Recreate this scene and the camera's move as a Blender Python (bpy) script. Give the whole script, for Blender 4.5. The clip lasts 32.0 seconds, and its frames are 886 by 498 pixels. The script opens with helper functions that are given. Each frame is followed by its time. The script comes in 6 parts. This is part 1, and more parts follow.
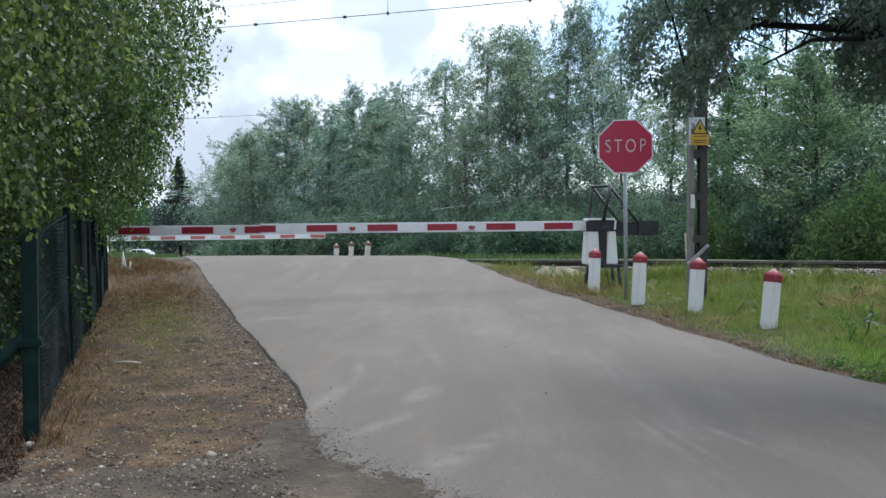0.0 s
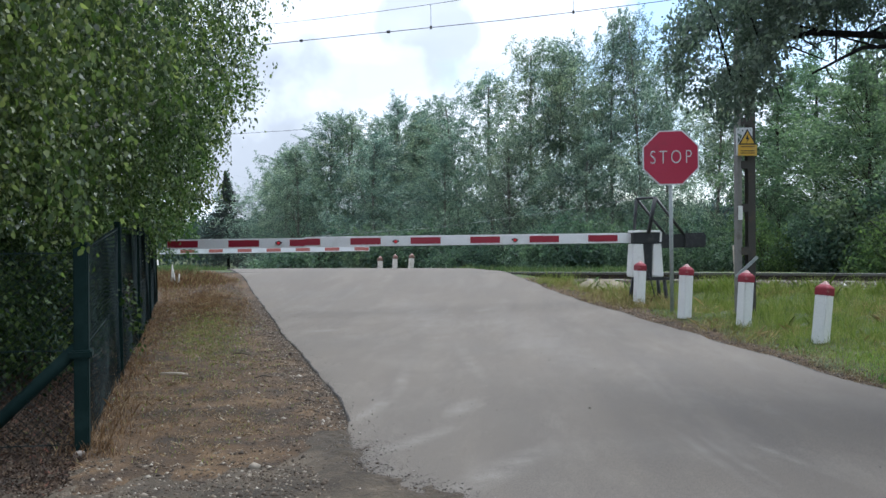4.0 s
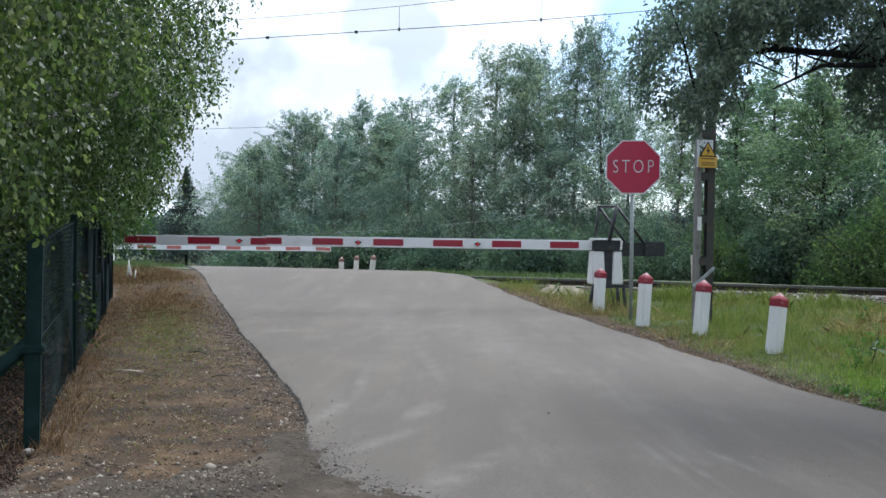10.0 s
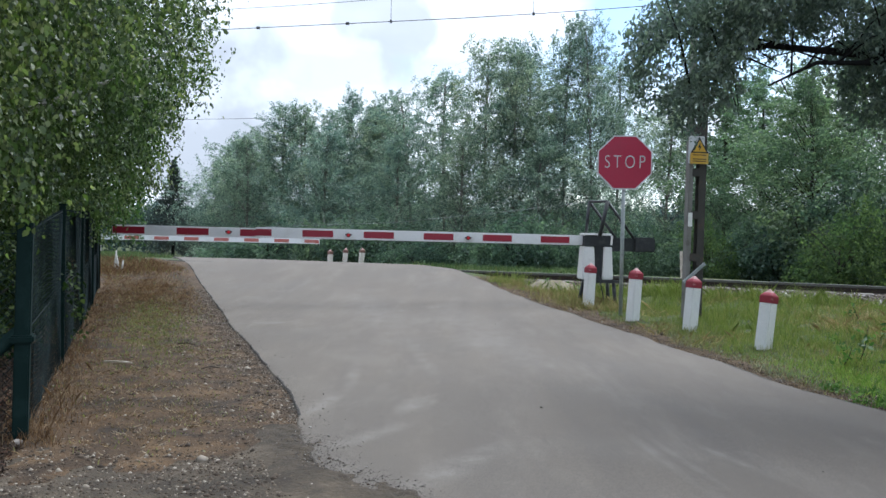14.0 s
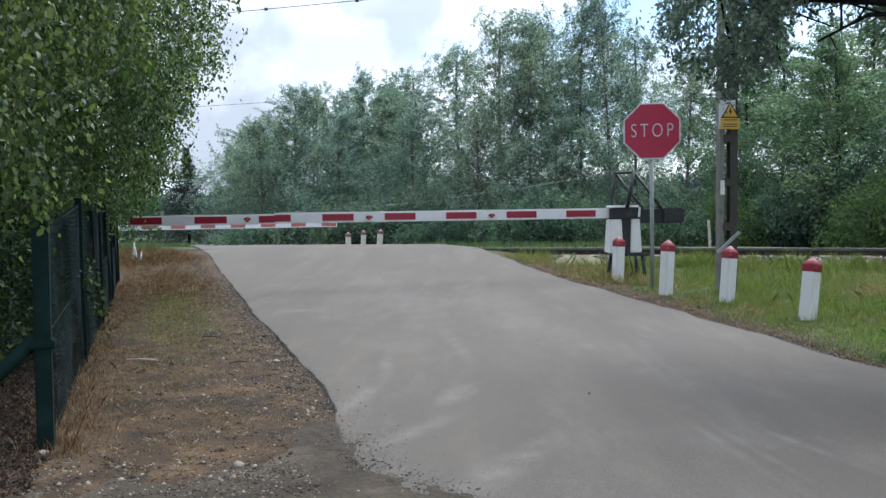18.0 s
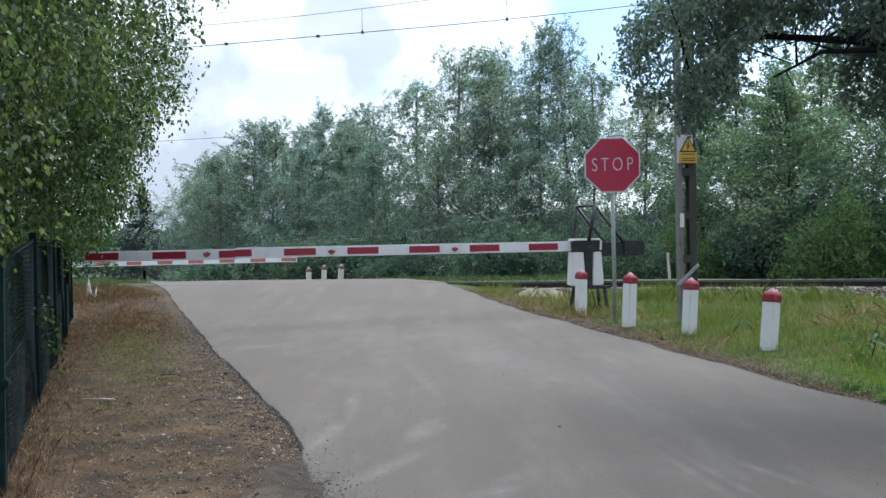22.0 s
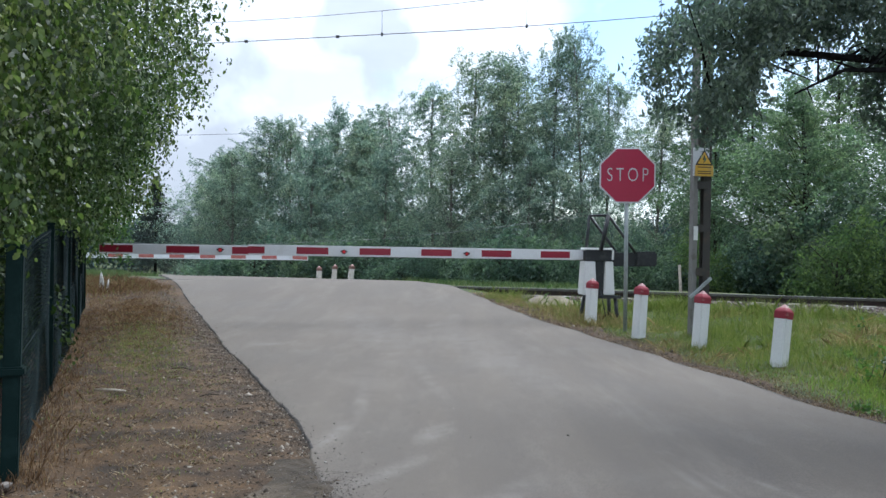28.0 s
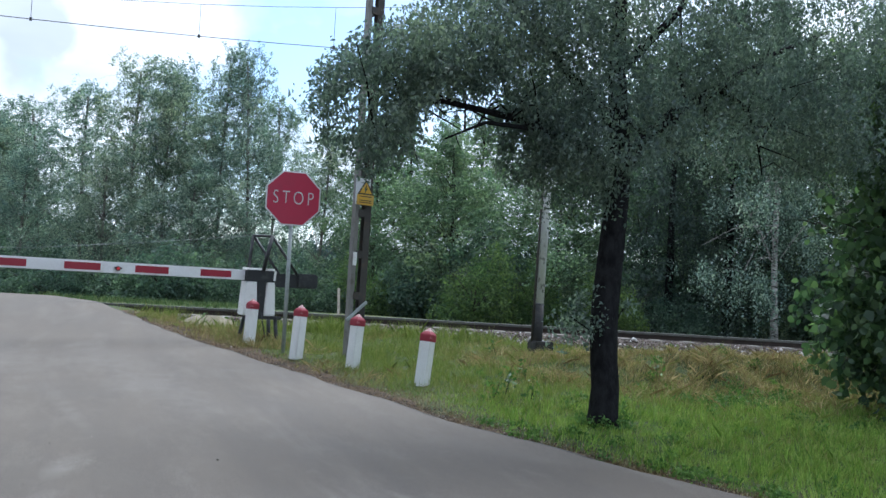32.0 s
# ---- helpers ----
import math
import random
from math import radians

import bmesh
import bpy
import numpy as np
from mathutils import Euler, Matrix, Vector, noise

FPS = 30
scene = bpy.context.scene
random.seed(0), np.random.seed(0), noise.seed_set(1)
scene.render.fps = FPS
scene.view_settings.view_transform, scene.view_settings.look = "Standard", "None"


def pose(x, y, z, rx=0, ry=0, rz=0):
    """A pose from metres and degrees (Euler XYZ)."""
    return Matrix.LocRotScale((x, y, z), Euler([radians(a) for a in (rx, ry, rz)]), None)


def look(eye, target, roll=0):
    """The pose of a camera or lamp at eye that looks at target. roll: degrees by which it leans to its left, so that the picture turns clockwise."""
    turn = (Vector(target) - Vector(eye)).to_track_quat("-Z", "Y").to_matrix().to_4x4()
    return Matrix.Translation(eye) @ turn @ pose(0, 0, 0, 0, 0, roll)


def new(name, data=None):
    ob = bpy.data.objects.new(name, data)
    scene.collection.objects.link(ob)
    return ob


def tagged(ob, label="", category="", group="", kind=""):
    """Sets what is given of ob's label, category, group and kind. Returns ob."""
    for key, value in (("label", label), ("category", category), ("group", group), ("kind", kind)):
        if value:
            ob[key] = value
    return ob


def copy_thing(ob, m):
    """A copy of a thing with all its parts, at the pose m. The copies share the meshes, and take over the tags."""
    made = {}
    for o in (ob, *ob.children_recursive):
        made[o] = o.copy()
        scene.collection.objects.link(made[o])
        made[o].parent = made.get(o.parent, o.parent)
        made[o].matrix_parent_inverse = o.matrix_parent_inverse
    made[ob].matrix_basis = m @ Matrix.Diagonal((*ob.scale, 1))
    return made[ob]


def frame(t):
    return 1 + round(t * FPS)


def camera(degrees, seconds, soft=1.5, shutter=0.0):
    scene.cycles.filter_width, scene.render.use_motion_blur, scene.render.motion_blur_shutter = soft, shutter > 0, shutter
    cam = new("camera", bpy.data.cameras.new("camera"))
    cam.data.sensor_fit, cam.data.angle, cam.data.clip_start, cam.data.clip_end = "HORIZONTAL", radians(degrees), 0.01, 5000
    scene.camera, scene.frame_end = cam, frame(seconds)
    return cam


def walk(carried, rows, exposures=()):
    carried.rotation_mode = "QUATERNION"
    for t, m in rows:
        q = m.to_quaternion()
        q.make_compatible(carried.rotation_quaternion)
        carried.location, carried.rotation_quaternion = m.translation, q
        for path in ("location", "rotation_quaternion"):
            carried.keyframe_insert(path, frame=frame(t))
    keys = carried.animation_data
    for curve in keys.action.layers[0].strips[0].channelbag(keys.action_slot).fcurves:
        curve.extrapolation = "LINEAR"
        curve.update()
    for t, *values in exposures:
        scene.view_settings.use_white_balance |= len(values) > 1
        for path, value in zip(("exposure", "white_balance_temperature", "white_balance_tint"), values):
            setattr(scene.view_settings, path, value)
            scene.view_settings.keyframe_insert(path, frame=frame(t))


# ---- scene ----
cam = camera(58.3, 32.0)
PATH = [
    (0, (0.337, 0.647, 1.235), (0.272, 2.645, 1.173), -0.8),
    (0.5, (0.346, 0.64, 1.236), (0.259, 2.637, 1.196), -1.1),
    (1, (0.368, 0.627, 1.238), (0.283, 2.624, 1.197), -1.0),
    (1.5, (0.351, 0.654, 1.24), (0.286, 2.653, 1.212), -1.0),
    (2, (0.344, 0.671, 1.234), (0.246, 2.668, 1.209), -1.2),
    (2.5, (0.35, 0.668, 1.235), (0.195, 2.662, 1.202), -1.6),
    (4.5, (0.351, 0.646, 1.24), (0.168, 2.638, 1.215), -0.7),
    (5, (0.345, 0.659, 1.239), (0.147, 2.649, 1.219), -0.3),
    (5.5, (0.346, 0.651, 1.242), (0.152, 2.642, 1.225), 0.1),
    (6, (0.335, 0.651, 1.242), (0.161, 2.643, 1.228), 0.1),
    (6.5, (0.324, 0.658, 1.236), (0.177, 2.653, 1.228), 0.2),
    (7, (0.344, 0.638, 1.237), (0.229, 2.635, 1.226), -0.4),
    (7.5, (0.347, 0.656, 1.239), (0.227, 2.652, 1.214), -0.4),
    (8, (0.346, 0.657, 1.241), (0.222, 2.653, 1.206), -0.3),
    (8.5, (0.332, 0.675, 1.241), (0.223, 2.672, 1.212), -0.2),
    (9, (0.325, 0.656, 1.236), (0.232, 2.654, 1.207), 0.5),
    (9.5, (0.324, 0.646, 1.242), (0.252, 2.645, 1.217), 1.0),
    (10, (0.333, 0.656, 1.238), (0.255, 2.655, 1.216), 0.6),
    (10.5, (0.342, 0.653, 1.238), (0.253, 2.65, 1.21), 0.0),
    (11, (0.35, 0.644, 1.243), (0.221, 2.64, 1.228), -0.2),
    (11.5, (0.344, 0.645, 1.237), (0.195, 2.639, 1.231), -0.2),
    (12, (0.329, 0.666, 1.23), (0.178, 2.661, 1.202), 0.5),
    (12.5, (0.324, 0.67, 1.233), (0.19, 2.665, 1.201), 1.0),
    (13, (0.326, 0.669, 1.228), (0.233, 2.666, 1.188), 1.3),
    (13.5, (0.31, 0.666, 1.236), (0.273, 2.665, 1.196), 1.6),
    (14, (0.286, 0.683, 1.231), (0.239, 2.682, 1.194), 1.2),
    (14.5, (0.303, 0.711, 1.224), (0.191, 2.707, 1.149), 1.0),
    (16.5, (0.267, 0.891, 1.26), (0.167, 2.886, 1.179), 0.1),
    (17, (0.259, 0.931, 1.251), (0.165, 2.927, 1.164), 0.5),
    (17.5, (0.203, 0.968, 1.266), (0.118, 2.964, 1.168), 0.2),
    (18, (0.132, 0.993, 1.257), (0.048, 2.989, 1.163), -1.1),
    (18.5, (0.106, 1.013, 1.257), (0.033, 3.01, 1.17), -1.9),
    (19, (0.101, 1.01, 1.263), (0.261, 3.003, 1.208), -1.2),
    (19.5, (0.059, 1.049, 1.249), (0.275, 3.037, 1.222), -0.7),
    (20, (0.058, 1.035, 1.251), (0.27, 3.023, 1.241), -0.3),
    (20.5, (0.05, 1.015, 1.248), (0.217, 3.008, 1.257), -0.2),
    (21, (0.051, 1.018, 1.245), (0.133, 3.016, 1.246), -0.5),
    (21.5, (0.055, 1.036, 1.242), (0.108, 3.036, 1.232), -1.0),
    (22, (0.074, 1.034, 1.244), (0.093, 3.033, 1.235), -1.4),
    (22.5, (0.069, 1.027, 1.245), (0.066, 3.027, 1.221), -1.4),
    (23, (0.078, 0.96, 1.256), (0.052, 2.96, 1.215), -1.5),
    (23.5, (0.058, 1.001, 1.246), (-0.02, 2.999, 1.198), -1.7),
    (24, (0.046, 1.004, 1.247), (-0.089, 2.998, 1.192), -1.6),
    (24.5, (0.053, 0.969, 1.258), (-0.151, 2.958, 1.204), -1.6),
    (25, (0.05, 1.002, 1.258), (-0.14, 2.993, 1.224), -1.2),
    (25.5, (0.049, 0.994, 1.251), (-0.11, 2.987, 1.226), -0.7),
    (27.5, (0.035, 1.014, 1.245), (0.022, 3.014, 1.218), 0.5),
    (28, (0.04, 1.015, 1.251), (0.034, 3.015, 1.251), 0.7),
    (28.5, (0.065, 0.987, 1.25), (0.161, 2.985, 1.248), 0.7),
    (29, (0.115, 0.973, 1.252), (0.328, 2.962, 1.256), 0.5),
    (29.5, (0.115, 0.995, 1.246), (0.531, 2.951, 1.27), 0.5),
    (30, (0.093, 0.989, 1.255), (0.653, 2.908, 1.301), 0.7),
    (30.5, (0.091, 0.996, 1.258), (0.754, 2.882, 1.315), 1.1),
    (31, (0.066, 0.975, 1.265), (0.822, 2.826, 1.329), 1.7),
    (31.5, (0.06, 0.971, 1.266), (0.855, 2.805, 1.335), 2.5),
    (32, (0.048, 0.953, 1.27), (0.849, 2.784, 1.349), 3.2),
]
walk(cam, [(t, look(eye, target, roll)) for t, eye, target, roll in PATH],
     exposures=((0.0, 0.68, 5650, 8), (17.0, 0.68, 5650, 8), (20.0, 0.68, 5590, 8), (24.0, 0.68, 5650, 8), (28.0, 0.68, 5600, 8), (31.0, 0.68, 5460, 8), (32.0, 0.68, 5460, 8)))

# ---- world and light ----
SUN_EL, SUN_AZ = radians(57), radians(38)      # azimuth from +y towards +x
world = bpy.data.worlds.new("sky")
scene.world = world
world.use_nodes = True
wn, wl = world.node_tree.nodes, world.node_tree.links
wn.clear()
w_out = wn.new("ShaderNodeOutputWorld")
w_bg = wn.new("ShaderNodeBackground")
w_sky = wn.new("ShaderNodeTexSky")
w_sky.sky_type, w_sky.sun_disc = "NISHITA", False
w_sky.sun_elevation, w_sky.sun_rotation = SUN_EL, SUN_AZ
w_sky.air_density, w_sky.dust_density, w_sky.ozone_density = 1.0, 1.0, 1.0
w_geo = wn.new("ShaderNodeTexCoord")
w_map = wn.new("ShaderNodeMapping")
w_map.inputs["Scale"].default_value = (1.0, 1.0, 2.6)
w_map.inputs["Location"].default_value = (0.35, 0.0, 0.29)
w_map.inputs["Rotation"].default_value = (0, 0, -0.105)
w_n1 = wn.new("ShaderNodeTexNoise")
w_n1.inputs["Scale"].default_value, w_n1.inputs["Detail"].default_value, w_n1.inputs["Roughness"].default_value = 2.3, 6, 0.52
w_n2 = wn.new("ShaderNodeTexNoise")
w_n2.inputs["Scale"].default_value, w_n2.inputs["Detail"].default_value = 3.4, 5
w_cover = wn.new("ShaderNodeValToRGB")
w_cover.color_ramp.elements[0].position, w_cover.color_ramp.elements[1].position = 0.33, 0.48
w_shade = wn.new("ShaderNodeValToRGB")
w_shade.color_ramp.elements[0].position, w_shade.color_ramp.elements[1].position = 0.36, 0.58
w_shade.color_ramp.elements[0].color = (4.7, 4.9, 5.3, 1)
w_shade.color_ramp.elements[1].color = (6.5, 6.6, 6.8, 1)
w_mix = wn.new("ShaderNodeMixRGB")
wl.new(w_geo.outputs["Generated"], w_map.inputs["Vector"])
wl.new(w_map.outputs["Vector"], w_n1.inputs["Vector"])
wl.new(w_map.outputs["Vector"], w_n2.inputs["Vector"])
wl.new(w_n1.outputs["Fac"], w_cover.inputs["Fac"])
wl.new(w_n2.outputs["Fac"], w_shade.inputs["Fac"])
wl.new(w_sky.outputs["Color"], w_mix.inputs["Color1"])


w_warp = wn.new("ShaderNodeTexNoise")
w_warp.inputs["Scale"].default_value, w_warp.inputs["Detail"].default_value, w_warp.inputs["Roughness"].default_value = 5.5, 5, 0.5
w_bent = wn.new("ShaderNodeVectorMath")
w_bent.operation = "MULTIPLY_ADD"
w_bent.inputs[1].default_value = (0.045, 0.045, 0.045)
wl.new(w_geo.outputs["Generated"], w_warp.inputs["Vector"])
w_back = wn.new("ShaderNodeVectorMath")
w_back.operation = "SUBTRACT"
w_back.inputs[1].default_value = (0.0225, 0.0225, 0.0225)
wl.new(w_geo.outputs["Generated"], w_back.inputs[0])
wl.new(w_warp.outputs["Color"], w_bent.inputs[0])
wl.new(w_back.outputs["Vector"], w_bent.inputs[2])


def sky_blob(way, inner, outer):
    """How near a direction of the sky lies to the given one: 1 within the inner angle, 0 past the outer."""
    d = wn.new("ShaderNodeVectorMath")
    d.operation = "DOT_PRODUCT"
    d.inputs[1].default_value = Vector(way).normalized()
    wl.new(w_bent.outputs["Vector"], d.inputs[0])
    ease = wn.new("ShaderNodeMapRange")
    ease.interpolation_type = "SMOOTHSTEP"
    ease.inputs["From Min"].default_value, ease.inputs["From Max"].default_value = math.cos(radians(outer)), math.cos(radians(inner))
    wl.new(d.outputs["Value"], ease.inputs["Value"])
    return ease.outputs["Result"]


def sky_math(kind, a, b):
    m = wn.new("ShaderNodeMath")
    m.operation, m.use_clamp = kind, kind == "SUBTRACT"
    for slot, v in zip(m.inputs, (a, b)):
        if isinstance(v, float):
            slot.default_value = v
        else:
            wl.new(v, slot)
    return m.outputs[0]


# a wide blue opening high beyond the mast, and two grey bellies in the white cloud
w_rag = wn.new("ShaderNodeTexNoise")
w_rag.inputs["Scale"].default_value, w_rag.inputs["Detail"].default_value, w_rag.inputs["Roughness"].default_value = 7.0, 6, 0.55
wl.new(w_geo.outputs["Generated"], w_rag.inputs["Vector"])
ragged = sky_math("MULTIPLY_ADD", w_rag.outputs["Fac"], 2.2)
ragged.node.inputs[2].default_value = -1.1
soft_edge = sky_math("ADD", sky_blob((0.3, 0.88, 0.38), 5, 17), sky_math("MULTIPLY", ragged, 0.5))
opening = wn.new("ShaderNodeMapRange")
opening.inputs["From Min"].default_value, opening.inputs["From Max"].default_value = 0.4, 1.05
wl.new(soft_edge, opening.inputs["Value"])
grey = sky_math("MAXIMUM", sky_blob((-0.27, 0.946, 0.155), 2.0, 7.5), sky_math("MULTIPLY", sky_blob((-0.105, 0.966, 0.236), 0.5, 4.6), 0.62))
grey = sky_math("ADD", grey, sky_math("MULTIPLY", ragged, 0.2))
belly = wn.new("ShaderNodeMapRange")
belly.inputs["From Min"].default_value, belly.inputs["From Max"].default_value, belly.inputs["To Max"].default_value = 0.0, 1.1, 0.95
wl.new(grey, belly.inputs["Value"])
w_dim = wn.new("ShaderNodeMixRGB")
w_dim.inputs["Color2"].default_value = (2.9, 3.0, 3.2, 1)
wl.new(belly.outputs["Result"], w_dim.inputs["Fac"])
wl.new(w_shade.outputs["Color"], w_dim.inputs["Color1"])
wl.new(w_dim.outputs["Color"], w_mix.inputs["Color2"])
wl.new(sky_math("SUBTRACT", w_cover.outputs["Color"], opening.outputs["Result"]), w_mix.inputs["Fac"])
wl.new(w_mix.outputs["Color"], w_bg.inputs["Color"])
w_bg.inputs["Strength"].default_value = 0.14
wl.new(w_bg.outputs["Background"], w_out.inputs["Surface"])

sun = new("sun", bpy.data.lights.new("sun", "SUN"))
sun.data.energy, sun.data.angle, sun.data.color = 2.9, radians(46), (1.0, 0.96, 0.9)
sun_dir = Vector((math.sin(SUN_AZ) * math.cos(SUN_EL), math.cos(SUN_AZ) * math.cos(SUN_EL), math.sin(SUN_EL)))
sun.matrix_world = look(sun_dir * 60, (0, 0, 0))


# ---- materials ----
def material(name):
    m = bpy.data.materials.new(name)
    m.use_nodes = True
    return m, m.node_tree.nodes, m.node_tree.links, m.node_tree.nodes["Principled BSDF"]


def noise_node(nodes, links, scale, detail=4, rough=0.55, coord="Object", stretch=None):
    tc = nodes.new("ShaderNodeTexCoord")
    n = nodes.new("ShaderNodeTexNoise")
    n.inputs["Scale"].default_value, n.inputs["Detail"].default_value, n.inputs["Roughness"].default_value = scale, detail, rough
    if stretch:
        mp = nodes.new("ShaderNodeMapping")
        mp.inputs["Scale"].default_value = stretch
        links.new(tc.outputs[coord], mp.inputs["Vector"])
        links.new(mp.outputs["Vector"], n.inputs["Vector"])
    else:
        links.new(tc.outputs[coord], n.inputs["Vector"])
    return n


def ramp(nodes, links, source, stops):
    r = nodes.new("ShaderNodeValToRGB")
    e = r.color_ramp.elements
    while len(e) < len(stops):
        e.new(0.5)
    for el, (p, c) in zip(e, stops):
        el.position, el.color = p, (*c, 1)
    links.new(source, r.inputs["Fac"])
    return r.outputs["Color"]


def mixed(nodes, links, fac, a, b, kind="MIX"):
    m = nodes.new("ShaderNodeMixRGB")
    m.blend_type = kind
    for slot, v in (("Fac", fac), ("Color1", a), ("Color2", b)):
        if isinstance(v, (int, float)):
            m.inputs[slot].default_value = v
        elif isinstance(v, tuple):
            m.inputs[slot].default_value = (*v, 1)
        else:
            links.new(v, m.inputs[slot])
    return m.outputs["Color"]


def bump(nodes, links, bsdf, height, strength=0.3, distance=0.01):
    b = nodes.new("ShaderNodeBump")
    b.inputs["Strength"].default_value, b.inputs["Distance"].default_value = strength, distance
    links.new(height, b.inputs["Height"])
    links.new(b.outputs["Normal"], bsdf.inputs["Normal"])


def painted(name, base, worn, rough=0.5, scale=9.0, metal=0.0, amount=(0.52, 0.66), fine=60.0, stretch=None):
    """A surface with a main colour, worn or dirty patches, fine grain and relief."""
    m, n, l, b = material(name)
    big = noise_node(n, l, scale, 5, 0.6, stretch=stretch)
    small = noise_node(n, l, fine, 3)
    col = ramp(n, l, big.outputs["Fac"], [(amount[0], base), (amount[1], worn)])
    grain = ramp(n, l, small.outputs["Fac"], [(0.3, (0.82, 0.82, 0.82)), (0.7, (1, 1, 1))])
    l.new(mixed(n, l, 0.6, col, grain, "MULTIPLY"), b.inputs["Base Color"])
    b.inputs["Roughness"].default_value, b.inputs["Metallic"].default_value = rough, metal
    bump(n, l, b, small.outputs["Fac"], 0.15, 0.003)
    return m


def leafy(name, dark, mid, light, leaf_share=0.35, rough=0.45, gloss=0.5):
    m, n, l, b = material(name)
    geo = n.new("ShaderNodeNewGeometry")
    col = ramp(n, l, geo.outputs["Random Per Island"], [(0.0, dark), (0.55, mid), (1.0, light)])
    big = noise_node(n, l, 0.9, 3)
    tone = ramp(n, l, big.outputs["Fac"], [(0.32, (0.66, 0.74, 0.76)), (0.68, (1.18, 1.12, 0.95))])
    col = mixed(n, l, 1.0, col, tone, "MULTIPLY")
    inf = n.new("ShaderNodeObjectInfo")
    col = mixed(n, l, 1.0, col, ramp(n, l, inf.outputs["Random"], [(0.0, (0.86, 0.95, 1.06)), (0.6, (0.97, 1.0, 1.02)), (1.0, (1.1, 1.05, 0.95))]), "MULTIPLY")
    l.new(col, b.inputs["Base Color"])
    b.inputs["Roughness"].default_value = rough
    b.inputs["Specular IOR Level"].default_value = gloss
    tr = n.new("ShaderNodeBsdfTranslucent")
    l.new(mixed(n, l, 1.0, col, (1.15, 1.3, 0.8), "MULTIPLY"), tr.inputs["Color"])
    mx = n.new("ShaderNodeMixShader")
    mx.inputs["Fac"].default_value = leaf_share
    l.new(b.outputs["BSDF"], mx.inputs[1])
    l.new(tr.outputs["BSDF"], mx.inputs[2])
    l.new(mx.outputs["Shader"], n["Material Output"].inputs["Surface"])
    return m


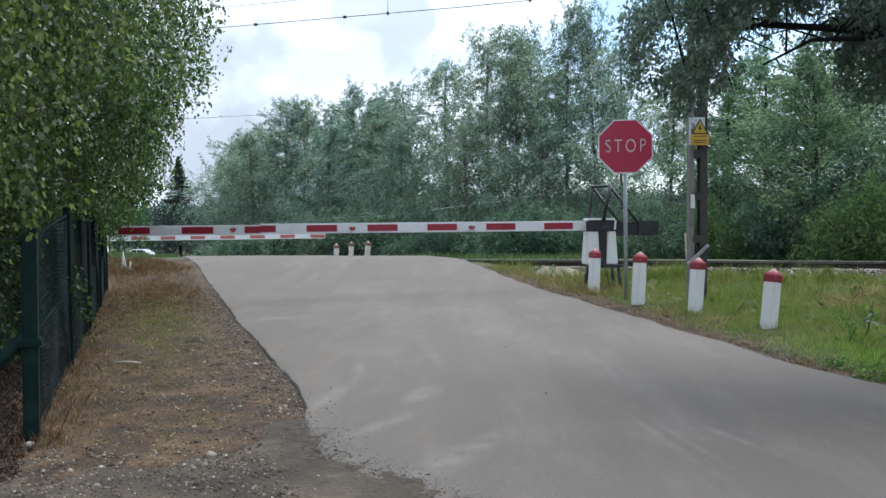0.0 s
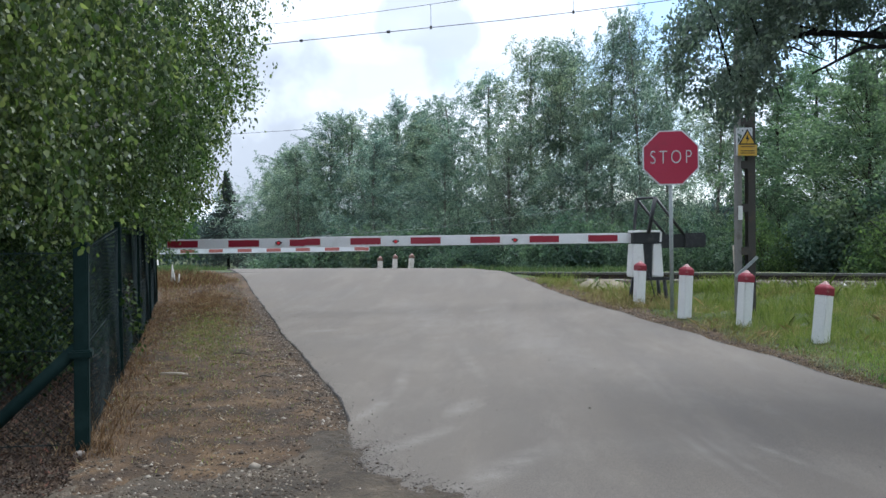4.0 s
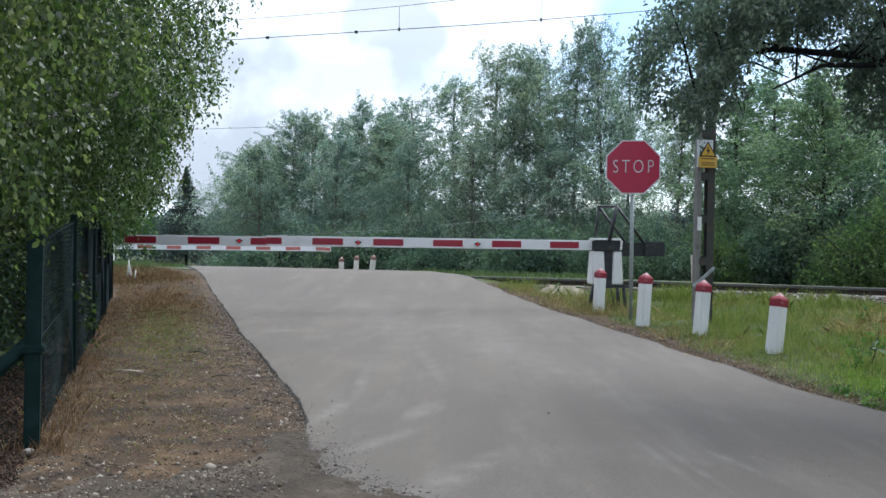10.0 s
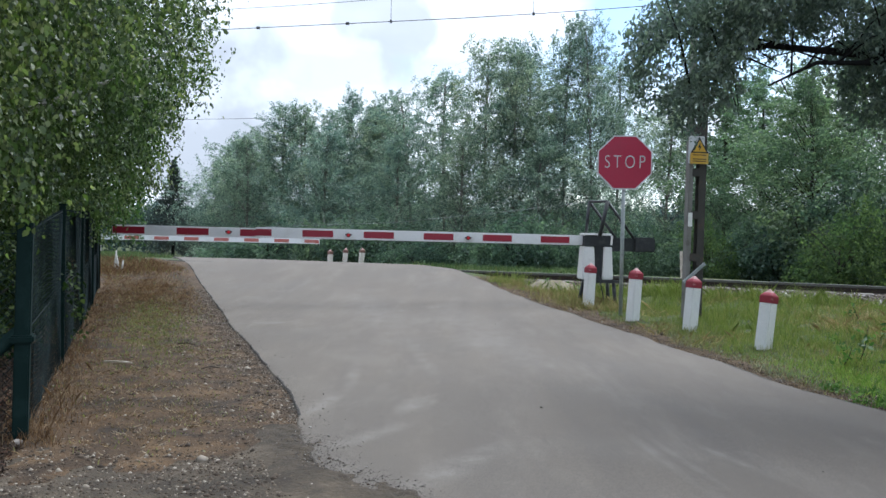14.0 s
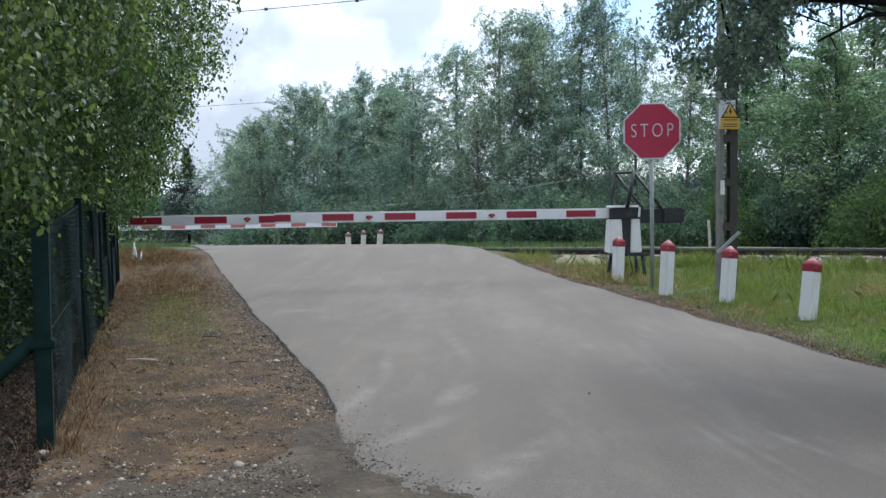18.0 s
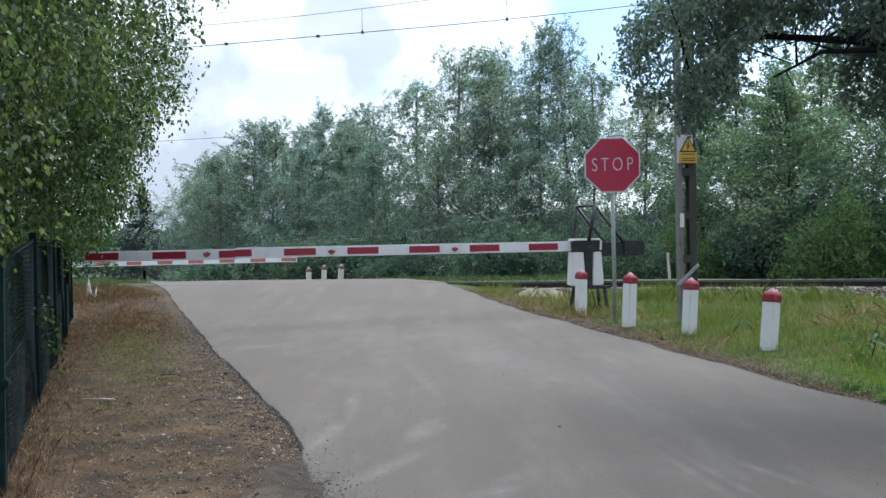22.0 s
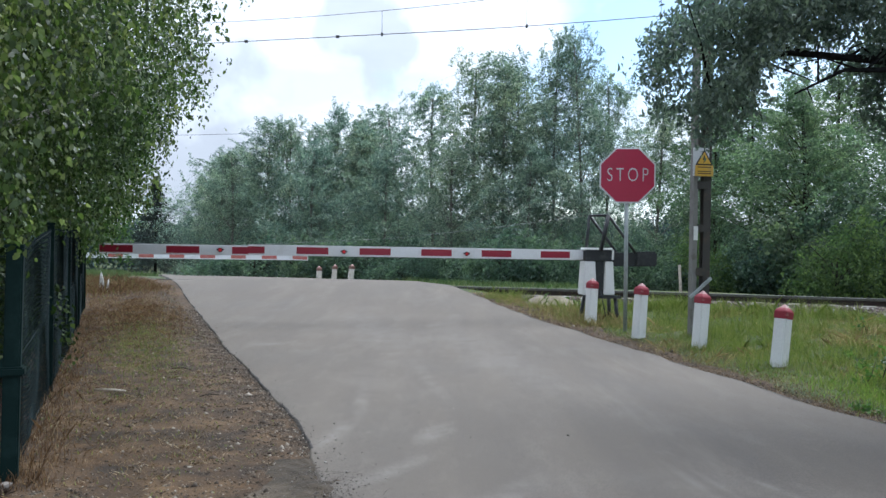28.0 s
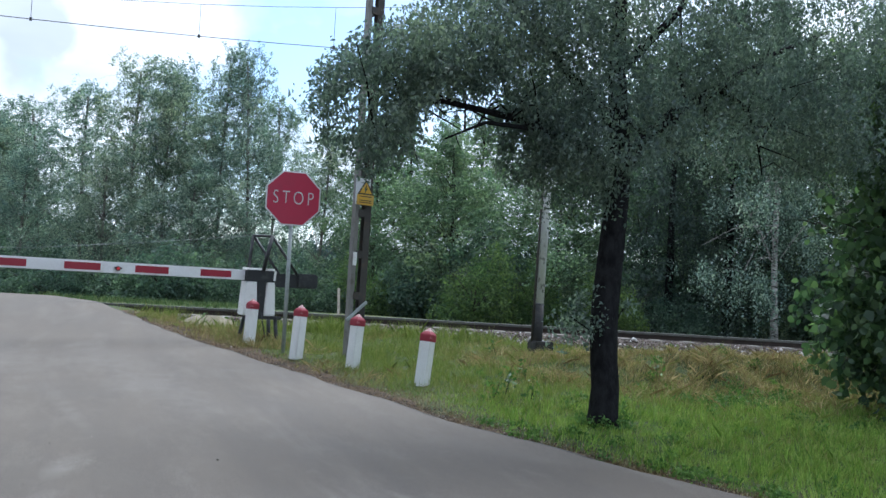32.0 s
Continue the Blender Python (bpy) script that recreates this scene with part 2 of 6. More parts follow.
def asphalt_material():
    m, n, l, b = material("worn_asphalt")
    patches = noise_node(n, l, 0.45, 6, 0.6)
    chips = noise_node(n, l, 140, 2, 0.6)
    dust = noise_node(n, l, 1.3, 8, 0.7, stretch=(1.7, 0.45, 1))
    tracks = noise_node(n, l, 0.9, 3, 0.5, stretch=(2.8, 0.3, 1))
    spots = noise_node(n, l, 3.0, 10, 0.72, stretch=(1.3, 0.8, 1))
    specks = noise_node(n, l, 26, 4, 0.7)
    col = ramp(n, l, patches.outputs["Fac"], [(0.3, (0.116, 0.1, 0.083)), (0.52, (0.128, 0.11, 0.091)), (0.72, (0.14, 0.121, 0.101))])
    col = mixed(n, l, 0.32, col, ramp(n, l, tracks.outputs["Fac"], [(0.38, (0.86, 0.86, 0.88)), (0.62, (1.13, 1.11, 1.08))]), "MULTIPLY")
    col = mixed(n, l, ramp(n, l, dust.outputs["Fac"], [(0.5, (0, 0, 0)), (0.72, (0.3, 0.3, 0.3))]), col, (0.225, 0.2, 0.172))
    # pale arcs left by turning wheels
    arcs = n.new("ShaderNodeTexWave")
    arcs.wave_type, arcs.rings_direction = "RINGS", "Z"
    arcs.inputs["Scale"].default_value, arcs.inputs["Distortion"].default_value, arcs.inputs["Detail"].default_value, arcs.inputs["Detail Scale"].default_value = 0.16, 5.0, 4, 1.2
    tc, mp = n.new("ShaderNodeTexCoord"), n.new("ShaderNodeMapping")
    mp.inputs["Location"].default_value = (-9.0, -13.0, 0)
    l.new(tc.outputs["Object"], mp.inputs["Vector"])
    l.new(mp.outputs["Vector"], arcs.inputs["Vector"])
    where = noise_node(n, l, 0.8, 4, 0.6)
    mask = mixed(n, l, 1.0, ramp(n, l, arcs.outputs["Fac"], [(0.7, (0, 0, 0)), (0.97, (0.12, 0.12, 0.12))]), ramp(n, l, where.outputs["Fac"], [(0.46, (0, 0, 0)), (0.68, (1, 1, 1))]), "MULTIPLY")
    col = mixed(n, l, mask, col, (0.27, 0.245, 0.215))
    # dusty smears of wheels swinging in from the drive: x, y, heading, half length, half width, strength
    rub = noise_node(n, l, 5.0, 6, 0.65)
    rubbed = ramp(n, l, rub.outputs["Fac"], [(0.36, (0.15, 0.15, 0.15)), (0.62, (1, 1, 1))])
    for x, y, head, long, wide, power in ((-0.68, 6.4, 80, 0.55, 0.09, 0.5), (-0.64, 7.6, 95, 1.0, 0.08, 0.4), (-0.26, 5.5, 58, 0.6, 0.12, 0.4), (-0.02, 6.42, 75, 0.36, 0.14, 0.5), (0.28, 4.9, 60, 0.7, 0.16, 0.5),
                                          (1.42, 5.2, 98, 0.7, 0.05, 0.4), (1.55, 5.1, 100, 0.6, 0.04, 0.35), (1.85, 5.1, 110, 0.5, 0.05, 0.4), (-0.1, 8.6, 100, 1.5, 0.1, 0.25), (-2.2, 11.1, 20, 0.25, 0.2, 0.5), (0.6, 10.5, 100, 3.0, 0.5, 0.25), (-1.0, 12.5, 104, 3.5, 0.5, 0.25)):
        where_at, place, far = n.new("ShaderNodeTexCoord"), n.new("ShaderNodeMapping"), n.new("ShaderNodeVectorMath")
        place.vector_type = "TEXTURE"
        place.inputs["Location"].default_value = (x, y, 0)
        place.inputs["Rotation"].default_value = (0, 0, math.radians(head))
        place.inputs["Scale"].default_value = (long, wide, 1000.0)
        far.operation = "LENGTH"
        l.new(where_at.outputs["Object"], place.inputs["Vector"])
        l.new(place.outputs["Vector"], far.inputs[0])
        smear = ramp(n, l, far.outputs["Value"], [(0.2, (power, power, power)), (1.0, (0, 0, 0))])
        col = mixed(n, l, mixed(n, l, 1.0, smear, rubbed, "MULTIPLY"), col, (0.235, 0.213, 0.19))
    col = mixed(n, l, ramp(n, l, spots.outputs["Fac"], [(0.57, (0, 0, 0)), (0.74, (0.24, 0.24, 0.24))]), col, (0.26, 0.232, 0.2))
    col = mixed(n, l, ramp(n, l, specks.outputs["Fac"], [(0.27, (0.5, 0.5, 0.5)), (0.34, (0, 0, 0))]), col, (0.05, 0.047, 0.045))
    col = mixed(n, l, 0.55, col, ramp(n, l, chips.outputs["Fac"], [(0.35, (0.62, 0.62, 0.62)), (0.65, (1.28, 1.28, 1.28))]), "MULTIPLY")
    l.new(col, b.inputs["Base Color"])
    l.new(ramp(n, l, patches.outputs["Fac"], [(0.3, (0.68, 0.68, 0.68)), (0.7, (0.86, 0.86, 0.86))]), b.inputs["Roughness"])
    b.inputs["Specular IOR Level"].default_value = 0.2
    bump(n, l, b, chips.outputs["Fac"], 0.4, 0.004)
    return m


def soil_material(name, a, b_, c, scale=1.3):
    m, n, l, b = material(name)
    big = noise_node(n, l, scale, 6, 0.62)
    fine = noise_node(n, l, 45, 4, 0.65)
    mid = noise_node(n, l, 9, 5, 0.6)
    col = ramp(n, l, big.outputs["Fac"], [(0.38, a), (0.52, b_), (0.66, c)])
    col = mixed(n, l, 0.7, col, ramp(n, l, mid.outputs["Fac"], [(0.35, (0.65, 0.63, 0.6)), (0.65, (1.2, 1.18, 1.1))]), "MULTIPLY")
    col = mixed(n, l, 0.7, col, ramp(n, l, fine.outputs["Fac"], [(0.3, (0.5, 0.5, 0.5)), (0.7, (1.3, 1.3, 1.3))]), "MULTIPLY")
    l.new(col, b.inputs["Base Color"])
    b.inputs["Roughness"].default_value = 0.95
    bump(n, l, b, fine.outputs["Fac"], 0.6, 0.02)
    return m


def varied(name, stops, rough=0.9, fine=50, share=0.0):
    """Loose pieces, each with its own tone."""
    m, n, l, b = material(name)
    geo = n.new("ShaderNodeNewGeometry")
    inf = n.new("ShaderNodeObjectInfo")
    add = n.new("ShaderNodeMath")
    add.operation = "ADD"
    l.new(geo.outputs["Random Per Island"], add.inputs[0])
    l.new(inf.outputs["Random"], add.inputs[1])
    fr = n.new("ShaderNodeMath")
    fr.operation = "FRACT"
    l.new(add.outputs[0], fr.inputs[0])
    col = ramp(n, l, fr.outputs[0], stops)
    small = noise_node(n, l, fine, 3)
    col = mixed(n, l, 0.6, col, ramp(n, l, small.outputs["Fac"], [(0.3, (0.7, 0.7, 0.7)), (0.7, (1.15, 1.15, 1.15))]), "MULTIPLY")
    l.new(col, b.inputs["Base Color"])
    b.inputs["Roughness"].default_value = rough
    if share:
        tr = n.new("ShaderNodeBsdfTranslucent")
        l.new(col, tr.inputs["Color"])
        mx = n.new("ShaderNodeMixShader")
        mx.inputs["Fac"].default_value = share
        l.new(b.outputs["BSDF"], mx.inputs[1])
        l.new(tr.outputs["BSDF"], mx.inputs[2])
        l.new(mx.outputs["Shader"], n["Material Output"].inputs["Surface"])
    return m


def bark_material(name, a, b_, stretch, scale=9, marks=None):
    m, n, l, b = material(name)
    s = noise_node(n, l, scale, 6, 0.65, stretch=stretch)
    col = ramp(n, l, s.outputs["Fac"], [(0.38, a), (0.62, b_)])
    if marks:
        k = noise_node(n, l, 7, 4, 0.6, stretch=(1.2, 1.2, 3.5))
        col = mixed(n, l, ramp(n, l, k.outputs["Fac"], [(0.56, (0, 0, 0)), (0.62, (1, 1, 1))]), col, marks)
    l.new(col, b.inputs["Base Color"])
    b.inputs["Roughness"].default_value = 0.95
    b.inputs["Specular IOR Level"].default_value = 0.1
    bump(n, l, b, s.outputs["Fac"], 0.8, 0.03)
    return m


M_ASPHALT = asphalt_material()
# crumbled rim, with the shadow line of the asphalt's thickness painted in
M_EDGE = soil_material("crumbled_shadowed_asphalt_edge", (0.035, 0.032, 0.03), (0.06, 0.054, 0.049), (0.1, 0.09, 0.08), 6)
M_MEADOW = soil_material("meadow_soil", (0.028, 0.05, 0.008), (0.048, 0.07, 0.013), (0.085, 0.088, 0.024), 0.8)
M_DIRT = soil_material("dry_thatch_soil", (0.026, 0.015, 0.006), (0.068, 0.038, 0.015), (0.115, 0.07, 0.031), 2.6)
M_GRAVEL = soil_material("gravel_dust", (0.034, 0.025, 0.015), (0.06, 0.045, 0.029), (0.1, 0.078, 0.053), 1.6)
M_SAND = soil_material("pale_sand", (0.15, 0.125, 0.085), (0.22, 0.187, 0.135), (0.29, 0.25, 0.19), 4)
M_GRASS = varied("grass_green", [(0.0, (0.1, 0.16, 0.024)), (0.45, (0.175, 0.245, 0.042)), (0.8, (0.25, 0.3, 0.066)), (1.0, (0.38, 0.36, 0.14))], 0.55, 50, 0.4)
M_GRASSDIM = varied("grass_dim", [(0.0, (0.05, 0.1, 0.03)), (0.5, (0.09, 0.15, 0.045)), (1.0, (0.18, 0.22, 0.09))], 0.6, 50, 0.4)
M_LUSH = varied("grass_lush", [(0.0, (0.105, 0.21, 0.026)), (0.5, (0.215, 0.36, 0.046)), (1.0, (0.39, 0.48, 0.11))], 0.5, 50, 0.4)
M_HAY = varied("mown_hay", [(0.0, (0.15, 0.105, 0.045)), (0.3, (0.3, 0.23, 0.1)), (0.6, (0.24, 0.27, 0.075)), (0.85, (0.46, 0.36, 0.17)), (1.0, (0.62, 0.53, 0.3))], 0.8, 50, 0.4)
M_STRAW = varied("straw_dry", [(0.0, (0.052, 0.034, 0.016)), (0.45, (0.145, 0.095, 0.044)), (0.8, (0.28, 0.2, 0.105)), (1.0, (0.56, 0.48, 0.34))], 0.8, 50, 0.4)
M_LITTER = varied("leaf_litter", [(0.0, (0.02, 0.012, 0.008)), (0.6, (0.05, 0.03, 0.018)), (0.93, (0.09, 0.055, 0.032)), (1.0, (0.2, 0.07, 0.05))], 0.9)
M_RUSTSTRAW = varied("straw_rusty", [(0.0, (0.075, 0.042, 0.02)), (0.5, (0.15, 0.086, 0.038)), (0.85, (0.25, 0.16, 0.078)), (1.0, (0.46, 0.36, 0.22))], 0.85, 50, 0.4)
M_STONE = varied("gravel_stone", [(0.0, (0.07, 0.06, 0.048)), (0.6, (0.115, 0.102, 0.085)), (0.92, (0.17, 0.155, 0.13)), (1.0, (0.34, 0.32, 0.28))], 0.85)
M_CRUMB = varied("dusty_crumbs", [(0.0, (0.08, 0.068, 0.056)), (0.6, (0.13, 0.113, 0.096)), (1.0, (0.22, 0.2, 0.175))], 0.9)
M_GRIT = varied("brown_grit", [(0.0, (0.036, 0.025, 0.016)), (0.55, (0.076, 0.054, 0.036)), (0.82, (0.15, 0.117, 0.082)), (1.0, (0.36, 0.32, 0.26))], 0.9)
M_BALLAST = varied("ballast_stone", [(0.0, (0.045, 0.03, 0.022)), (0.6, (0.09, 0.065, 0.05)), (0.9, (0.16, 0.13, 0.11)), (0.97, (0.34, 0.32, 0.31)), (1.0, (0.55, 0.53, 0.52))], 0.85)
M_PALESTONE = varied("pale_stone", [(0.0, (0.25, 0.22, 0.19)), (0.5, (0.42, 0.4, 0.38)), (1.0, (0.62, 0.6, 0.58))], 0.9)
M_RAIL = painted("rail_steel_rusty", (0.036, 0.026, 0.021), (0.06, 0.04, 0.03), 0.85, 6, 0.1)
M_RAILTOP = painted("rail_head_worn", (0.1, 0.1, 0.088), (0.07, 0.064, 0.054), 0.6, 8, 0.3)
M_SLEEPER = painted("sleeper_concrete_grimy", (0.2, 0.18, 0.16), (0.12, 0.09, 0.07), 0.9, 4)
M_WHITE = painted("white_paint_chalky", (0.78, 0.78, 0.76), (0.6, 0.59, 0.56), 0.55, 5, 0, (0.56, 0.78))
M_BOOM = painted("white_boom_paint", (0.76, 0.77, 0.78), (0.62, 0.62, 0.6), 0.45, 3, 0, (0.55, 0.8))
M_RED = painted("red_reflective_film", (0.29, 0.012, 0.034), (0.25, 0.016, 0.034), 0.4, 4)
M_POSTRED = painted("red_post_paint", (0.26, 0.02, 0.036), (0.4, 0.2, 0.19), 0.65, 16, 0, (0.63, 0.76))
M_WORNTIP = painted("worn_pink_tip", (0.5, 0.28, 0.27), (0.62, 0.5, 0.48), 0.75, 14, 0, (0.45, 0.6))
M_OLDWHITE = painted("grimy_whitewash", (0.6, 0.57, 0.5), (0.42, 0.38, 0.32), 0.8, 6)
M_OLDRED = painted("faded_brown_red", (0.17, 0.09, 0.07), (0.25, 0.18, 0.14), 0.8, 12)
M_FADED = painted("faded_red_film", (0.42, 0.12, 0.1), (0.42, 0.19, 0.16), 0.5, 6)
M_SIGNRED = painted("sign_red_film", (0.43, 0.026, 0.07), (0.39, 0.03, 0.07), 0.35, 3)
M_SIGNWHITE = painted("sign_white_film", (0.62, 0.63, 0.65), (0.54, 0.56, 0.58), 0.4, 5)
M_GALV = painted("galvanised_steel", (0.34, 0.37, 0.37), (0.26, 0.29, 0.29), 0.6, 12, 0.15)
M_BLACK = painted("black_machine_paint", (0.018, 0.02, 0.024), (0.045, 0.045, 0.045), 0.5, 10)
M_GREYMAST = painted("weathered_mast_steel", (0.21, 0.205, 0.19), (0.15, 0.14, 0.125), 0.75, 5, 0.2)
M_RUSTMAST = painted("rusty_mast_steel", (0.06, 0.056, 0.05), (0.085, 0.068, 0.052), 0.85, 6, 0.1)
M_CONCRETE = painted("pale_concrete", (0.7, 0.71, 0.72), (0.13, 0.13, 0.135), 0.85, 5, amount=(0.57, 0.63), stretch=(1, 1, 0.55))
M_TAR = painted("tar_black", (0.02, 0.02, 0.021), (0.05, 0.045, 0.04), 0.7, 6)
M_YELLOW = painted("warning_yellow", (0.64, 0.38, 0.04), (0.55, 0.35, 0.08), 0.5, 7)
M_INK = painted("sign_black", (0.02, 0.02, 0.02), (0.04, 0.04, 0.04), 0.5, 9)
M_FENCE = painted("green_fence_paint", (0.005, 0.016, 0.0145), (0.01, 0.024, 0.022), 0.75, 6)
M_MESH = painted("green_mesh_coating", (0.007, 0.018, 0.019), (0.024, 0.043, 0.046), 0.55, 4)
for dull in (M_FENCE, M_MESH):
    dull.node_tree.nodes["Principled BSDF"].inputs["Specular IOR Level"].default_value = 0.12
M_WIRE = painted("copper_wire_dull", (0.05, 0.05, 0.05), (0.08, 0.07, 0.06), 0.6, 5, 0.4)
M_STEELROPE = painted("bright_rope", (0.4, 0.42, 0.42), (0.12, 0.13, 0.13), 0.6, 3, 0.3, (0.4, 0.6))
# near black: the roadside trunk's backlit shade is put into the bark colour
M_BARKDARK = bark_material("silhouette_bark", (0.007, 0.007, 0.008), (0.02, 0.02, 0.021), (1, 1, 0.5), 16)
M_BIRCHBARK = bark_material("birch_bark", (0.35, 0.34, 0.31), (0.6, 0.58, 0.54), (1, 1, 1.6), 6, (0.05, 0.045, 0.04))
M_YOUNGBARK = bark_material("young_birch_bark", (0.1, 0.095, 0.085), (0.26, 0.25, 0.22), (1, 1, 1.6), 6, (0.03, 0.027, 0.024))
M_OLDBIRCH = bark_material("old_birch_bark", (0.2, 0.19, 0.17), (0.42, 0.41, 0.38), (1, 1, 1.6), 7, (0.03, 0.027, 0.024))
M_TWIG = bark_material("brown_twig", (0.026, 0.023, 0.02), (0.06, 0.053, 0.045), (1, 1, 0.4), 12)
M_DEADWOOD = bark_material("peeled_stick", (0.4, 0.35, 0.28), (0.6, 0.55, 0.47), (1, 1, 1), 20)
M_LEAF_BIRCH = leafy("birch_leaf", (0.022, 0.04, 0.012), (0.078, 0.115, 0.036), (0.24, 0.27, 0.13), 0.5, 0.36)
# paler and bluer than birch leaf: the distance haze is put into the colour
M_LEAF_FAR = leafy("hazed_birch_leaf", (0.066, 0.098, 0.1), (0.176, 0.234, 0.23), (0.5, 0.56, 0.58), 0.58, 0.3)
# darker variant of the belt's leaf: the wood's inner shade put into the colour
M_LEAF_ALDER = leafy("shade_toned_alder_leaf", (0.076, 0.118, 0.09), (0.15, 0.21, 0.155), (0.28, 0.35, 0.26), 0.6, 0.5, 0.4)
M_LEAF_PALE = leafy("pale_shrub_leaf", (0.05, 0.082, 0.04), (0.1, 0.148, 0.066), (0.2, 0.255, 0.11), 0.58, 0.6, 0.25)
M_LEAF_THICK = leafy("thicket_leaf", (0.056, 0.086, 0.073), (0.106, 0.152, 0.124), (0.2, 0.26, 0.21), 0.56, 0.55, 0.35)
# lightened and blued: the veil of glare over the crown is in the colour
M_LEAF_DARK = leafy("glare_paled_plum_leaf", (0.07, 0.1, 0.12), (0.122, 0.166, 0.194), (0.22, 0.28, 0.31), 0.55)
M_LEAF_HAZEL = leafy("hazel_leaf", (0.04, 0.07, 0.04), (0.085, 0.135, 0.072), (0.18, 0.25, 0.12), 0.5)
M_LEAF_WEED = leafy("weed_leaf", (0.05, 0.1, 0.022), (0.11, 0.19, 0.045), (0.2, 0.29, 0.085), 0.4, 0.6, 0.25)
# very dark leaf: the shade under the overhanging trees is put into the colour
M_LEAF_SHADE = leafy("shade_darkened_leaf", (0.01, 0.02, 0.008), (0.028, 0.05, 0.017), (0.09, 0.125, 0.045), 0.36, 0.6, 0.2)
M_LEAF_LIME = leafy("lime_leaf", (0.05, 0.1, 0.025), (0.09, 0.165, 0.038), (0.16, 0.24, 0.065), 0.45)
M_SPRUCE = leafy("spruce_needles", (0.008, 0.016, 0.014), (0.014, 0.026, 0.022), (0.024, 0.04, 0.03), 0.08, 0.7)
M_SPRUCENEAR = leafy("near_spruce_needles", (0.026, 0.043, 0.034), (0.046, 0.07, 0.054), (0.085, 0.115, 0.084), 0.25, 0.6)
M_CARWHITE = painted("car_white", (0.75, 0.76, 0.78), (0.7, 0.71, 0.73), 0.25, 2)
M_CARBLUE = painted("car_silver_blue", (0.25, 0.3, 0.38), (0.22, 0.27, 0.34), 0.25, 2, 0.4)
M_GLASS = painted("dark_car_glass", (0.03, 0.035, 0.04), (0.04, 0.045, 0.05), 0.1, 2)
M_TYRE = painted("tyre_rubber", (0.02, 0.02, 0.02), (0.03, 0.03, 0.03), 0.8, 9)
# lighter and bluer than near leaves: aerial haze is put into the colour
M_HILL = leafy("hazed_forest", (0.06, 0.09, 0.085), (0.08, 0.115, 0.105), (0.1, 0.14, 0.12), 0.1, 0.9)


def lamp_glass():
    m, n, l, b = material("red_lamp_glass")
    b.inputs["Base Color"].default_value = (0.16, 0.01, 0.014, 1)
    b.inputs["Roughness"].default_value = 0.15
    b.inputs["Emission Color"].default_value = (1.0, 0.04, 0.06, 1)
    b.inputs["Emission Strength"].default_value = 0.15
    return m


M_LAMP = lamp_glass()


# ---- building tools ----
def part(name, bm, mat, parent=None, label=""):
    """Links a bmesh (or a ready mesh) as one object, under a thing or a part."""
    if isinstance(bm, bpy.types.Mesh):
        me = bm
    else:
        me = bpy.data.meshes.new(name)
        bm.normal_update()
        bm.to_mesh(me)
        bm.free()
    if mat and not me.materials:
        me.materials.append(mat)
    ob = new(name, me)
    if parent is not None:
        ob.parent = parent
    if label:
        tagged(ob, label)
    return ob


def thing(name, label, category, group="", kind="", m=None):
    e = new(name)
    e.empty_display_size = 0.2
    tagged(e, label, category, group, kind)
    if m is not None:
        e.matrix_basis = m
    return e


def box(sx, sy, sz, at=(0, 0, 0), turn=(0, 0, 0), bevel=0.0, bm=None):
    bm = bm or bmesh.new()
    made = bmesh.ops.create_cube(bm, size=1.0)["verts"]
    bmesh.ops.scale(bm, vec=(sx, sy, sz), verts=made)
    if bevel:
        edges = {e for v in made for e in v.link_edges}
        made = list({v for f in bmesh.ops.bevel(bm, geom=list(edges), offset=bevel, segments=2, affect="EDGES")["faces"] for v in f.verts} | {v for v in made if v.is_valid})
    bmesh.ops.transform(bm, matrix=pose(*at, *turn), verts=made)
    return bm


def prism(outline, depth, m=None, bm=None, bevel=0.0):
    """An outline in x, z pushed back along y by depth."""
    bm = bm or bmesh.new()
    a = [bm.verts.new((x, 0, z)) for x, z in outline]
    b = [bm.verts.new((x, depth, z)) for x, z in outline]
    bm.faces.new(a)
    bm.faces.new(b[::-1])
    for i in range(len(a)):
        j = (i + 1) % len(a)
        bm.faces.new((a[j], a[i], b[i], b[j]))
    if bevel:
        bmesh.ops.bevel(bm, geom=list({e for v in a + b for e in v.link_edges}), offset=bevel, segments=2, affect="EDGES")
    if m is not None:
        bmesh.ops.transform(bm, matrix=m, verts=bm.verts)
    return bm


def tube(points, radii, sides=8, bm=None):
    bm = bm or bmesh.new()
    pts = [Vector(p) for p in points]
    if isinstance(radii, (int, float)):
        radii = [radii] * len(pts)
    rings = []
    for i, p in enumerate(pts):
        d = (pts[min(i + 1, len(pts) - 1)] - pts[max(i - 1, 0)]).normalized()
        side = d.cross(Vector((0.31, 0.87, 0.12))).normalized()
        up = side.cross(d)
        rings.append([bm.verts.new(p + radii[i] * (math.cos(a) * side + math.sin(a) * up)) for a in [2 * math.pi * k / sides for k in range(sides)]])
    for r0, r1 in zip(rings, rings[1:]):
        for k in range(sides):
            f = bm.faces.new((r0[k], r0[(k + 1) % sides], r1[(k + 1) % sides], r1[k]))
            f.smooth = True
    bm.faces.new(rings[0][::-1])
    bm.faces.new(rings[-1])
    return bm


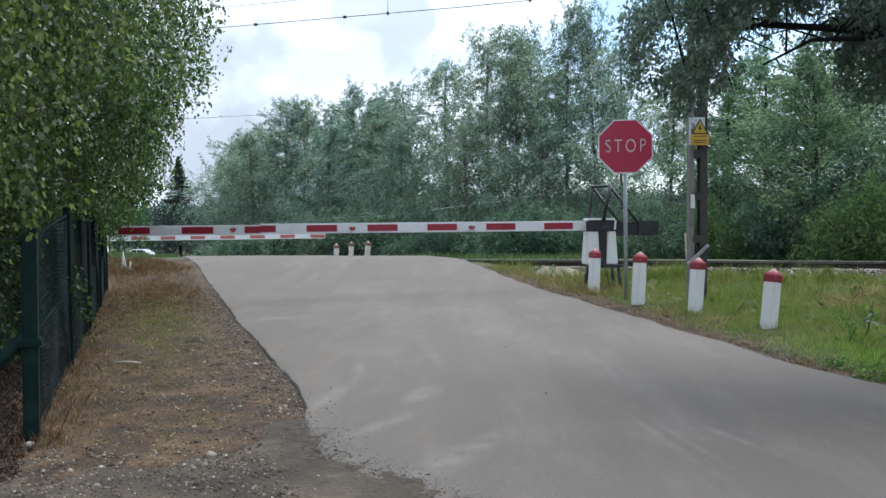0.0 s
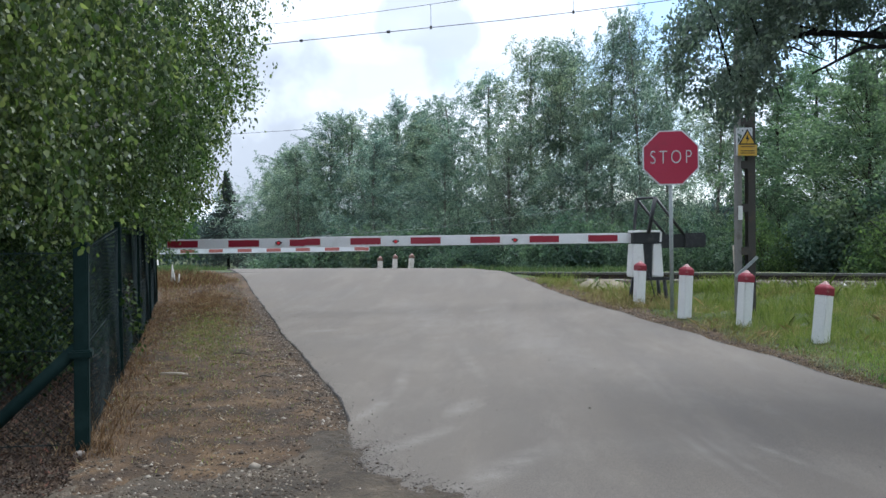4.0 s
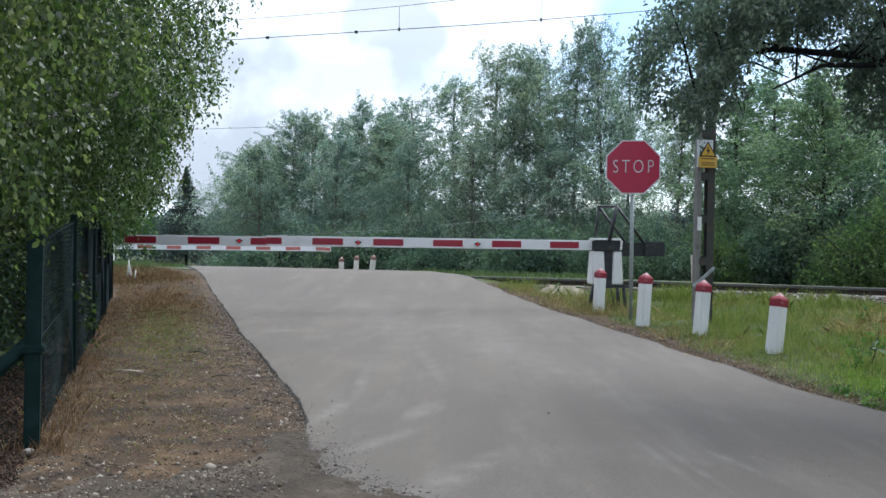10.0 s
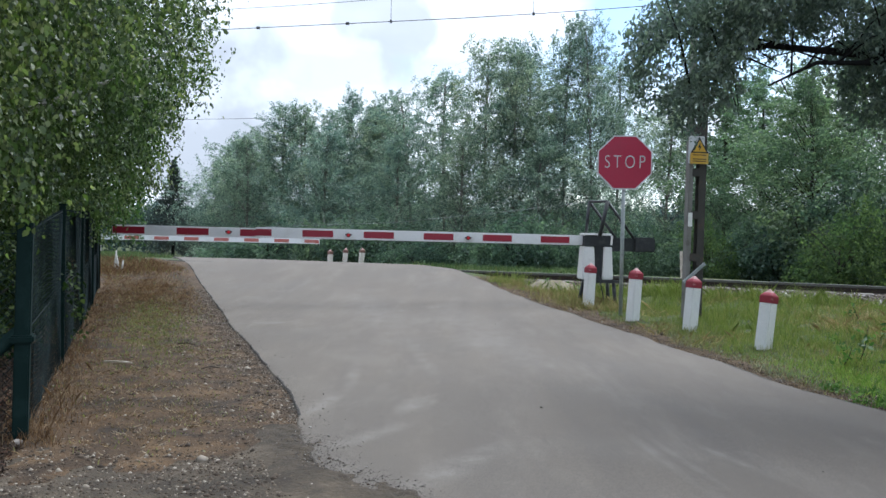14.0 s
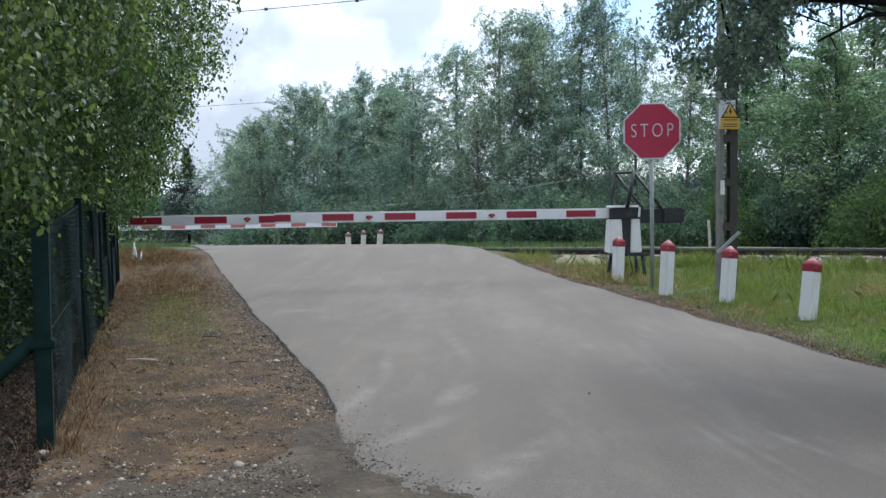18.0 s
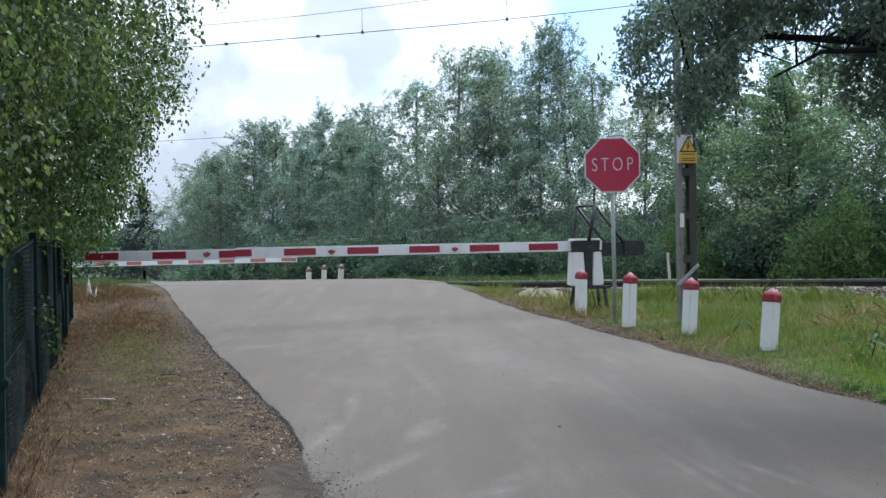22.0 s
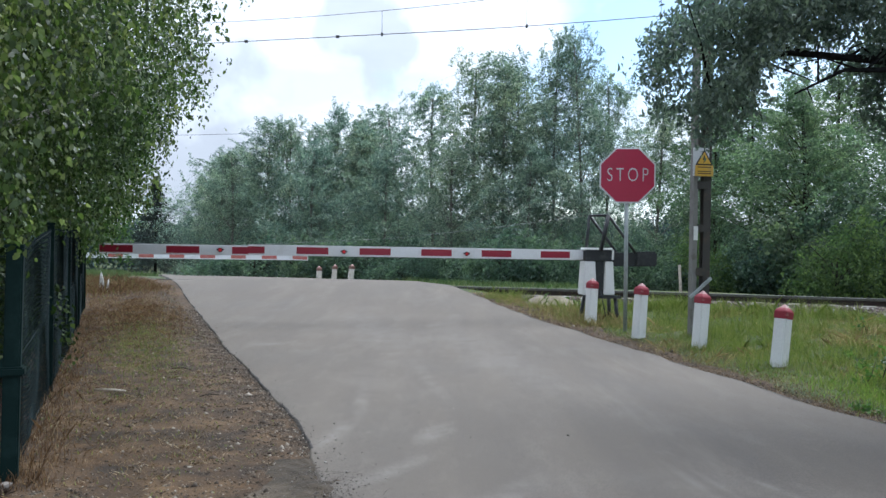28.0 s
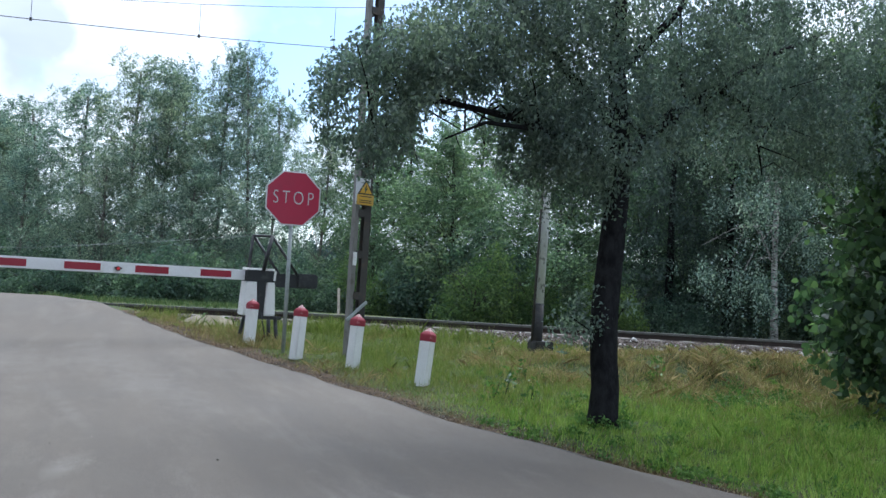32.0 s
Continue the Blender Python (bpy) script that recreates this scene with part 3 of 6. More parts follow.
def fast_mesh(name, verts, quads, smooth=False):
    """A mesh from arrays of corners and of faces that all have the same number of corners."""
    verts, quads = np.asarray(verts, np.float32), np.asarray(quads, np.int32)
    n = quads.shape[1]
    me = bpy.data.meshes.new(name)
    me.vertices.add(len(verts))
    me.vertices.foreach_set("co", verts.ravel())
    me.loops.add(quads.size)
    me.loops.foreach_set("vertex_index", quads.ravel())
    me.polygons.add(len(quads))
    me.polygons.foreach_set("loop_start", np.arange(0, quads.size, n, dtype=np.int32))
    me.polygons.foreach_set("loop_total", np.full(len(quads), n, np.int32))
    if smooth:
        me.polygons.foreach_set("use_smooth", np.ones(len(quads), bool))
    me.update(calc_edges=True)
    return me


def unit(v):
    return v / np.maximum(np.linalg.norm(v, axis=1, keepdims=True), 1e-9)


def leaf_mesh(name, spots, size, rng, hang=0.5, wide=0.62, fold=0.18, fine=False):
    """One small folded leaf at each spot: four corners round a midrib."""
    n = len(spots)
    axis = unit(rng.normal(size=(n, 3)) + np.array([0, 0, -2.0 * hang]))
    side = unit(np.cross(axis, rng.normal(size=(n, 3))))
    up = np.cross(axis, side)
    s = (size * rng.uniform(0.6, 1.3, n))[:, None]
    tip = spots + axis * s
    mid = spots + axis * s * 0.45 - up * s * fold
    if fine:
        low, high = spots + axis * s * 0.3 - up * s * fold * 0.8, spots + axis * s * 0.68 - up * s * fold
        verts = np.stack([spots, low + side * s * wide * 0.48, high + side * s * wide * 0.36, tip, high - side * s * wide * 0.36, low - side * s * wide * 0.48], 1).reshape(-1, 3)
        return fast_mesh(name, verts, np.arange(6 * n).reshape(-1, 6))
    verts = np.stack([spots, mid + side * s * wide * 0.5, tip, mid - side * s * wide * 0.5], 1).reshape(-1, 3)
    return fast_mesh(name, verts, np.arange(4 * n).reshape(-1, 4))


def twig_spots(blobs, rng, leaves, drop=0.5, spread=0.06, rise=0.0, wind=0.0, clump=0.0, out_by=0.45):
    """Leaf spots along drooping twigs that start inside the blobs (x, y, z, rx, ry, rz, twigs)."""
    out = []
    for x, y, z, rx, ry, rz, twigs in blobs:
        d = unit(rng.normal(size=(twigs, 3)))
        r = rng.uniform(0.25, 1, twigs) ** 0.5
        wob = 1 + 0.22 * np.sin(d[:, 0] * 7 + x) * np.cos(d[:, 2] * 6 + y) + 0.12 * rng.normal(size=twigs)
        start = np.array([x, y, z]) + d * (r * wob)[:, None] * np.array([rx, ry, rz])
        if clump:
            pick = rng.integers(0, max(3, twigs // 16), twigs)
            start = start[pick] + rng.normal(size=(twigs, 3)) * clump
            d = d[pick]
        away = unit(d * np.array([1, 1, 0.15]) + 0.5 * rng.normal(size=(twigs, 3)))
        length = drop * rng.uniform(0.5, 1.4, twigs)
        t = rng.uniform(0, 1, (twigs, leaves))
        p = start[:, None, :] + away[:, None, :] * (out_by * length[:, None] * np.sqrt(t))[..., None]
        p[..., 2] += length[:, None] * (rise * np.sqrt(t) - t ** (1.6 + rise))
        p[..., 0] += length[:, None] * wind * t
        out.append((p + rng.normal(size=p.shape) * spread).reshape(-1, 3))
    return np.concatenate(out)


def limbs(base, fork, ends, r0, r1, rng, bend=0.25, sides=8, sub=3):
    """A tapered, slightly crooked trunk with limbs that leave it and split."""
    bm = bmesh.new()
    base, fork = Vector(base), Vector(fork)
    steps = 7
    pts = []
    for i in range(steps + 1):
        t = i / steps
        p = base.lerp(fork, t)
        p += Vector((math.sin(t * 5.1 + r0 * 40) * bend * 0.2, math.cos(t * 4.3) * bend * 0.2, 0)) * (t * (1.4 - t))
        pts.append(p)
    radii = [r0 * (1 - 0.45 * i / steps) * (1.28 if i == 0 else 1.0) for i in range(steps + 1)]
    tube(pts, radii, sides + 4, bm)
    for e, at, thick in ends:
        a = pts[min(steps, int(at * steps))]
        e = Vector(e)
        mid = a.lerp(e, 0.5) + Vector((rng.uniform(-1, 1), rng.uniform(-1, 1), rng.uniform(0.2, 1))) * bend * 0.5
        tube([a, a.lerp(mid, 0.5) + Vector((0, 0, 0.03)), mid, mid.lerp(e, 0.55), e], [thick, thick * 0.85, thick * 0.65, thick * 0.42, thick * 0.15], sides - 2, bm)
        for k in range(sub):
            t = rng.uniform(0.35, 0.95)
            s = mid.lerp(e, t)
            tip = s + Vector((rng.normal() * 0.5, rng.normal() * 0.5, rng.uniform(-0.35, 0.45)))
            tube([s, s.lerp(tip, 0.5) + Vector((0, 0, 0.06)), tip], [thick * 0.3, thick * 0.2, thick * 0.06], 5, bm)
    return bm


# ---- the lie of the land ----
def rail_y(x):
    """The near rail: straight over the crossing, bending towards the road further along."""
    return 18.3 - 0.28 * x - 0.012 * np.maximum(x, 0) ** 2 + 0.00009 * np.maximum(x, 0) ** 3


def lift(x, y):
    """The height of the road and its banks, by the distance from the track."""
    q = y - rail_y(np.asarray(x, float))
    at = [-11, -9.5, -6.5, -5, -3.5, -2.5, -1, 0, 2.4, 4, 8, 15, 40, 90, 140, 600]
    up = [0, 0, 0.04, 0.085, 0.15, 0.23, 0.385, 0.472, 0.462, 0.36, 0.05, -0.25, -1.0, -3.2, -3.3, -3.0]
    return sum(np.interp(q + d, at, up) for d in (-0.6, -0.3, 0, 0.3, 0.6)) / 5


LEFT_Y = [-60, 0, 3.6, 4.29, 4.75, 5.3, 5.7, 6.32, 6.6, 6.91, 7.42, 8.13, 8.6, 9.53, 9.93, 11.1, 12.0, 12.7, 14.2, 18.9, 20.3, 25, 34, 60]
LEFT_X = [0.6, 0.5, 0.16, -0.15, -0.4, -0.66, -0.73, -0.86, -0.93, -1.08, -1.28, -1.57, -1.75, -2.1, -2.29, -2.79, -3.08, -3.4, -3.98, -5.96, -6.65, -8.7, -11.8, -21]
RIGHT_Y = [-60, 0, 4.97, 5.36, 6.31, 6.89, 7.4, 7.84, 8.6, 9.65, 11.2, 12.6, 13.24, 14.5, 15.2, 17.4, 18.3, 20, 26, 34, 60]
RIGHT_X = [9, 4.9, 3.98, 3.85, 3.53, 3.34, 3.2, 3.1, 2.93, 2.69, 2.38, 1.98, 1.83, 1.35, 1.2, 0.45, 0.25, -0.45, -2.75, -6, -16]


def road_left(y):
    return sum(np.interp(y + d, LEFT_Y, LEFT_X) for d in (-0.48, -0.32, -0.16, 0, 0.16, 0.32, 0.48)) / 7


def road_right(y):
    return sum(np.interp(y + d, RIGHT_Y, RIGHT_X) for d in (-0.6, -0.3, 0, 0.3, 0.6)) / 5


def bumps(x, y, size, amount):
    return amount * (np.sin(x * 2.3 / size + 1.3 * np.sin(y * 1.7 / size)) * np.cos(y * 2.1 / size + np.sin(x * 1.1 / size)))


def ground_z(x, y):
    """The height of the open ground beside the road."""
    x, y = np.asarray(x, float), np.asarray(y, float)
    h = lift(x, y) - 0.05
    right = np.clip((x - road_right(y) - 0.3) / 1.2, 0, 1)
    left = np.clip((road_left(y) - x - 0.2) / 1.5, 0, 1)
    q = y - rail_y(x)
    dip = np.interp(q, [-1.9, -0.9, 2.6, 3.6], [0, 0.22, 0.22, 0]) * right
    far = np.interp(q, [4, 12], [0, 1])
    dip = dip + np.interp(x, [6, 10], [0.04, 0.17]) * np.interp(q, [-4.8, -3.2, -1.5, 0], [0, 1, 1, 0.4]) * right
    h = h - dip * (1 - far) + right * (0.0 + bumps(x, y, 0.9, 0.025)) * np.interp(q, [-12, -2.5], [1, 0.2]) * (1 - far)
    face = q + 5.3 + 0.35 * np.sin(x * 1.9) + 0.2 * np.sin(x * 4.7 + 1)
    bank = np.exp(-(face / np.where(face < 0, 0.7, 1.25)) ** 2) * np.interp(x, [6.0, 7.0, 11, 14], [0, 1, 1, 0.3])
    h = h + right * (0.34 * bank * (1 + bumps(x, y, 0.4, 0.28)) - 0.09 * np.exp(-((x - 7.5) / 0.8) ** 2 - ((y - 8.45) / 0.45) ** 2))
    h = h + right * bumps(x, y, 0.28, 0.018) * np.interp(q, [-12, -7, -5.5, -4, -2.0, -1.5], [1, 1, 2.2, 2.2, 1, 0])
    h = h + left * bumps(x, y, 0.6, 0.012) + np.interp(np.hypot(x, y), [120, 260, 420], [0, 2.5, 10])
    keep = np.clip(np.interp(x - road_right(y), [3, 14], [0, 1]), 0, 1) * np.interp(q, [4, 9], [0, 1])
    return np.where(keep > 0, h * (1 - keep) + 0.15 * keep + np.interp(np.hypot(x, y), [120, 260, 420], [0, 2.5, 10]) * keep, h)


def sheet(name, xs_of, ys, mat, z_of, columns, label, category, kind="structure"):
    """A sheet of ground between two edges, row by row."""
    v, f = [], []
    for y in ys:
        x0, x1 = xs_of(y)
        xs = np.linspace(x0, x1, columns)
        v.append(np.stack([xs, np.full(columns, y), z_of(xs, np.full(columns, y))], 1))
    v = np.concatenate(v)
    i = np.arange((len(ys) - 1) * columns).reshape(len(ys) - 1, columns)[:, :-1].ravel()
    f = np.stack([i, i + 1, i + columns + 1, i + columns], 1)
    me = fast_mesh(name, v, f, True)
    me.materials.append(mat)
    return tagged(new(name, me), label, category, kind=kind)


def stepped(near, mid, far):
    """Distances that grow outwards from fine to coarse."""
    a = np.arange(-near, near, 0.25)
    b = np.geomspace(near, far, mid)
    return np.concatenate([-b[::-1], a[1:], b])


GX, GY = stepped(15, 30, 1500), stepped(15, 30, 1500) + 12
gx, gy = np.meshgrid(GX, GY)
gz = ground_z(gx.ravel(), gy.ravel())
inside = (gx.ravel() > road_left(gy.ravel()) + 0.15) & (gx.ravel() < road_right(gy.ravel()) - 0.15) & (gy.ravel() < 60)
gz = np.where(inside, gz - 0.05, gz)
gi = np.arange(len(GY) * len(GX)).reshape(len(GY), len(GX))[:-1, :-1].ravel()
g_me = fast_mesh("ground", np.stack([gx.ravel(), gy.ravel(), gz], 1), np.stack([gi, gi + 1, gi + len(GX) + 1, gi + len(GX)], 1), True)
g_me.materials.append(M_MEADOW)
tagged(new("ground", g_me), "green meadow ground rolling out to the far woods", "ground", kind="structure")


def build_road():
    rows = np.concatenate([np.arange(-40, 3, 1.0), np.arange(3, 36, 0.2), np.arange(36, 61, 2.0)])
    cols = 36
    rng = np.random.default_rng(4)
    v = []
    for y in rows:
        l = float(road_left(y)) + (0.004 * math.sin(y * 5.3) + 0.006 * rng.normal() if 3 < y < 30 else 0)
        r = float(road_right(y)) + (0.03 * math.sin(y * 3.1) + 0.012 * rng.normal() if 3 < y < 30 else 0)
        xs = np.r_[l, np.linspace(l + 0.012 + 0.008 * math.sin(y * 2.7) * math.sin(y * 7.1), r - 0.03, cols - 2), r]
        u = np.linspace(-1, 1, cols)
        z = lift(xs, np.full(cols, y)) + 0.012 * (1 - u ** 2) - 0.012 + bumps(xs, y, 1.3, 0.004)
        v.append(np.stack([np.r_[l - 0.03, xs, r + 0.03], np.full(cols + 2, y), np.r_[z[0] - 0.1, z, z[-1] - 0.1]], 1))
    w = cols + 2
    i = np.arange((len(rows) - 1) * w).reshape(len(rows) - 1, w)[:, :-1].ravel()
    me = fast_mesh("road", np.concatenate(v), np.stack([i, i + 1, i + w + 1, i + w], 1), True)
    me.materials.append(M_ASPHALT)
    me.materials.append(M_EDGE)
    # broken dark rim: crumbled asphalt plus its painted edge shadow
    k = np.arange(len(i)) % (w - 1)
    me.polygons.foreach_set("material_index", (((k <= 1) | (k >= w - 3)) & (np.repeat(rows[:-1], w - 1) > 6.0) & (np.repeat(np.sin(rows[:-1] * 7.3) + np.sin(rows[:-1] * 3.1), w - 1) > -0.5)).astype(np.int32))
    tagged(new("road", me), "worn grey asphalt road climbing to a level crossing", "road", kind="structure")


build_road()
def verge_z(x, y):
    """The trodden strip beside the road, with a low ridge of dead grass near the crest."""
    return ground_z(x, y) + np.interp(y, [4.3, 5.4], [0, 0.02]) + 0.05 * np.exp(-((x - road_left(y) + 0.9) / 0.5) ** 2) * np.interp(y, [9, 13], [0, 1]) + bumps(x, y, 0.17, 0.006)


def apron_z(x, y):
    return ground_z(x, y) + np.interp(y, [4.3, 5.7], [0.02, -0.006]) + 0.03 * np.exp(-((x - road_left(y)) / 0.45) ** 2) * np.interp(y, [5.0, 5.9], [1, 0]) + bumps(x, y, 0.23, 0.006) + bumps(x, y, 0.9, 0.012)


sheet("verge", lambda y: (float(road_left(y)) - np.interp(y, [3, 6, 14, 20], [7.5, 6.5, 5.0, 2.6]), float(road_left(y)) + 0.06), np.arange(4.2, 20.6, 0.12), M_DIRT,
      verge_z, 70, "strip of dry brown thatch and soil beside the road", "verge")
sheet("bare_shoulder", lambda y: (float(road_right(y)) - 0.04, float(road_right(y)) + float(np.interp(y, [6, 9, 13, 17], [0.12, 0.3, 0.55, 0.7])) + 0.08 * math.sin(y * 2.9) + 0.05 * math.sin(y * 7.3)), np.arange(5.0, 17.4, 0.15), M_DIRT,
      lambda x, y: ground_z(x, y) + 0.012 + bumps(x, y, 0.15, 0.006), 12, "bare brown soil and thatch along the asphalt by the bollards", "verge")
sheet("gravel_drive", lambda y: (float(np.interp(y, [2.4, 3.9], [-7.0, -2.7])), float(road_left(y)) + float(np.interp(y, [1.2, 1.6], [0.02, -0.3]))), np.arange(-6, 5.8, 0.12), M_GRAVEL, apron_z, 60, "dusty grey gravel apron beside the asphalt", "gravel")


def tongue_z(x, y):
    """Loose gravel thinning out over the broken corner of the asphalt."""
    d = x - np.interp(y, [1.2, 2.5, 3.9, 4.35, 4.65, 4.9, 5.3, 5.8], [0.36, 0.6, 0.42, 0.12, -0.22, -0.52, -0.68, -0.85])
    w = np.clip((x - road_left(y) + 0.33) / 0.3, 0, 1)
    crumbs = bumps(x, y, 0.045, 0.006) + bumps(x + 3, y, 0.1, 0.008) + bumps(x, y + 2, 0.24, 0.009)
    return apron_z(x, y) * (1 - w) + w * (lift(x, y) - 0.012 + np.clip(0.004 - 0.09 * d + crumbs, -0.05, 0.02))


sheet("gravel_tongue", lambda y: (float(road_left(y)) - 0.34, float(road_left(y)) + float(np.interp(y, [4.4, 5.0], [0.75, 0.3]))), np.arange(1.2, 5.8, 0.02), M_GRAVEL, tongue_z, 56, "loose grey gravel strewn over the asphalt's broken corner", "gravel")


# ---- railway ----
def along_track(x, q, z):
    """A place beside the near rail: q metres beyond it, square to the track."""
    e = 0.05
    s = (rail_y(np.float64(x + e)) - rail_y(np.float64(x - e))) / (2 * e)
    n = math.hypot(s, 1)
    return Vector((x - q * s / n, float(rail_y(np.float64(x))) + q / n, z)), math.atan(s)


RAIL_TOP = 0.45
TRACK_X = [x * 1.0 for x in range(-40, 41, 2)]


def build_rail(q, top):
    t = thing("rail", "rusty steel railway rail with a polished head", "rail", "rails of the track")
    for nm, prof, mat in (("web", [(-0.07, -0.17), (0.07, -0.17), (0.07, -0.155), (0.012, -0.13), (0.012, -0.062), (0.02, -0.052), (-0.02, -0.052), (-0.012, -0.062), (-0.012, -0.13), (-0.07, -0.155)], M_RAIL),
                          ("head", [(-0.036, -0.051), (0.036, -0.051), (0.036, -0.006), (0.03, 0), (-0.03, 0), (-0.036, -0.006)], M_RAILTOP)):
        bm = bmesh.new()
        prev = None
        for x in TRACK_X:
            ring = []
            for a, b in prof:
                p, _ = along_track(x, q + a, top + b)
                ring.append(bm.verts.new(p))
            if prev:
                for k in range(len(ring)):
                    bm.faces.new((prev[k], prev[(k + 1) % len(ring)], ring[(k + 1) % len(ring)], ring[k]))
            prev = ring
        part(nm, bm, mat, t)


build_rail(0.0, RAIL_TOP)
build_rail(1.5, RAIL_TOP - 0.1)


def build_ballast():
    for name, x0, x1 in (("ballast_east", 0.6, 34.0), ("ballast_west", -38.0, -6.8)):
        v, rows = [], 0
        prof = [(-1.25, 0.02), (-0.95, 0.13), (-0.45, 0.27), (0.75, 0.285), (1.95, 0.27), (2.6, 0.0)]
        for x in np.arange(x0, x1, 0.5):
            for q, z in prof:
                p, _ = along_track(x, q, z)
                v.append(p[:])
            rows += 1
        w = len(prof)
        i = np.arange((rows - 1) * w).reshape(rows - 1, w)[:, :-1].ravel()
        me = fast_mesh(name, v, np.stack([i, i + w, i + w + 1, i + 1], 1), True)
        me.materials.append(M_GRAVEL)
        tagged(new(name, me), "bank of grey and rusty crushed stone under the rails", "ballast", kind="structure")


build_ballast()


def stone_mesh(name, rng, r):
    bm = bmesh.new()
    bmesh.ops.create_icosphere(bm, subdivisions=1, radius=r)
    for v in bm.verts:
        v.co = Vector((v.co.x * 1.2, v.co.y, v.co.z * 0.75)) * rng.uniform(0.72, 1.25)
    me = bpy.data.meshes.new(name)
    bm.to_mesh(me)
    bm.free()
    return me


def scatter_stones(name, places, sizes, rng, mat, label, category):
    """Very many small stones in one mesh."""
    n = len(places)
    base = np.array([[1, 0, 0], [-1, 0, 0], [0, 1, 0], [0, -1, 0], [0, 0, 0.7], [0, 0, -0.5]], float)
    faces = np.array([[0, 2, 4], [2, 1, 4], [1, 3, 4], [3, 0, 4], [2, 0, 5], [1, 2, 5], [3, 1, 5], [0, 3, 5]])
    a = rng.uniform(0, 6.283, n)
    pts = base[None] * rng.uniform(0.6, 1.3, (n, 6, 1)) * np.asarray(sizes)[:, None, None]
    c, s = np.cos(a)[:, None], np.sin(a)[:, None]
    x, y = pts[..., 0] * c - pts[..., 1] * s, pts[..., 0] * s + pts[..., 1] * c
    v = np.stack([x, y, pts[..., 2]], 2) + np.asarray(places)[:, None, :]
    f = faces[None] + (np.arange(n) * 6)[:, None, None]
    me = fast_mesh(name, v.reshape(-1, 3), f.reshape(-1, 3))
    me.materials.append(mat)
    return tagged(new(name, me), label, category, kind="stuff")


def build_wires():
    def line(name, f, x0, x1, r, label):
        t = thing(name, label, "wire")
        part("strand", tube([f(x) for x in np.arange(x0, x1 + 0.1, 1.5)], r, 6), M_WIRE, t)
        return t

    contact = lambda x: (along_track(x, 0.75, 6.205 - 0.008 * x + 0.006 * max(0.0, -x))[0] if x < 6 else along_track(6, 0.75, 6.157)[0] + Vector((x - 6, (x - 6) * -0.42, 0)))
    sag = lambda x: contact(x) + Vector((0, 0, 0.5 + 0.0045 * (x + 5) ** 2))
    a = line("contact_wire", contact, -30, 24, 0.0085, "dark overhead contact wire above the track")
    line("messenger_wire", sag, -30, 24, 0.006, "thin carrying wire above the contact wire")
    for x in (-14.9, -11.6, -8.3, -1.7, 1.55, 4.22, 7.5, 11.0):
        p = contact(x)
        part("dropper", tube([p, Vector((p.x, p.y, sag(x).z))], 0.006, 5), M_WIRE, a)
        part("clamp", box(0.05, 0.04, 0.07, p), M_WIRE, a)
    for x in (-5.1, -2.77):
        part("clamp", box(0.08, 0.04, 0.06, contact(x)), M_WIRE, a)
    b = thing("overhead_line", "thin pale wire strung far behind the crossing", "wire")
    part("strand", tube([(-60, 52, 8.4), (-30, 50, 7.6), (0, 47, 8.2)], 0.012, 5), M_WIRE, b)


build_wires()


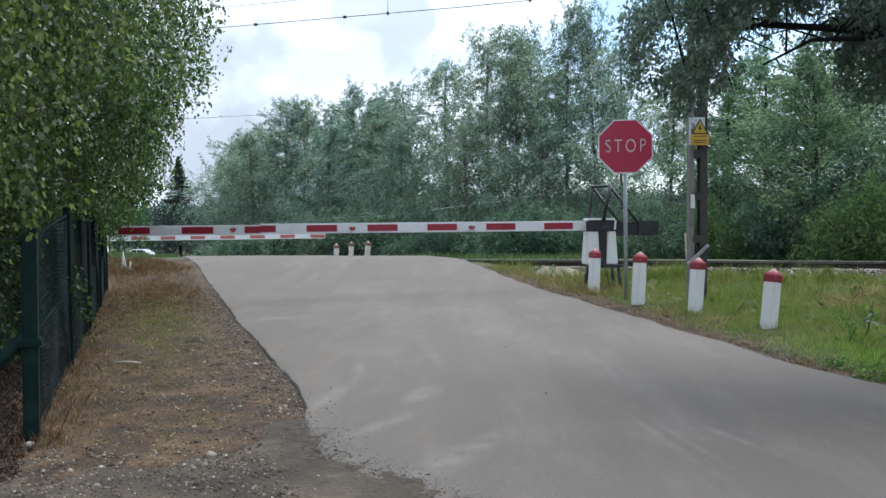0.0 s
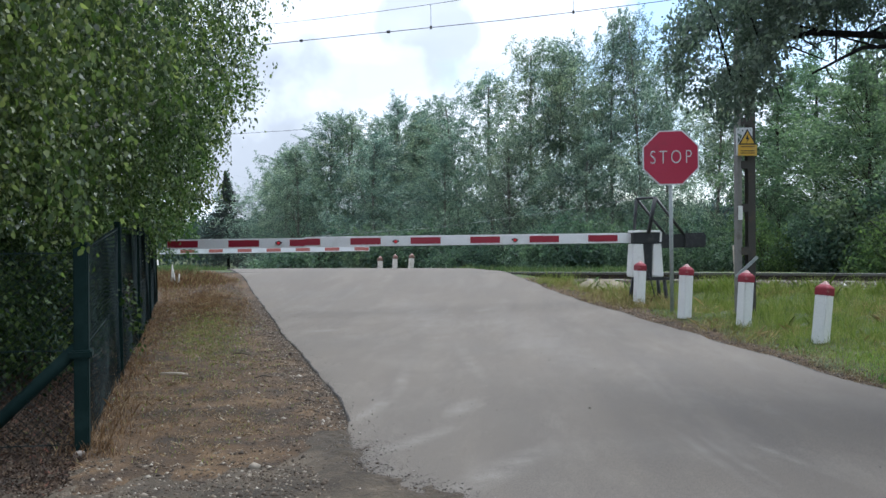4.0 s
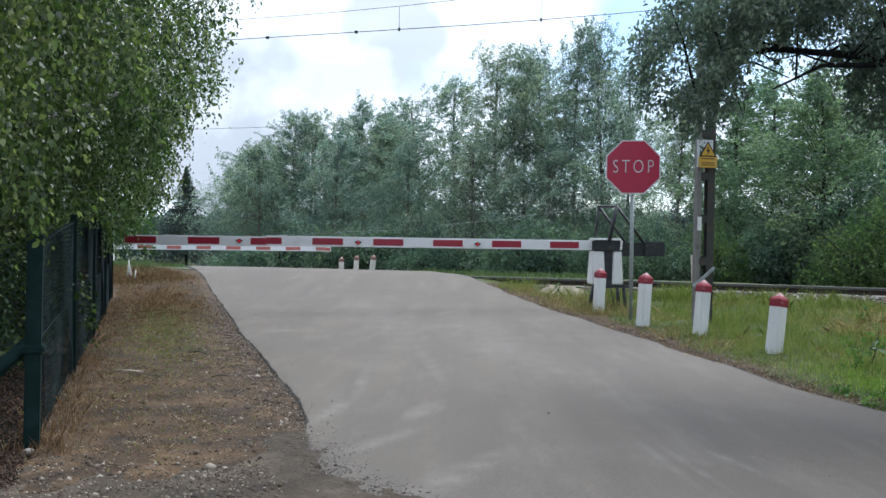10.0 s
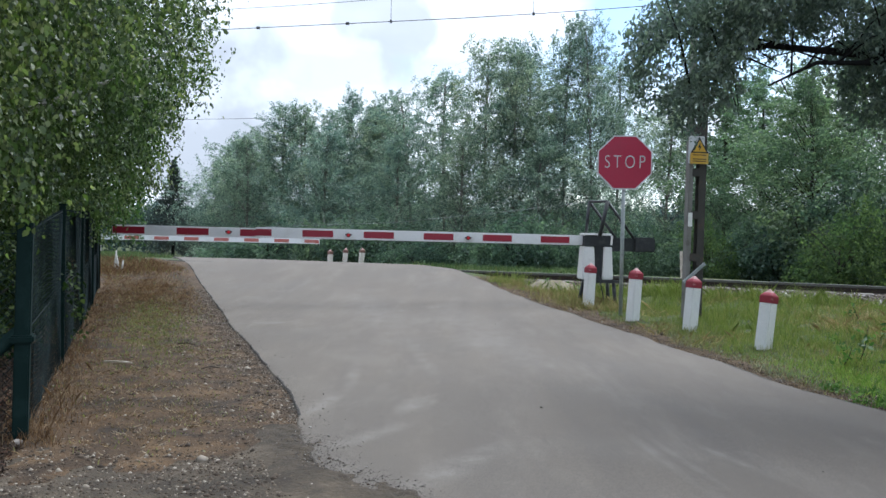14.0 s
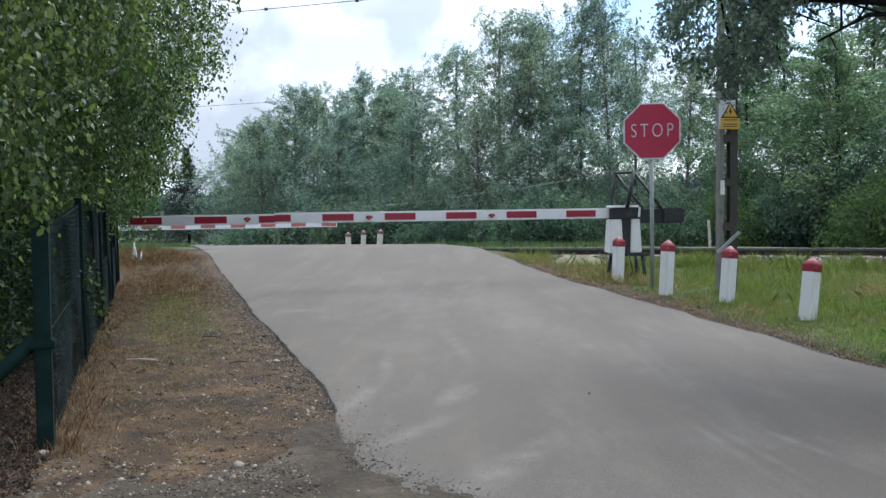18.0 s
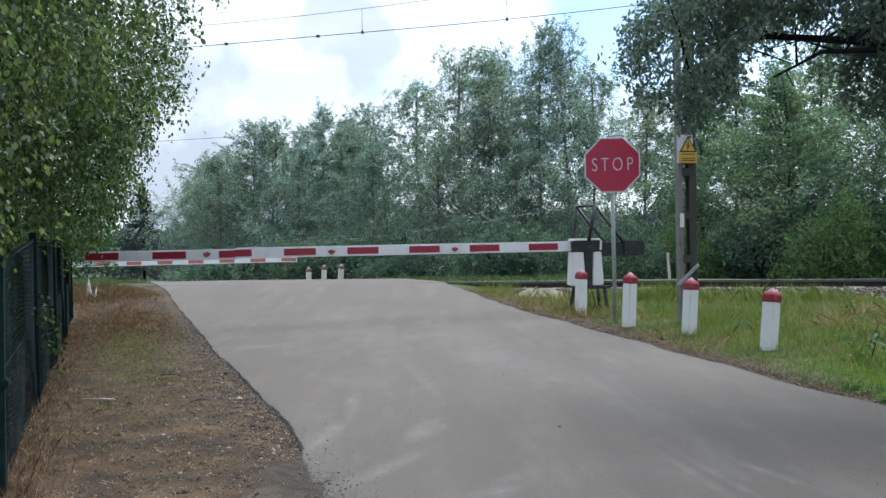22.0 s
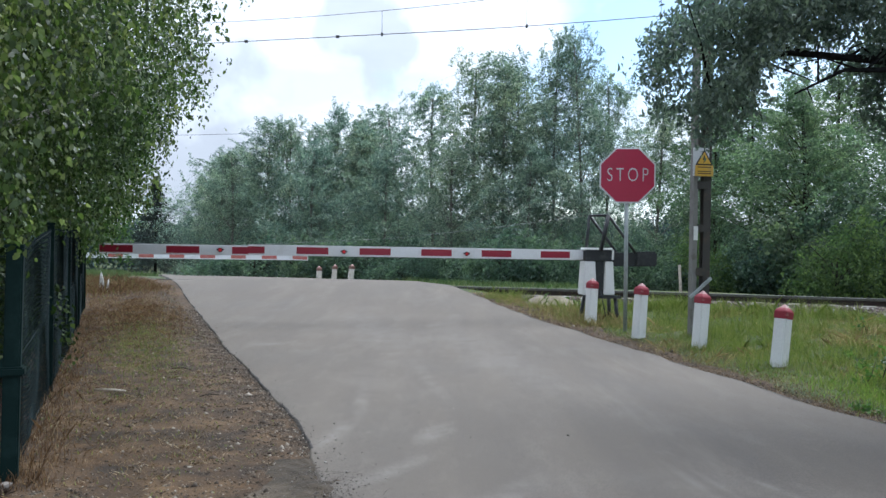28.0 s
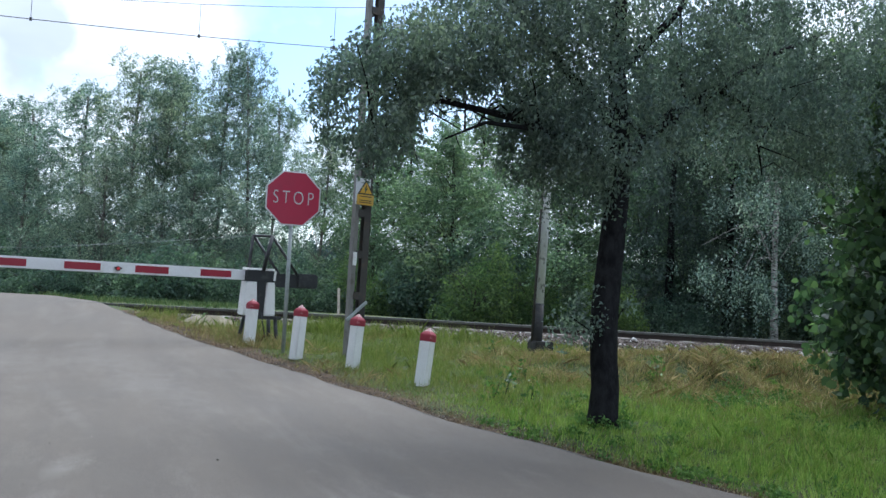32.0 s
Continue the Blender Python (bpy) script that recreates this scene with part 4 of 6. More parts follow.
def build_mast():
    """Steel mast of two channels with batten plates, with a danger plate."""
    t = thing("catenary_mast", "tall weathered steel railway mast of two battened channels", "mast", m=pose(3.69, 12.45, 0.0, 0, 0.4, 8))
    for nm, x, flange, wide, mat in (("channel", -0.1, 0.04, 0.06, M_GREYMAST), ("channel", 0.07, -0.05, 0.1, M_RUSTMAST)):
        bm = box(0.014, 0.12, 9.2, (x + (-wide / 2 if flange > 0 else wide / 2), 0, 4.5))
        for sy in (-0.056, 0.056):
            box(wide, 0.01, 9.2, (x, sy, 4.5), bm=bm)
        part(nm, bm, mat, t)
    for k in range(14):
        z = 0.35 + k * 0.62
        part("batten", box(0.15, 0.01, 0.11, (-0.01, -0.064, z)), M_RUSTMAST, t)
        part("batten", box(0.15, 0.01, 0.11, (-0.01, 0.064, z)), M_RUSTMAST, t)
    part("foundation", box(0.5, 0.5, 0.3, (0, 0, -0.14), bevel=0.03), M_SLEEPER, t)
    part("reflector", box(0.062, 0.006, 0.2, (-0.1, -0.072, 1.52)), M_WHITE, t, "small white plate")
    part("bracket", box(0.045, 0.03, 0.42, (-0.035, -0.12, 0.745), (0, 48, 0), 0.004), M_GALV, t)
    # danger plate: pale board, yellow triangle with a bolt, yellow strip of writing
    plate = part("danger_plate", box(0.24, 0.012, 0.4, (-0.055, -0.105, 2.535), bevel=0.004), M_SIGNWHITE, t, "pale board of a high voltage warning")
    part("yellow_board", box(0.275, 0.008, 0.155, (-0.015, -0.12, 2.41), bevel=0.003), M_YELLOW, plate, "yellow strip with dark lines")
    tri = lambda r: [(r * math.sin(a), r * math.cos(a)) for a in (0, 2.0944, 4.18879)]
    part("triangle_rim", prism(tri(0.152), 0.006, pose(-0.015, -0.121, 2.565)), M_INK, plate)
    part("triangle", prism(tri(0.115), 0.006, pose(-0.015, -0.126, 2.565)), M_YELLOW, plate)
    part("bolt", prism([(0.01, 0.08), (-0.03, 0.0), (0.0, 0.0), (-0.02, -0.06), (0.03, 0.02), (0.005, 0.02)], 0.003, pose(-0.015, -0.129, 2.565)), M_INK, plate)
    for z in (2.46, 2.4, 2.37):
        part("bar", box(0.2, 0.003, 0.012, (-0.015, -0.1255, z)), M_RUSTMAST, plate)
    for x, z in ((-0.15, 2.7), (-0.15, 2.37), (0.03, 2.7)):
        part("bolt_head", tube([(x, -0.112, z), (x, -0.12, z)], 0.011, 6), M_GALV, plate)
    return t


build_mast()


def build_pole():
    t = thing("concrete_pole", "pale concrete pole with a tarred foot on a small block", "pole", m=pose(7.27, 13.12, 0.0, 0, 1.2, 0))
    part("shaft", tube([(0, 0, 0.94), (0, 0, 4.0), (0, 0, 8.4)], [0.072, 0.068, 0.058], 10), M_CONCRETE, t)
    part("tarred_foot", tube([(0, 0, 0.1), (0, 0, 0.96)], [0.096, 0.08], 10), M_TAR, t, "black tarred lower end")
    part("foundation", box(0.36, 0.32, 0.26, (0.06, -0.02, 0.17), bevel=0.02), M_TAR, t)
    part("cable", tube([(-0.1, 0.02, 0.1), (-0.098, 0.01, 2.0), (-0.095, 0.0, 3.4)], 0.022, 6), M_RUSTMAST, t)


build_pole()


# ---- crossing barriers, sign and bollards ----
def build_barrier(name, m, length, joint, first, period, red, thick, mat_red, label, tip_lamps=True, face=-1):
    """A lifting barrier. Local x runs from the machine along the boom, z is up, the boom's axis lies at z = 1.19 over the foot."""
    t = thing(name, label, "barrier", "crossing barriers", m=m)
    h = 1.19
    for sx in (-0.1, -0.52):
        for sy in (-0.16, 0.16):
            part("leg", tube([(sx + (0.09 if sx > -0.3 else -0.05), sy * 1.25, -0.05), (sx, sy, 0.52)], 0.032, 6), M_BLACK, t)
    part("crossbar", box(0.62, 0.05, 0.05, (-0.3, 0.19 * face, 0.5)), M_BLACK, t)
    for x, w in ((-0.09, 0.2), (-0.42, 0.16)):
        bm = bmesh.new()
        lo, hi = w * 0.5 + 0.02, w * 0.5 - 0.01
        v = [bm.verts.new(p) for p in ((x - lo, -0.16, 0.53), (x + lo, -0.16, 0.53), (x + lo, 0.16, 0.53), (x - lo, 0.16, 0.53), (x - hi, -0.14, 1.1), (x + hi, -0.14, 1.1), (x + hi, 0.14, 1.1), (x - hi, 0.14, 1.1))]
        for q in ((0, 1, 5, 4), (1, 2, 6, 5), (2, 3, 7, 6), (3, 0, 4, 7), (4, 5, 6, 7), (3, 2, 1, 0)):
            bm.faces.new([v[i] for i in q])
        bmesh.ops.bevel(bm, geom=list(bm.edges), offset=0.015, segments=2, affect="EDGES")
        part("cabinet", bm, M_WHITE, t, "white sheet-metal machine housing")
    part("mechanism", box(0.13, 0.2, 0.62, (-0.26, 0.04 * face, 0.82)), M_BLACK, t)
    part("cap", box(0.52, 0.32, 0.055, (-0.24, 0, h + 0.1), bevel=0.026), M_WHITE, t, "rounded white lid")
    part("clamp", box(0.52, 0.3, 0.19, (-0.26, 0, h - 0.005), bevel=0.01), M_BLACK, t)
    part("hinge_plate", box(0.035, 0.31, 0.16, (-0.475, 0, h + 0.01), (0, -4, 0)), M_WHITE, t)
    part("counterweight_arm", box(0.46, 0.16, 0.23, (-0.7, 0, h - 0.06), (0, 1, 0), 0.01), M_BLACK, t)
    part("counterweight", box(0.38, 0.24, 0.25, (-1.08, 0, h - 0.05), (0, 1, 0), 0.025), M_BLACK, t, "black cast counterweight block")
    for y in (0.17 * face, -0.12 * face):
        near = y * face > 0
        part("frame_post", tube([(-0.26 if near else -0.1, y, h + 0.08), (-0.38 if near else -0.15, y, h + 0.67)], 0.034 if near else 0.027, 6), M_BLACK, t)
        part("frame_brace", tube([(-0.38 if near else -0.15, y, h + 0.67), (-0.86 if near else -0.64, y, h + 0.05)], 0.024, 6), M_BLACK, t)
    part("frame_top", tube([(-0.38, 0.17 * face, h + 0.67), (-0.15, -0.12 * face, h + 0.67)], 0.022, 6), M_BLACK, t)
    part("cable", tube([(-0.25, 0.2 * face, 0.6), (-0.3, 0.24 * face, 0.35), (-0.36, 0.22 * face, 0.12), (-0.42, 0.2 * face, -0.04)], 0.009, 6), M_BLACK, t)
    rope_end = joint - 0.15
    part("stay_rope", tube([(-0.15, -0.12 * face, h + 0.67), (rope_end * 0.3, 0.03, h + 0.42), (rope_end * 0.6, 0.03, h + 0.22), (rope_end, 0, h + 0.09)], 0.0032, 5), M_STEELROPE, t, "pale steel stay rope")
    inner = part("boom", box(joint, 0.09, thick, (joint / 2, 0, h), bevel=0.008), M_BOOM, t, "white hollow boom with red stripes")
    outer = part("boom_tip", box(length - joint + 0.02, 0.085, thick * 0.93, (joint + (length - joint) / 2 - 0.01, 0.004, h - 0.012), bevel=0.008), M_BOOM, t, "white outer boom with red stripes")
    x = first
    k = 0
    while x < length - 0.05:
        a, b = x, min(x + red, length - 0.01)
        for lo, hi, who, dz in ((a, min(b, joint), inner, 0), (max(a, joint), b, outer, -0.012)):
            if hi - lo > 0.02:
                part("stripe", box(hi - lo, 0.1 if who == inner else 0.092, thick * 0.64, ((lo + hi) / 2, 0 if who == inner else 0.004, h + dz)), mat_red, who)
        if k in (1, 3, 5) and tip_lamps:
            xm = b + (period - red) * (0.5 if k < 5 else 0.36)
            who = inner if xm < joint else outer
            lamp = part("lamp", tube([(xm, 0.075 * face, h - 0.01), (xm, 0, h - 0.01)], 0.036, 14), M_BLACK, who, "small round warning lamp")
            part("hood", box(0.11, 0.02, 0.03, (xm, 0.06 * face, h - 0.004), bevel=0.006), M_BLACK, lamp)
            part("lens", tube([(xm, 0.085 * face, h - 0.01), (xm, 0.072 * face, h - 0.01)], [0.02, 0.027], 14), M_LAMP, lamp, "red lens")
        x += period
        k += 1
    return t


# the near boom runs from the machine at the road's edge back over the road
build_barrier("crossing_barrier", pose(2.34, 14.36, -0.012, 0, -0.25, 188.2), 7.72, 5.48, 0.235, 0.998, 0.5, 0.17, M_RED, "closed red and white crossing barrier with a black counterweight", True, 1)
build_barrier("crossing_barrier", pose(-12.6, 28.6, -0.3, 0, 0, -0.3), 7.87, 7.7, 0.93, 1.07, 0.52, 0.18, M_FADED, "far closed barrier with faded orange-red stripes", False)


def build_sign():
    t = thing("stop_sign", "red octagonal stop sign with white letters on a grey pole", "road sign", m=pose(2.73, 12.85, -0.035, 0, 0, -4))
    part("pole", tube([(0, 0, 0.0), (0, 0, 2.5)], 0.03, 12), M_GALV, t, "grey galvanised pole")
    octo = lambda r: [(r * math.cos(math.pi / 8 + k * math.pi / 4), r * math.sin(math.pi / 8 + k * math.pi / 4)) for k in range(8)]
    k = 1 / math.cos(math.pi / 8)
    board = part("rim", prism(octo(0.408 * k), 0.022, pose(0, -0.06, 2.41)), M_SIGNWHITE, t, "white octagonal board edge")
    part("face", prism(octo(0.388 * k), 0.004, pose(0, -0.064, 2.41)), M_SIGNRED, board, "red octagonal face")
    for z in (2.22, 2.6):
        part("bracket", box(0.16, 0.05, 0.03, (0, -0.022, z)), M_GALV, t)
    c = bpy.data.curves.new("letters", "FONT")
    c.body, c.align_x, c.align_y, c.size, c.extrude, c.space_character, c.offset = "STOP", "CENTER", "CENTER", 0.285, 0.002, 1.4, -0.004
    tmp = new("letters", c)
    me = bpy.data.meshes.new_from_object(tmp.evaluated_get(bpy.context.evaluated_depsgraph_get()))
    bpy.data.objects.remove(tmp)
    me.transform(pose(0, -0.067, 2.41, 90, 0, 0) @ Matrix.Diagonal((0.72, 1, 1, 1)))
    me.materials.clear()
    part("letters", me, M_SIGNWHITE, board, "white letters reading STOP")


build_sign()


def build_bollard(shaft, cap, label):
    t = thing("bollard", label, "bollard", "bollards along the crossing")
    w = 0.074
    bm = box(2 * w, 2 * w, 0.85, (0, 0, 0.13), bevel=0.012)
    part("shaft", bm, shaft, t, "whitewashed square concrete shaft")
    bm = bmesh.new()
    rings = []
    for r, z in ((w + 0.003, 0.545), (w + 0.003, 0.625), (w * 0.86, 0.648), (w * 0.5, 0.672)):
        rings.append([bm.verts.new((sx * r, sy * r, z)) for sx, sy in ((-1, -1), (1, -1), (1, 1), (-1, 1))])
    for a, b in zip(rings, rings[1:]):
        for k in range(4):
            bm.faces.new((a[k], a[(k + 1) % 4], b[(k + 1) % 4], b[k]))
    bm.faces.new(rings[-1])
    bm.faces.new(rings[0][::-1])
    bmesh.ops.bevel(bm, geom=list(bm.edges), offset=0.006, segments=1, affect="EDGES")
    cap_part = part("cap", bm, cap, t, "painted top")
    bm = bmesh.new()
    low, high = [[bm.verts.new((sx * r, sy * r, z)) for sx, sy in ((-1, -1), (1, -1), (1, 1), (-1, 1))] for r, z in ((w * 0.52, 0.668), (w * 0.1, 0.708))]
    for k in range(4):
        bm.faces.new((low[k], low[(k + 1) % 4], high[(k + 1) % 4], high[k]))
    bm.faces.new(high)
    part("tip", bm, M_WORNTIP, cap_part, "bleached, worn point")
    return t


boll = build_bollard(M_WHITE, M_POSTRED, "white concrete bollard with a red pointed top")
boll.matrix_basis = pose(2.396, 13.85, 0.1, 0, 3.0, 22)
for x, y, z, lean_x, lean_y, turn in ((2.787, 12.25, 0.095, 0, 4.1, 30), (3.363, 11.38, 0.04, 0, 4.7, 24), (3.8, 9.95, -0.03, 1, 7.7, 38)):
    copy_thing(boll, pose(x, y, z, lean_x, lean_y, turn))
old = build_bollard(M_OLDWHITE, M_OLDRED, "grimy white bollard with a brownish faded top beyond the track")
old.matrix_basis = pose(-3.07, 27.0, 0.015, 0, 6, 30)
for x, y, z, lean_x, lean_y, turn in ((-3.61, 27.0, 0.0, 0, 4, 20), (-4.09, 27.0, -0.06, 0, 1, 25)):
    copy_thing(old, pose(x, y, z, lean_x, lean_y, turn))


# ---- fence ----
FENCE = [(-2.31, 5.33), (-3.36, 7.85), (-4.42, 10.4), (-5.48, 12.95), (-6.55, 15.5)]


def build_fence():
    t = thing("chain_link_fence", "dark green chain-link fence with square steel posts", "fence")
    zs = [float(ground_z(x, y)) for x, y in FENCE]
    tops = [1.23, 1.42, 1.45, 1.5, 1.5]
    for k, ((x, y), z0, top) in enumerate(zip(FENCE, zs, tops)):
        w = 0.085 if k == 0 else 0.055
        p = part("post", box(w, w, top - z0 + 0.25, (x, y, (top + z0 - 0.25) / 2), (0, 0.8 if k == 0 else 0, 23), 0.008), M_FENCE, t, "square green steel post")
        part("post_cap", box(w + 0.012, w + 0.012, 0.02, (x + (0.009 if k == 0 else 0), y, top + 0.008), (0, 0, 23), 0.004), M_FENCE, p)
    x, y = FENCE[0]
    part("brace", tube([(x, y, 0.62), (x - 0.75, y - 0.12, -0.08)], 0.044, 8), M_FENCE, t, "slanting green brace")
    part("collar", box(0.13, 0.13, 0.05, (x, y, 0.56), (0, 0, 23), 0.01), M_FENCE, t)

    def panel(a, b, za, zb, ta, tb, name):
        a, b = Vector((*a, za)), Vector((*b, zb))
        run = (b - a).length
        v, f = [], []

        def strand(s0, h0, s1, h1, r=0.0017):
            i = len(v)
            for s, h in ((s0, h0), (s1, h1)):
                u = s / run
                base = a.lerp(b, u)
                hh = (ta * (1 - u) + tb * u - base.z)
                p = base + Vector((0, 0, max(0.0, min(1.0, h)) * hh + 0.02))
                w = 0.012 * math.sin(s * 3.1 + h * 5)
                for o in (Vector((r, w, -r)), Vector((-r, w, -r)), Vector((0, w, r))):
                    v.append((p + o)[:])
            for k in range(3):
                f.append((i + k, i + (k + 1) % 3, i + 3 + (k + 1) % 3, i + 3 + k))

        hgt, step = 1.3, 0.06
        for k in range(int((run + hgt) / step)):
            s0 = -hgt + k * step
            for sgn in (0, 1):
                lo, hi = max(0.0, s0), min(run, s0 + hgt)
                if hi - lo > 0.03:
                    h0, h1 = (lo - s0) / hgt, (hi - s0) / hgt
                    m = (lo + hi) / 2
                    hm = (h0 + h1) / 2
                    if sgn:
                        h0, h1, hm = 1 - h0, 1 - h1, 1 - hm
                    strand(lo, h0, m, hm)
                    strand(m, hm, hi, h1)
        for h in (0.03, 0.5, 0.985):
            strand(0, h, run / 2, h, 0.003)
            strand(run / 2, h, run, h, 0.003)
        me = fast_mesh(name, v, f)
        part(name, me, M_MESH, t, "green chain-link mesh")

    for k in range(4):
        panel(FENCE[k], FENCE[k + 1], zs[k], zs[k + 1], tops[k] - 0.05, tops[k + 1] - 0.05, "mesh_panel")
    panel((-5.2, 4.6), FENCE[0], 0.0, zs[0], 1.2, 1.18, "mesh_panel")


build_fence()


# ---- trees ----
def plant(name, label, category, m, trunk_bm, bark, spots, leaf, size, rng, group="", hang=0.5, wide=0.62, fine=False):
    t = thing(name, label, category, group, m=m)
    part("trunk", trunk_bm, bark, t, "trunk and limbs")
    me = leaf_mesh("crown", spots, size, rng, hang, wide, 0.18, fine)
    part("crown", me, leaf, t, "leafy crown")
    return t


def pruned(spots, x, y, rng):
    """Twigs that would hang over the road are cut back along its edge, wider overhead."""
    px, py, pz = spots[:, 0] + x, spots[:, 1] + y, spots[:, 2]
    reach = np.interp(pz, [0.6, 1.36, 1.93, 2.73, 3.45, 4.33, 7], [-4.9, -4.56, -4.15, -3.72, -3.36, -3.0, -2.55]) + 0.2 * np.sin(pz * 3.1 + py * 1.7) * np.sin(py * 2.9 - pz) + 0.12 * np.sin(pz * 9 + py * 6) + 0.05 * rng.normal(size=len(pz))
    holes = np.sin(px * 3.1 + pz) * np.sin(py * 2.7 - 0.6 * pz) * np.sin(pz * 2.2 + px) + 0.5 * np.sin(px * 7 + py * 5) * np.sin(pz * 4.3)
    return spots[(px + 0.42 * (py - 12) < reach) & (pz > 1.2 + 0.2 * np.sin(px * 5 + py * 3)) & ((holes > -0.38) | (rng.uniform(0, 1, len(px)) < 0.3))]


def left_trees():
    rng = np.random.default_rng(11)
    # birches whose drooping twigs hang over the fence
    for k, (x, y, blobs) in enumerate((
        (-4.6, 5.2, [(0.2, 0.2, 4.6, 2.3, 2.2, 2.2, 1500), (0.9, 0.7, 2.9, 1.5, 1.7, 1.0, 1150), (-0.5, 1.0, 2.9, 1.6, 1.6, 1.2, 700), (0.2, 0.3, 6.6, 1.5, 1.5, 1.6, 300), (0.2, -2.2, 3.4, 1.8, 1.6, 1.9, 500)]),
        (-5.0, 8.2, [(0.4, 0.2, 4.9, 2.3, 2.0, 2.0, 1500), (0.9, 0.5, 3.0, 1.5, 1.7, 1.2, 1200), (0.6, 0.4, 6.7, 1.6, 1.5, 1.6, 500), (-0.7, 0.6, 2.4, 1.5, 1.5, 1.4, 400)]),
        (-6.0, 11.2, [(0.6, 0.2, 4.9, 2.2, 2.0, 1.9, 1400), (0.8, 0.4, 3.0, 1.6, 1.8, 1.2, 1100), (0.9, 0.5, 6.8, 1.7, 1.6, 1.5, 600), (-0.5, 0, 1.9, 1.5, 1.6, 1.2, 400)]))):
        ends = [((bx * 1.3 + rng.normal() * 0.8, by * 1.3 + rng.normal() * 0.8, bz + rng.uniform(0, 1.2)), rng.uniform(0.35, 0.95), 0.05) for bx, by, bz, *_ in blobs for _ in range(3)]
        bm = limbs((0, 0, -0.1), (0.1, 0.1, 4.8), ends, 0.13, 0.05, rng)
        spots = pruned(twig_spots(blobs, rng, 32, 0.8, 0.03, 0.0, 0.0, 0.24, 0.3), x, y, rng)
        plant("birch_tree", "birch tree with drooping leafy twigs hanging over the fence", "tree", pose(x, y, float(ground_z(x, y))), bm, M_BIRCHBARK, spots, M_LEAF_BIRCH, 0.044, rng, "trees behind the fence", 1.0, 0.64, True)
    blobs = [(0.3, 0, 3.4, 1.6, 1.8, 1.8, 900), (0.9, 0.2, 1.7, 1.1, 1.5, 0.9, 550), (0.2, 0, 5.3, 1.4, 1.5, 1.5, 500), (-0.4, 0.6, 1.6, 1.2, 1.4, 1.1, 300)]
    ends = [((bx + rng.normal() * 0.7, by + rng.normal() * 0.7, bz + rng.uniform(0, 1)), rng.uniform(0.3, 0.9), 0.045) for bx, by, bz, *_ in blobs for _ in range(3)]
    plant("ash_tree", "green leafy ash tree standing at the fence's end", "tree", pose(-7.0, 14.2, 0.05), limbs((0, 0, -0.1), (0, 0, 3.8), ends, 0.12, 0.05, rng), M_TWIG, np.concatenate([pruned(twig_spots(blobs, rng, 18, 0.5, 0.05), -7.0, 14.2, rng), twig_spots([(1.55, -0.2, 2.5, 0.5, 0.7, 0.5, 100), (1.85, -0.2, 3.2, 0.5, 0.6, 0.5, 100), (2.45, -0.2, 3.75, 0.5, 0.5, 0.3, 70), (2.4, -0.2, 4.5, 0.6, 0.5, 0.5, 60), (1.3, -0.2, 1.7, 0.45, 0.7, 0.5, 90), (1.0, 0.2, 1.2, 0.5, 0.7, 0.4, 80)], rng, 20, 0.4, 0.03, 0.7, 0.15)]), M_LEAF_LIME, 0.06, rng, "trees behind the fence", 0.4, 0.5)
    # second row of trees that closes the view behind them, shade painted into leaves
    for x, y in ((-7.6, 5.6), (-8.6, 9.2), (-9.2, 13.0)):
        b = [(0, 0, 1.6, 1.7, 1.7, 1.4, 520), (0, 0, 3.8, 1.9, 1.9, 1.6, 480), (0.2, 0, 6.0, 1.6, 1.6, 1.5, 240)]
        ends = [((rng.normal() * 0.9, rng.normal() * 0.9, rng.uniform(1.5, 6)), rng.uniform(0.2, 0.9), 0.04) for _ in range(10)]
        plant("ash_tree", "leafy ash tree deep behind the fence, shade put into its leaf colour", "tree", pose(x, y, 0.0), limbs((0, 0, -0.1), (0, 0, 5.0), ends, 0.11, 0.04, rng), M_TWIG, twig_spots(b, rng, 14, 0.5, 0.05), M_LEAF_SHADE, 0.085, rng, "trees behind the fence")
    # undergrowth behind the mesh, with the trees' shade in the leaf colour
    for x, y, r, n in ((-4.3, 6.6, 0.9, 460), (-5.3, 9.0, 1.1, 460), (-6.4, 11.6, 1.1, 400), (-5.0, 5.6, 1.2, 520), (-4.4, 8.0, 0.9, 420), (-6.0, 7.4, 1.3, 420), (-5.5, 10.3, 0.9, 360), (-6.6, 5.4, 1.4, 460)):
        b = [(0, 0, 0.7, r, r, 0.7, n)]
        ends = [((rng.normal() * 0.3 - 0.1, rng.normal() * 0.35, rng.uniform(0.5, 1.1)), rng.uniform(0.1, 0.9), 0.014) for _ in range(7)]
        plant("shrub", "leafy shrub behind the green fence, leaves darkened for the trees' shade", "shrub", pose(x, y, 0.0), limbs((0, 0, -0.05), (0, 0, 0.7), ends, 0.03, 0.01, rng, 0.1), M_TWIG, twig_spots(b, rng, 14, 0.35, 0.04), M_LEAF_SHADE, 0.055, rng, "undergrowth")


left_trees()


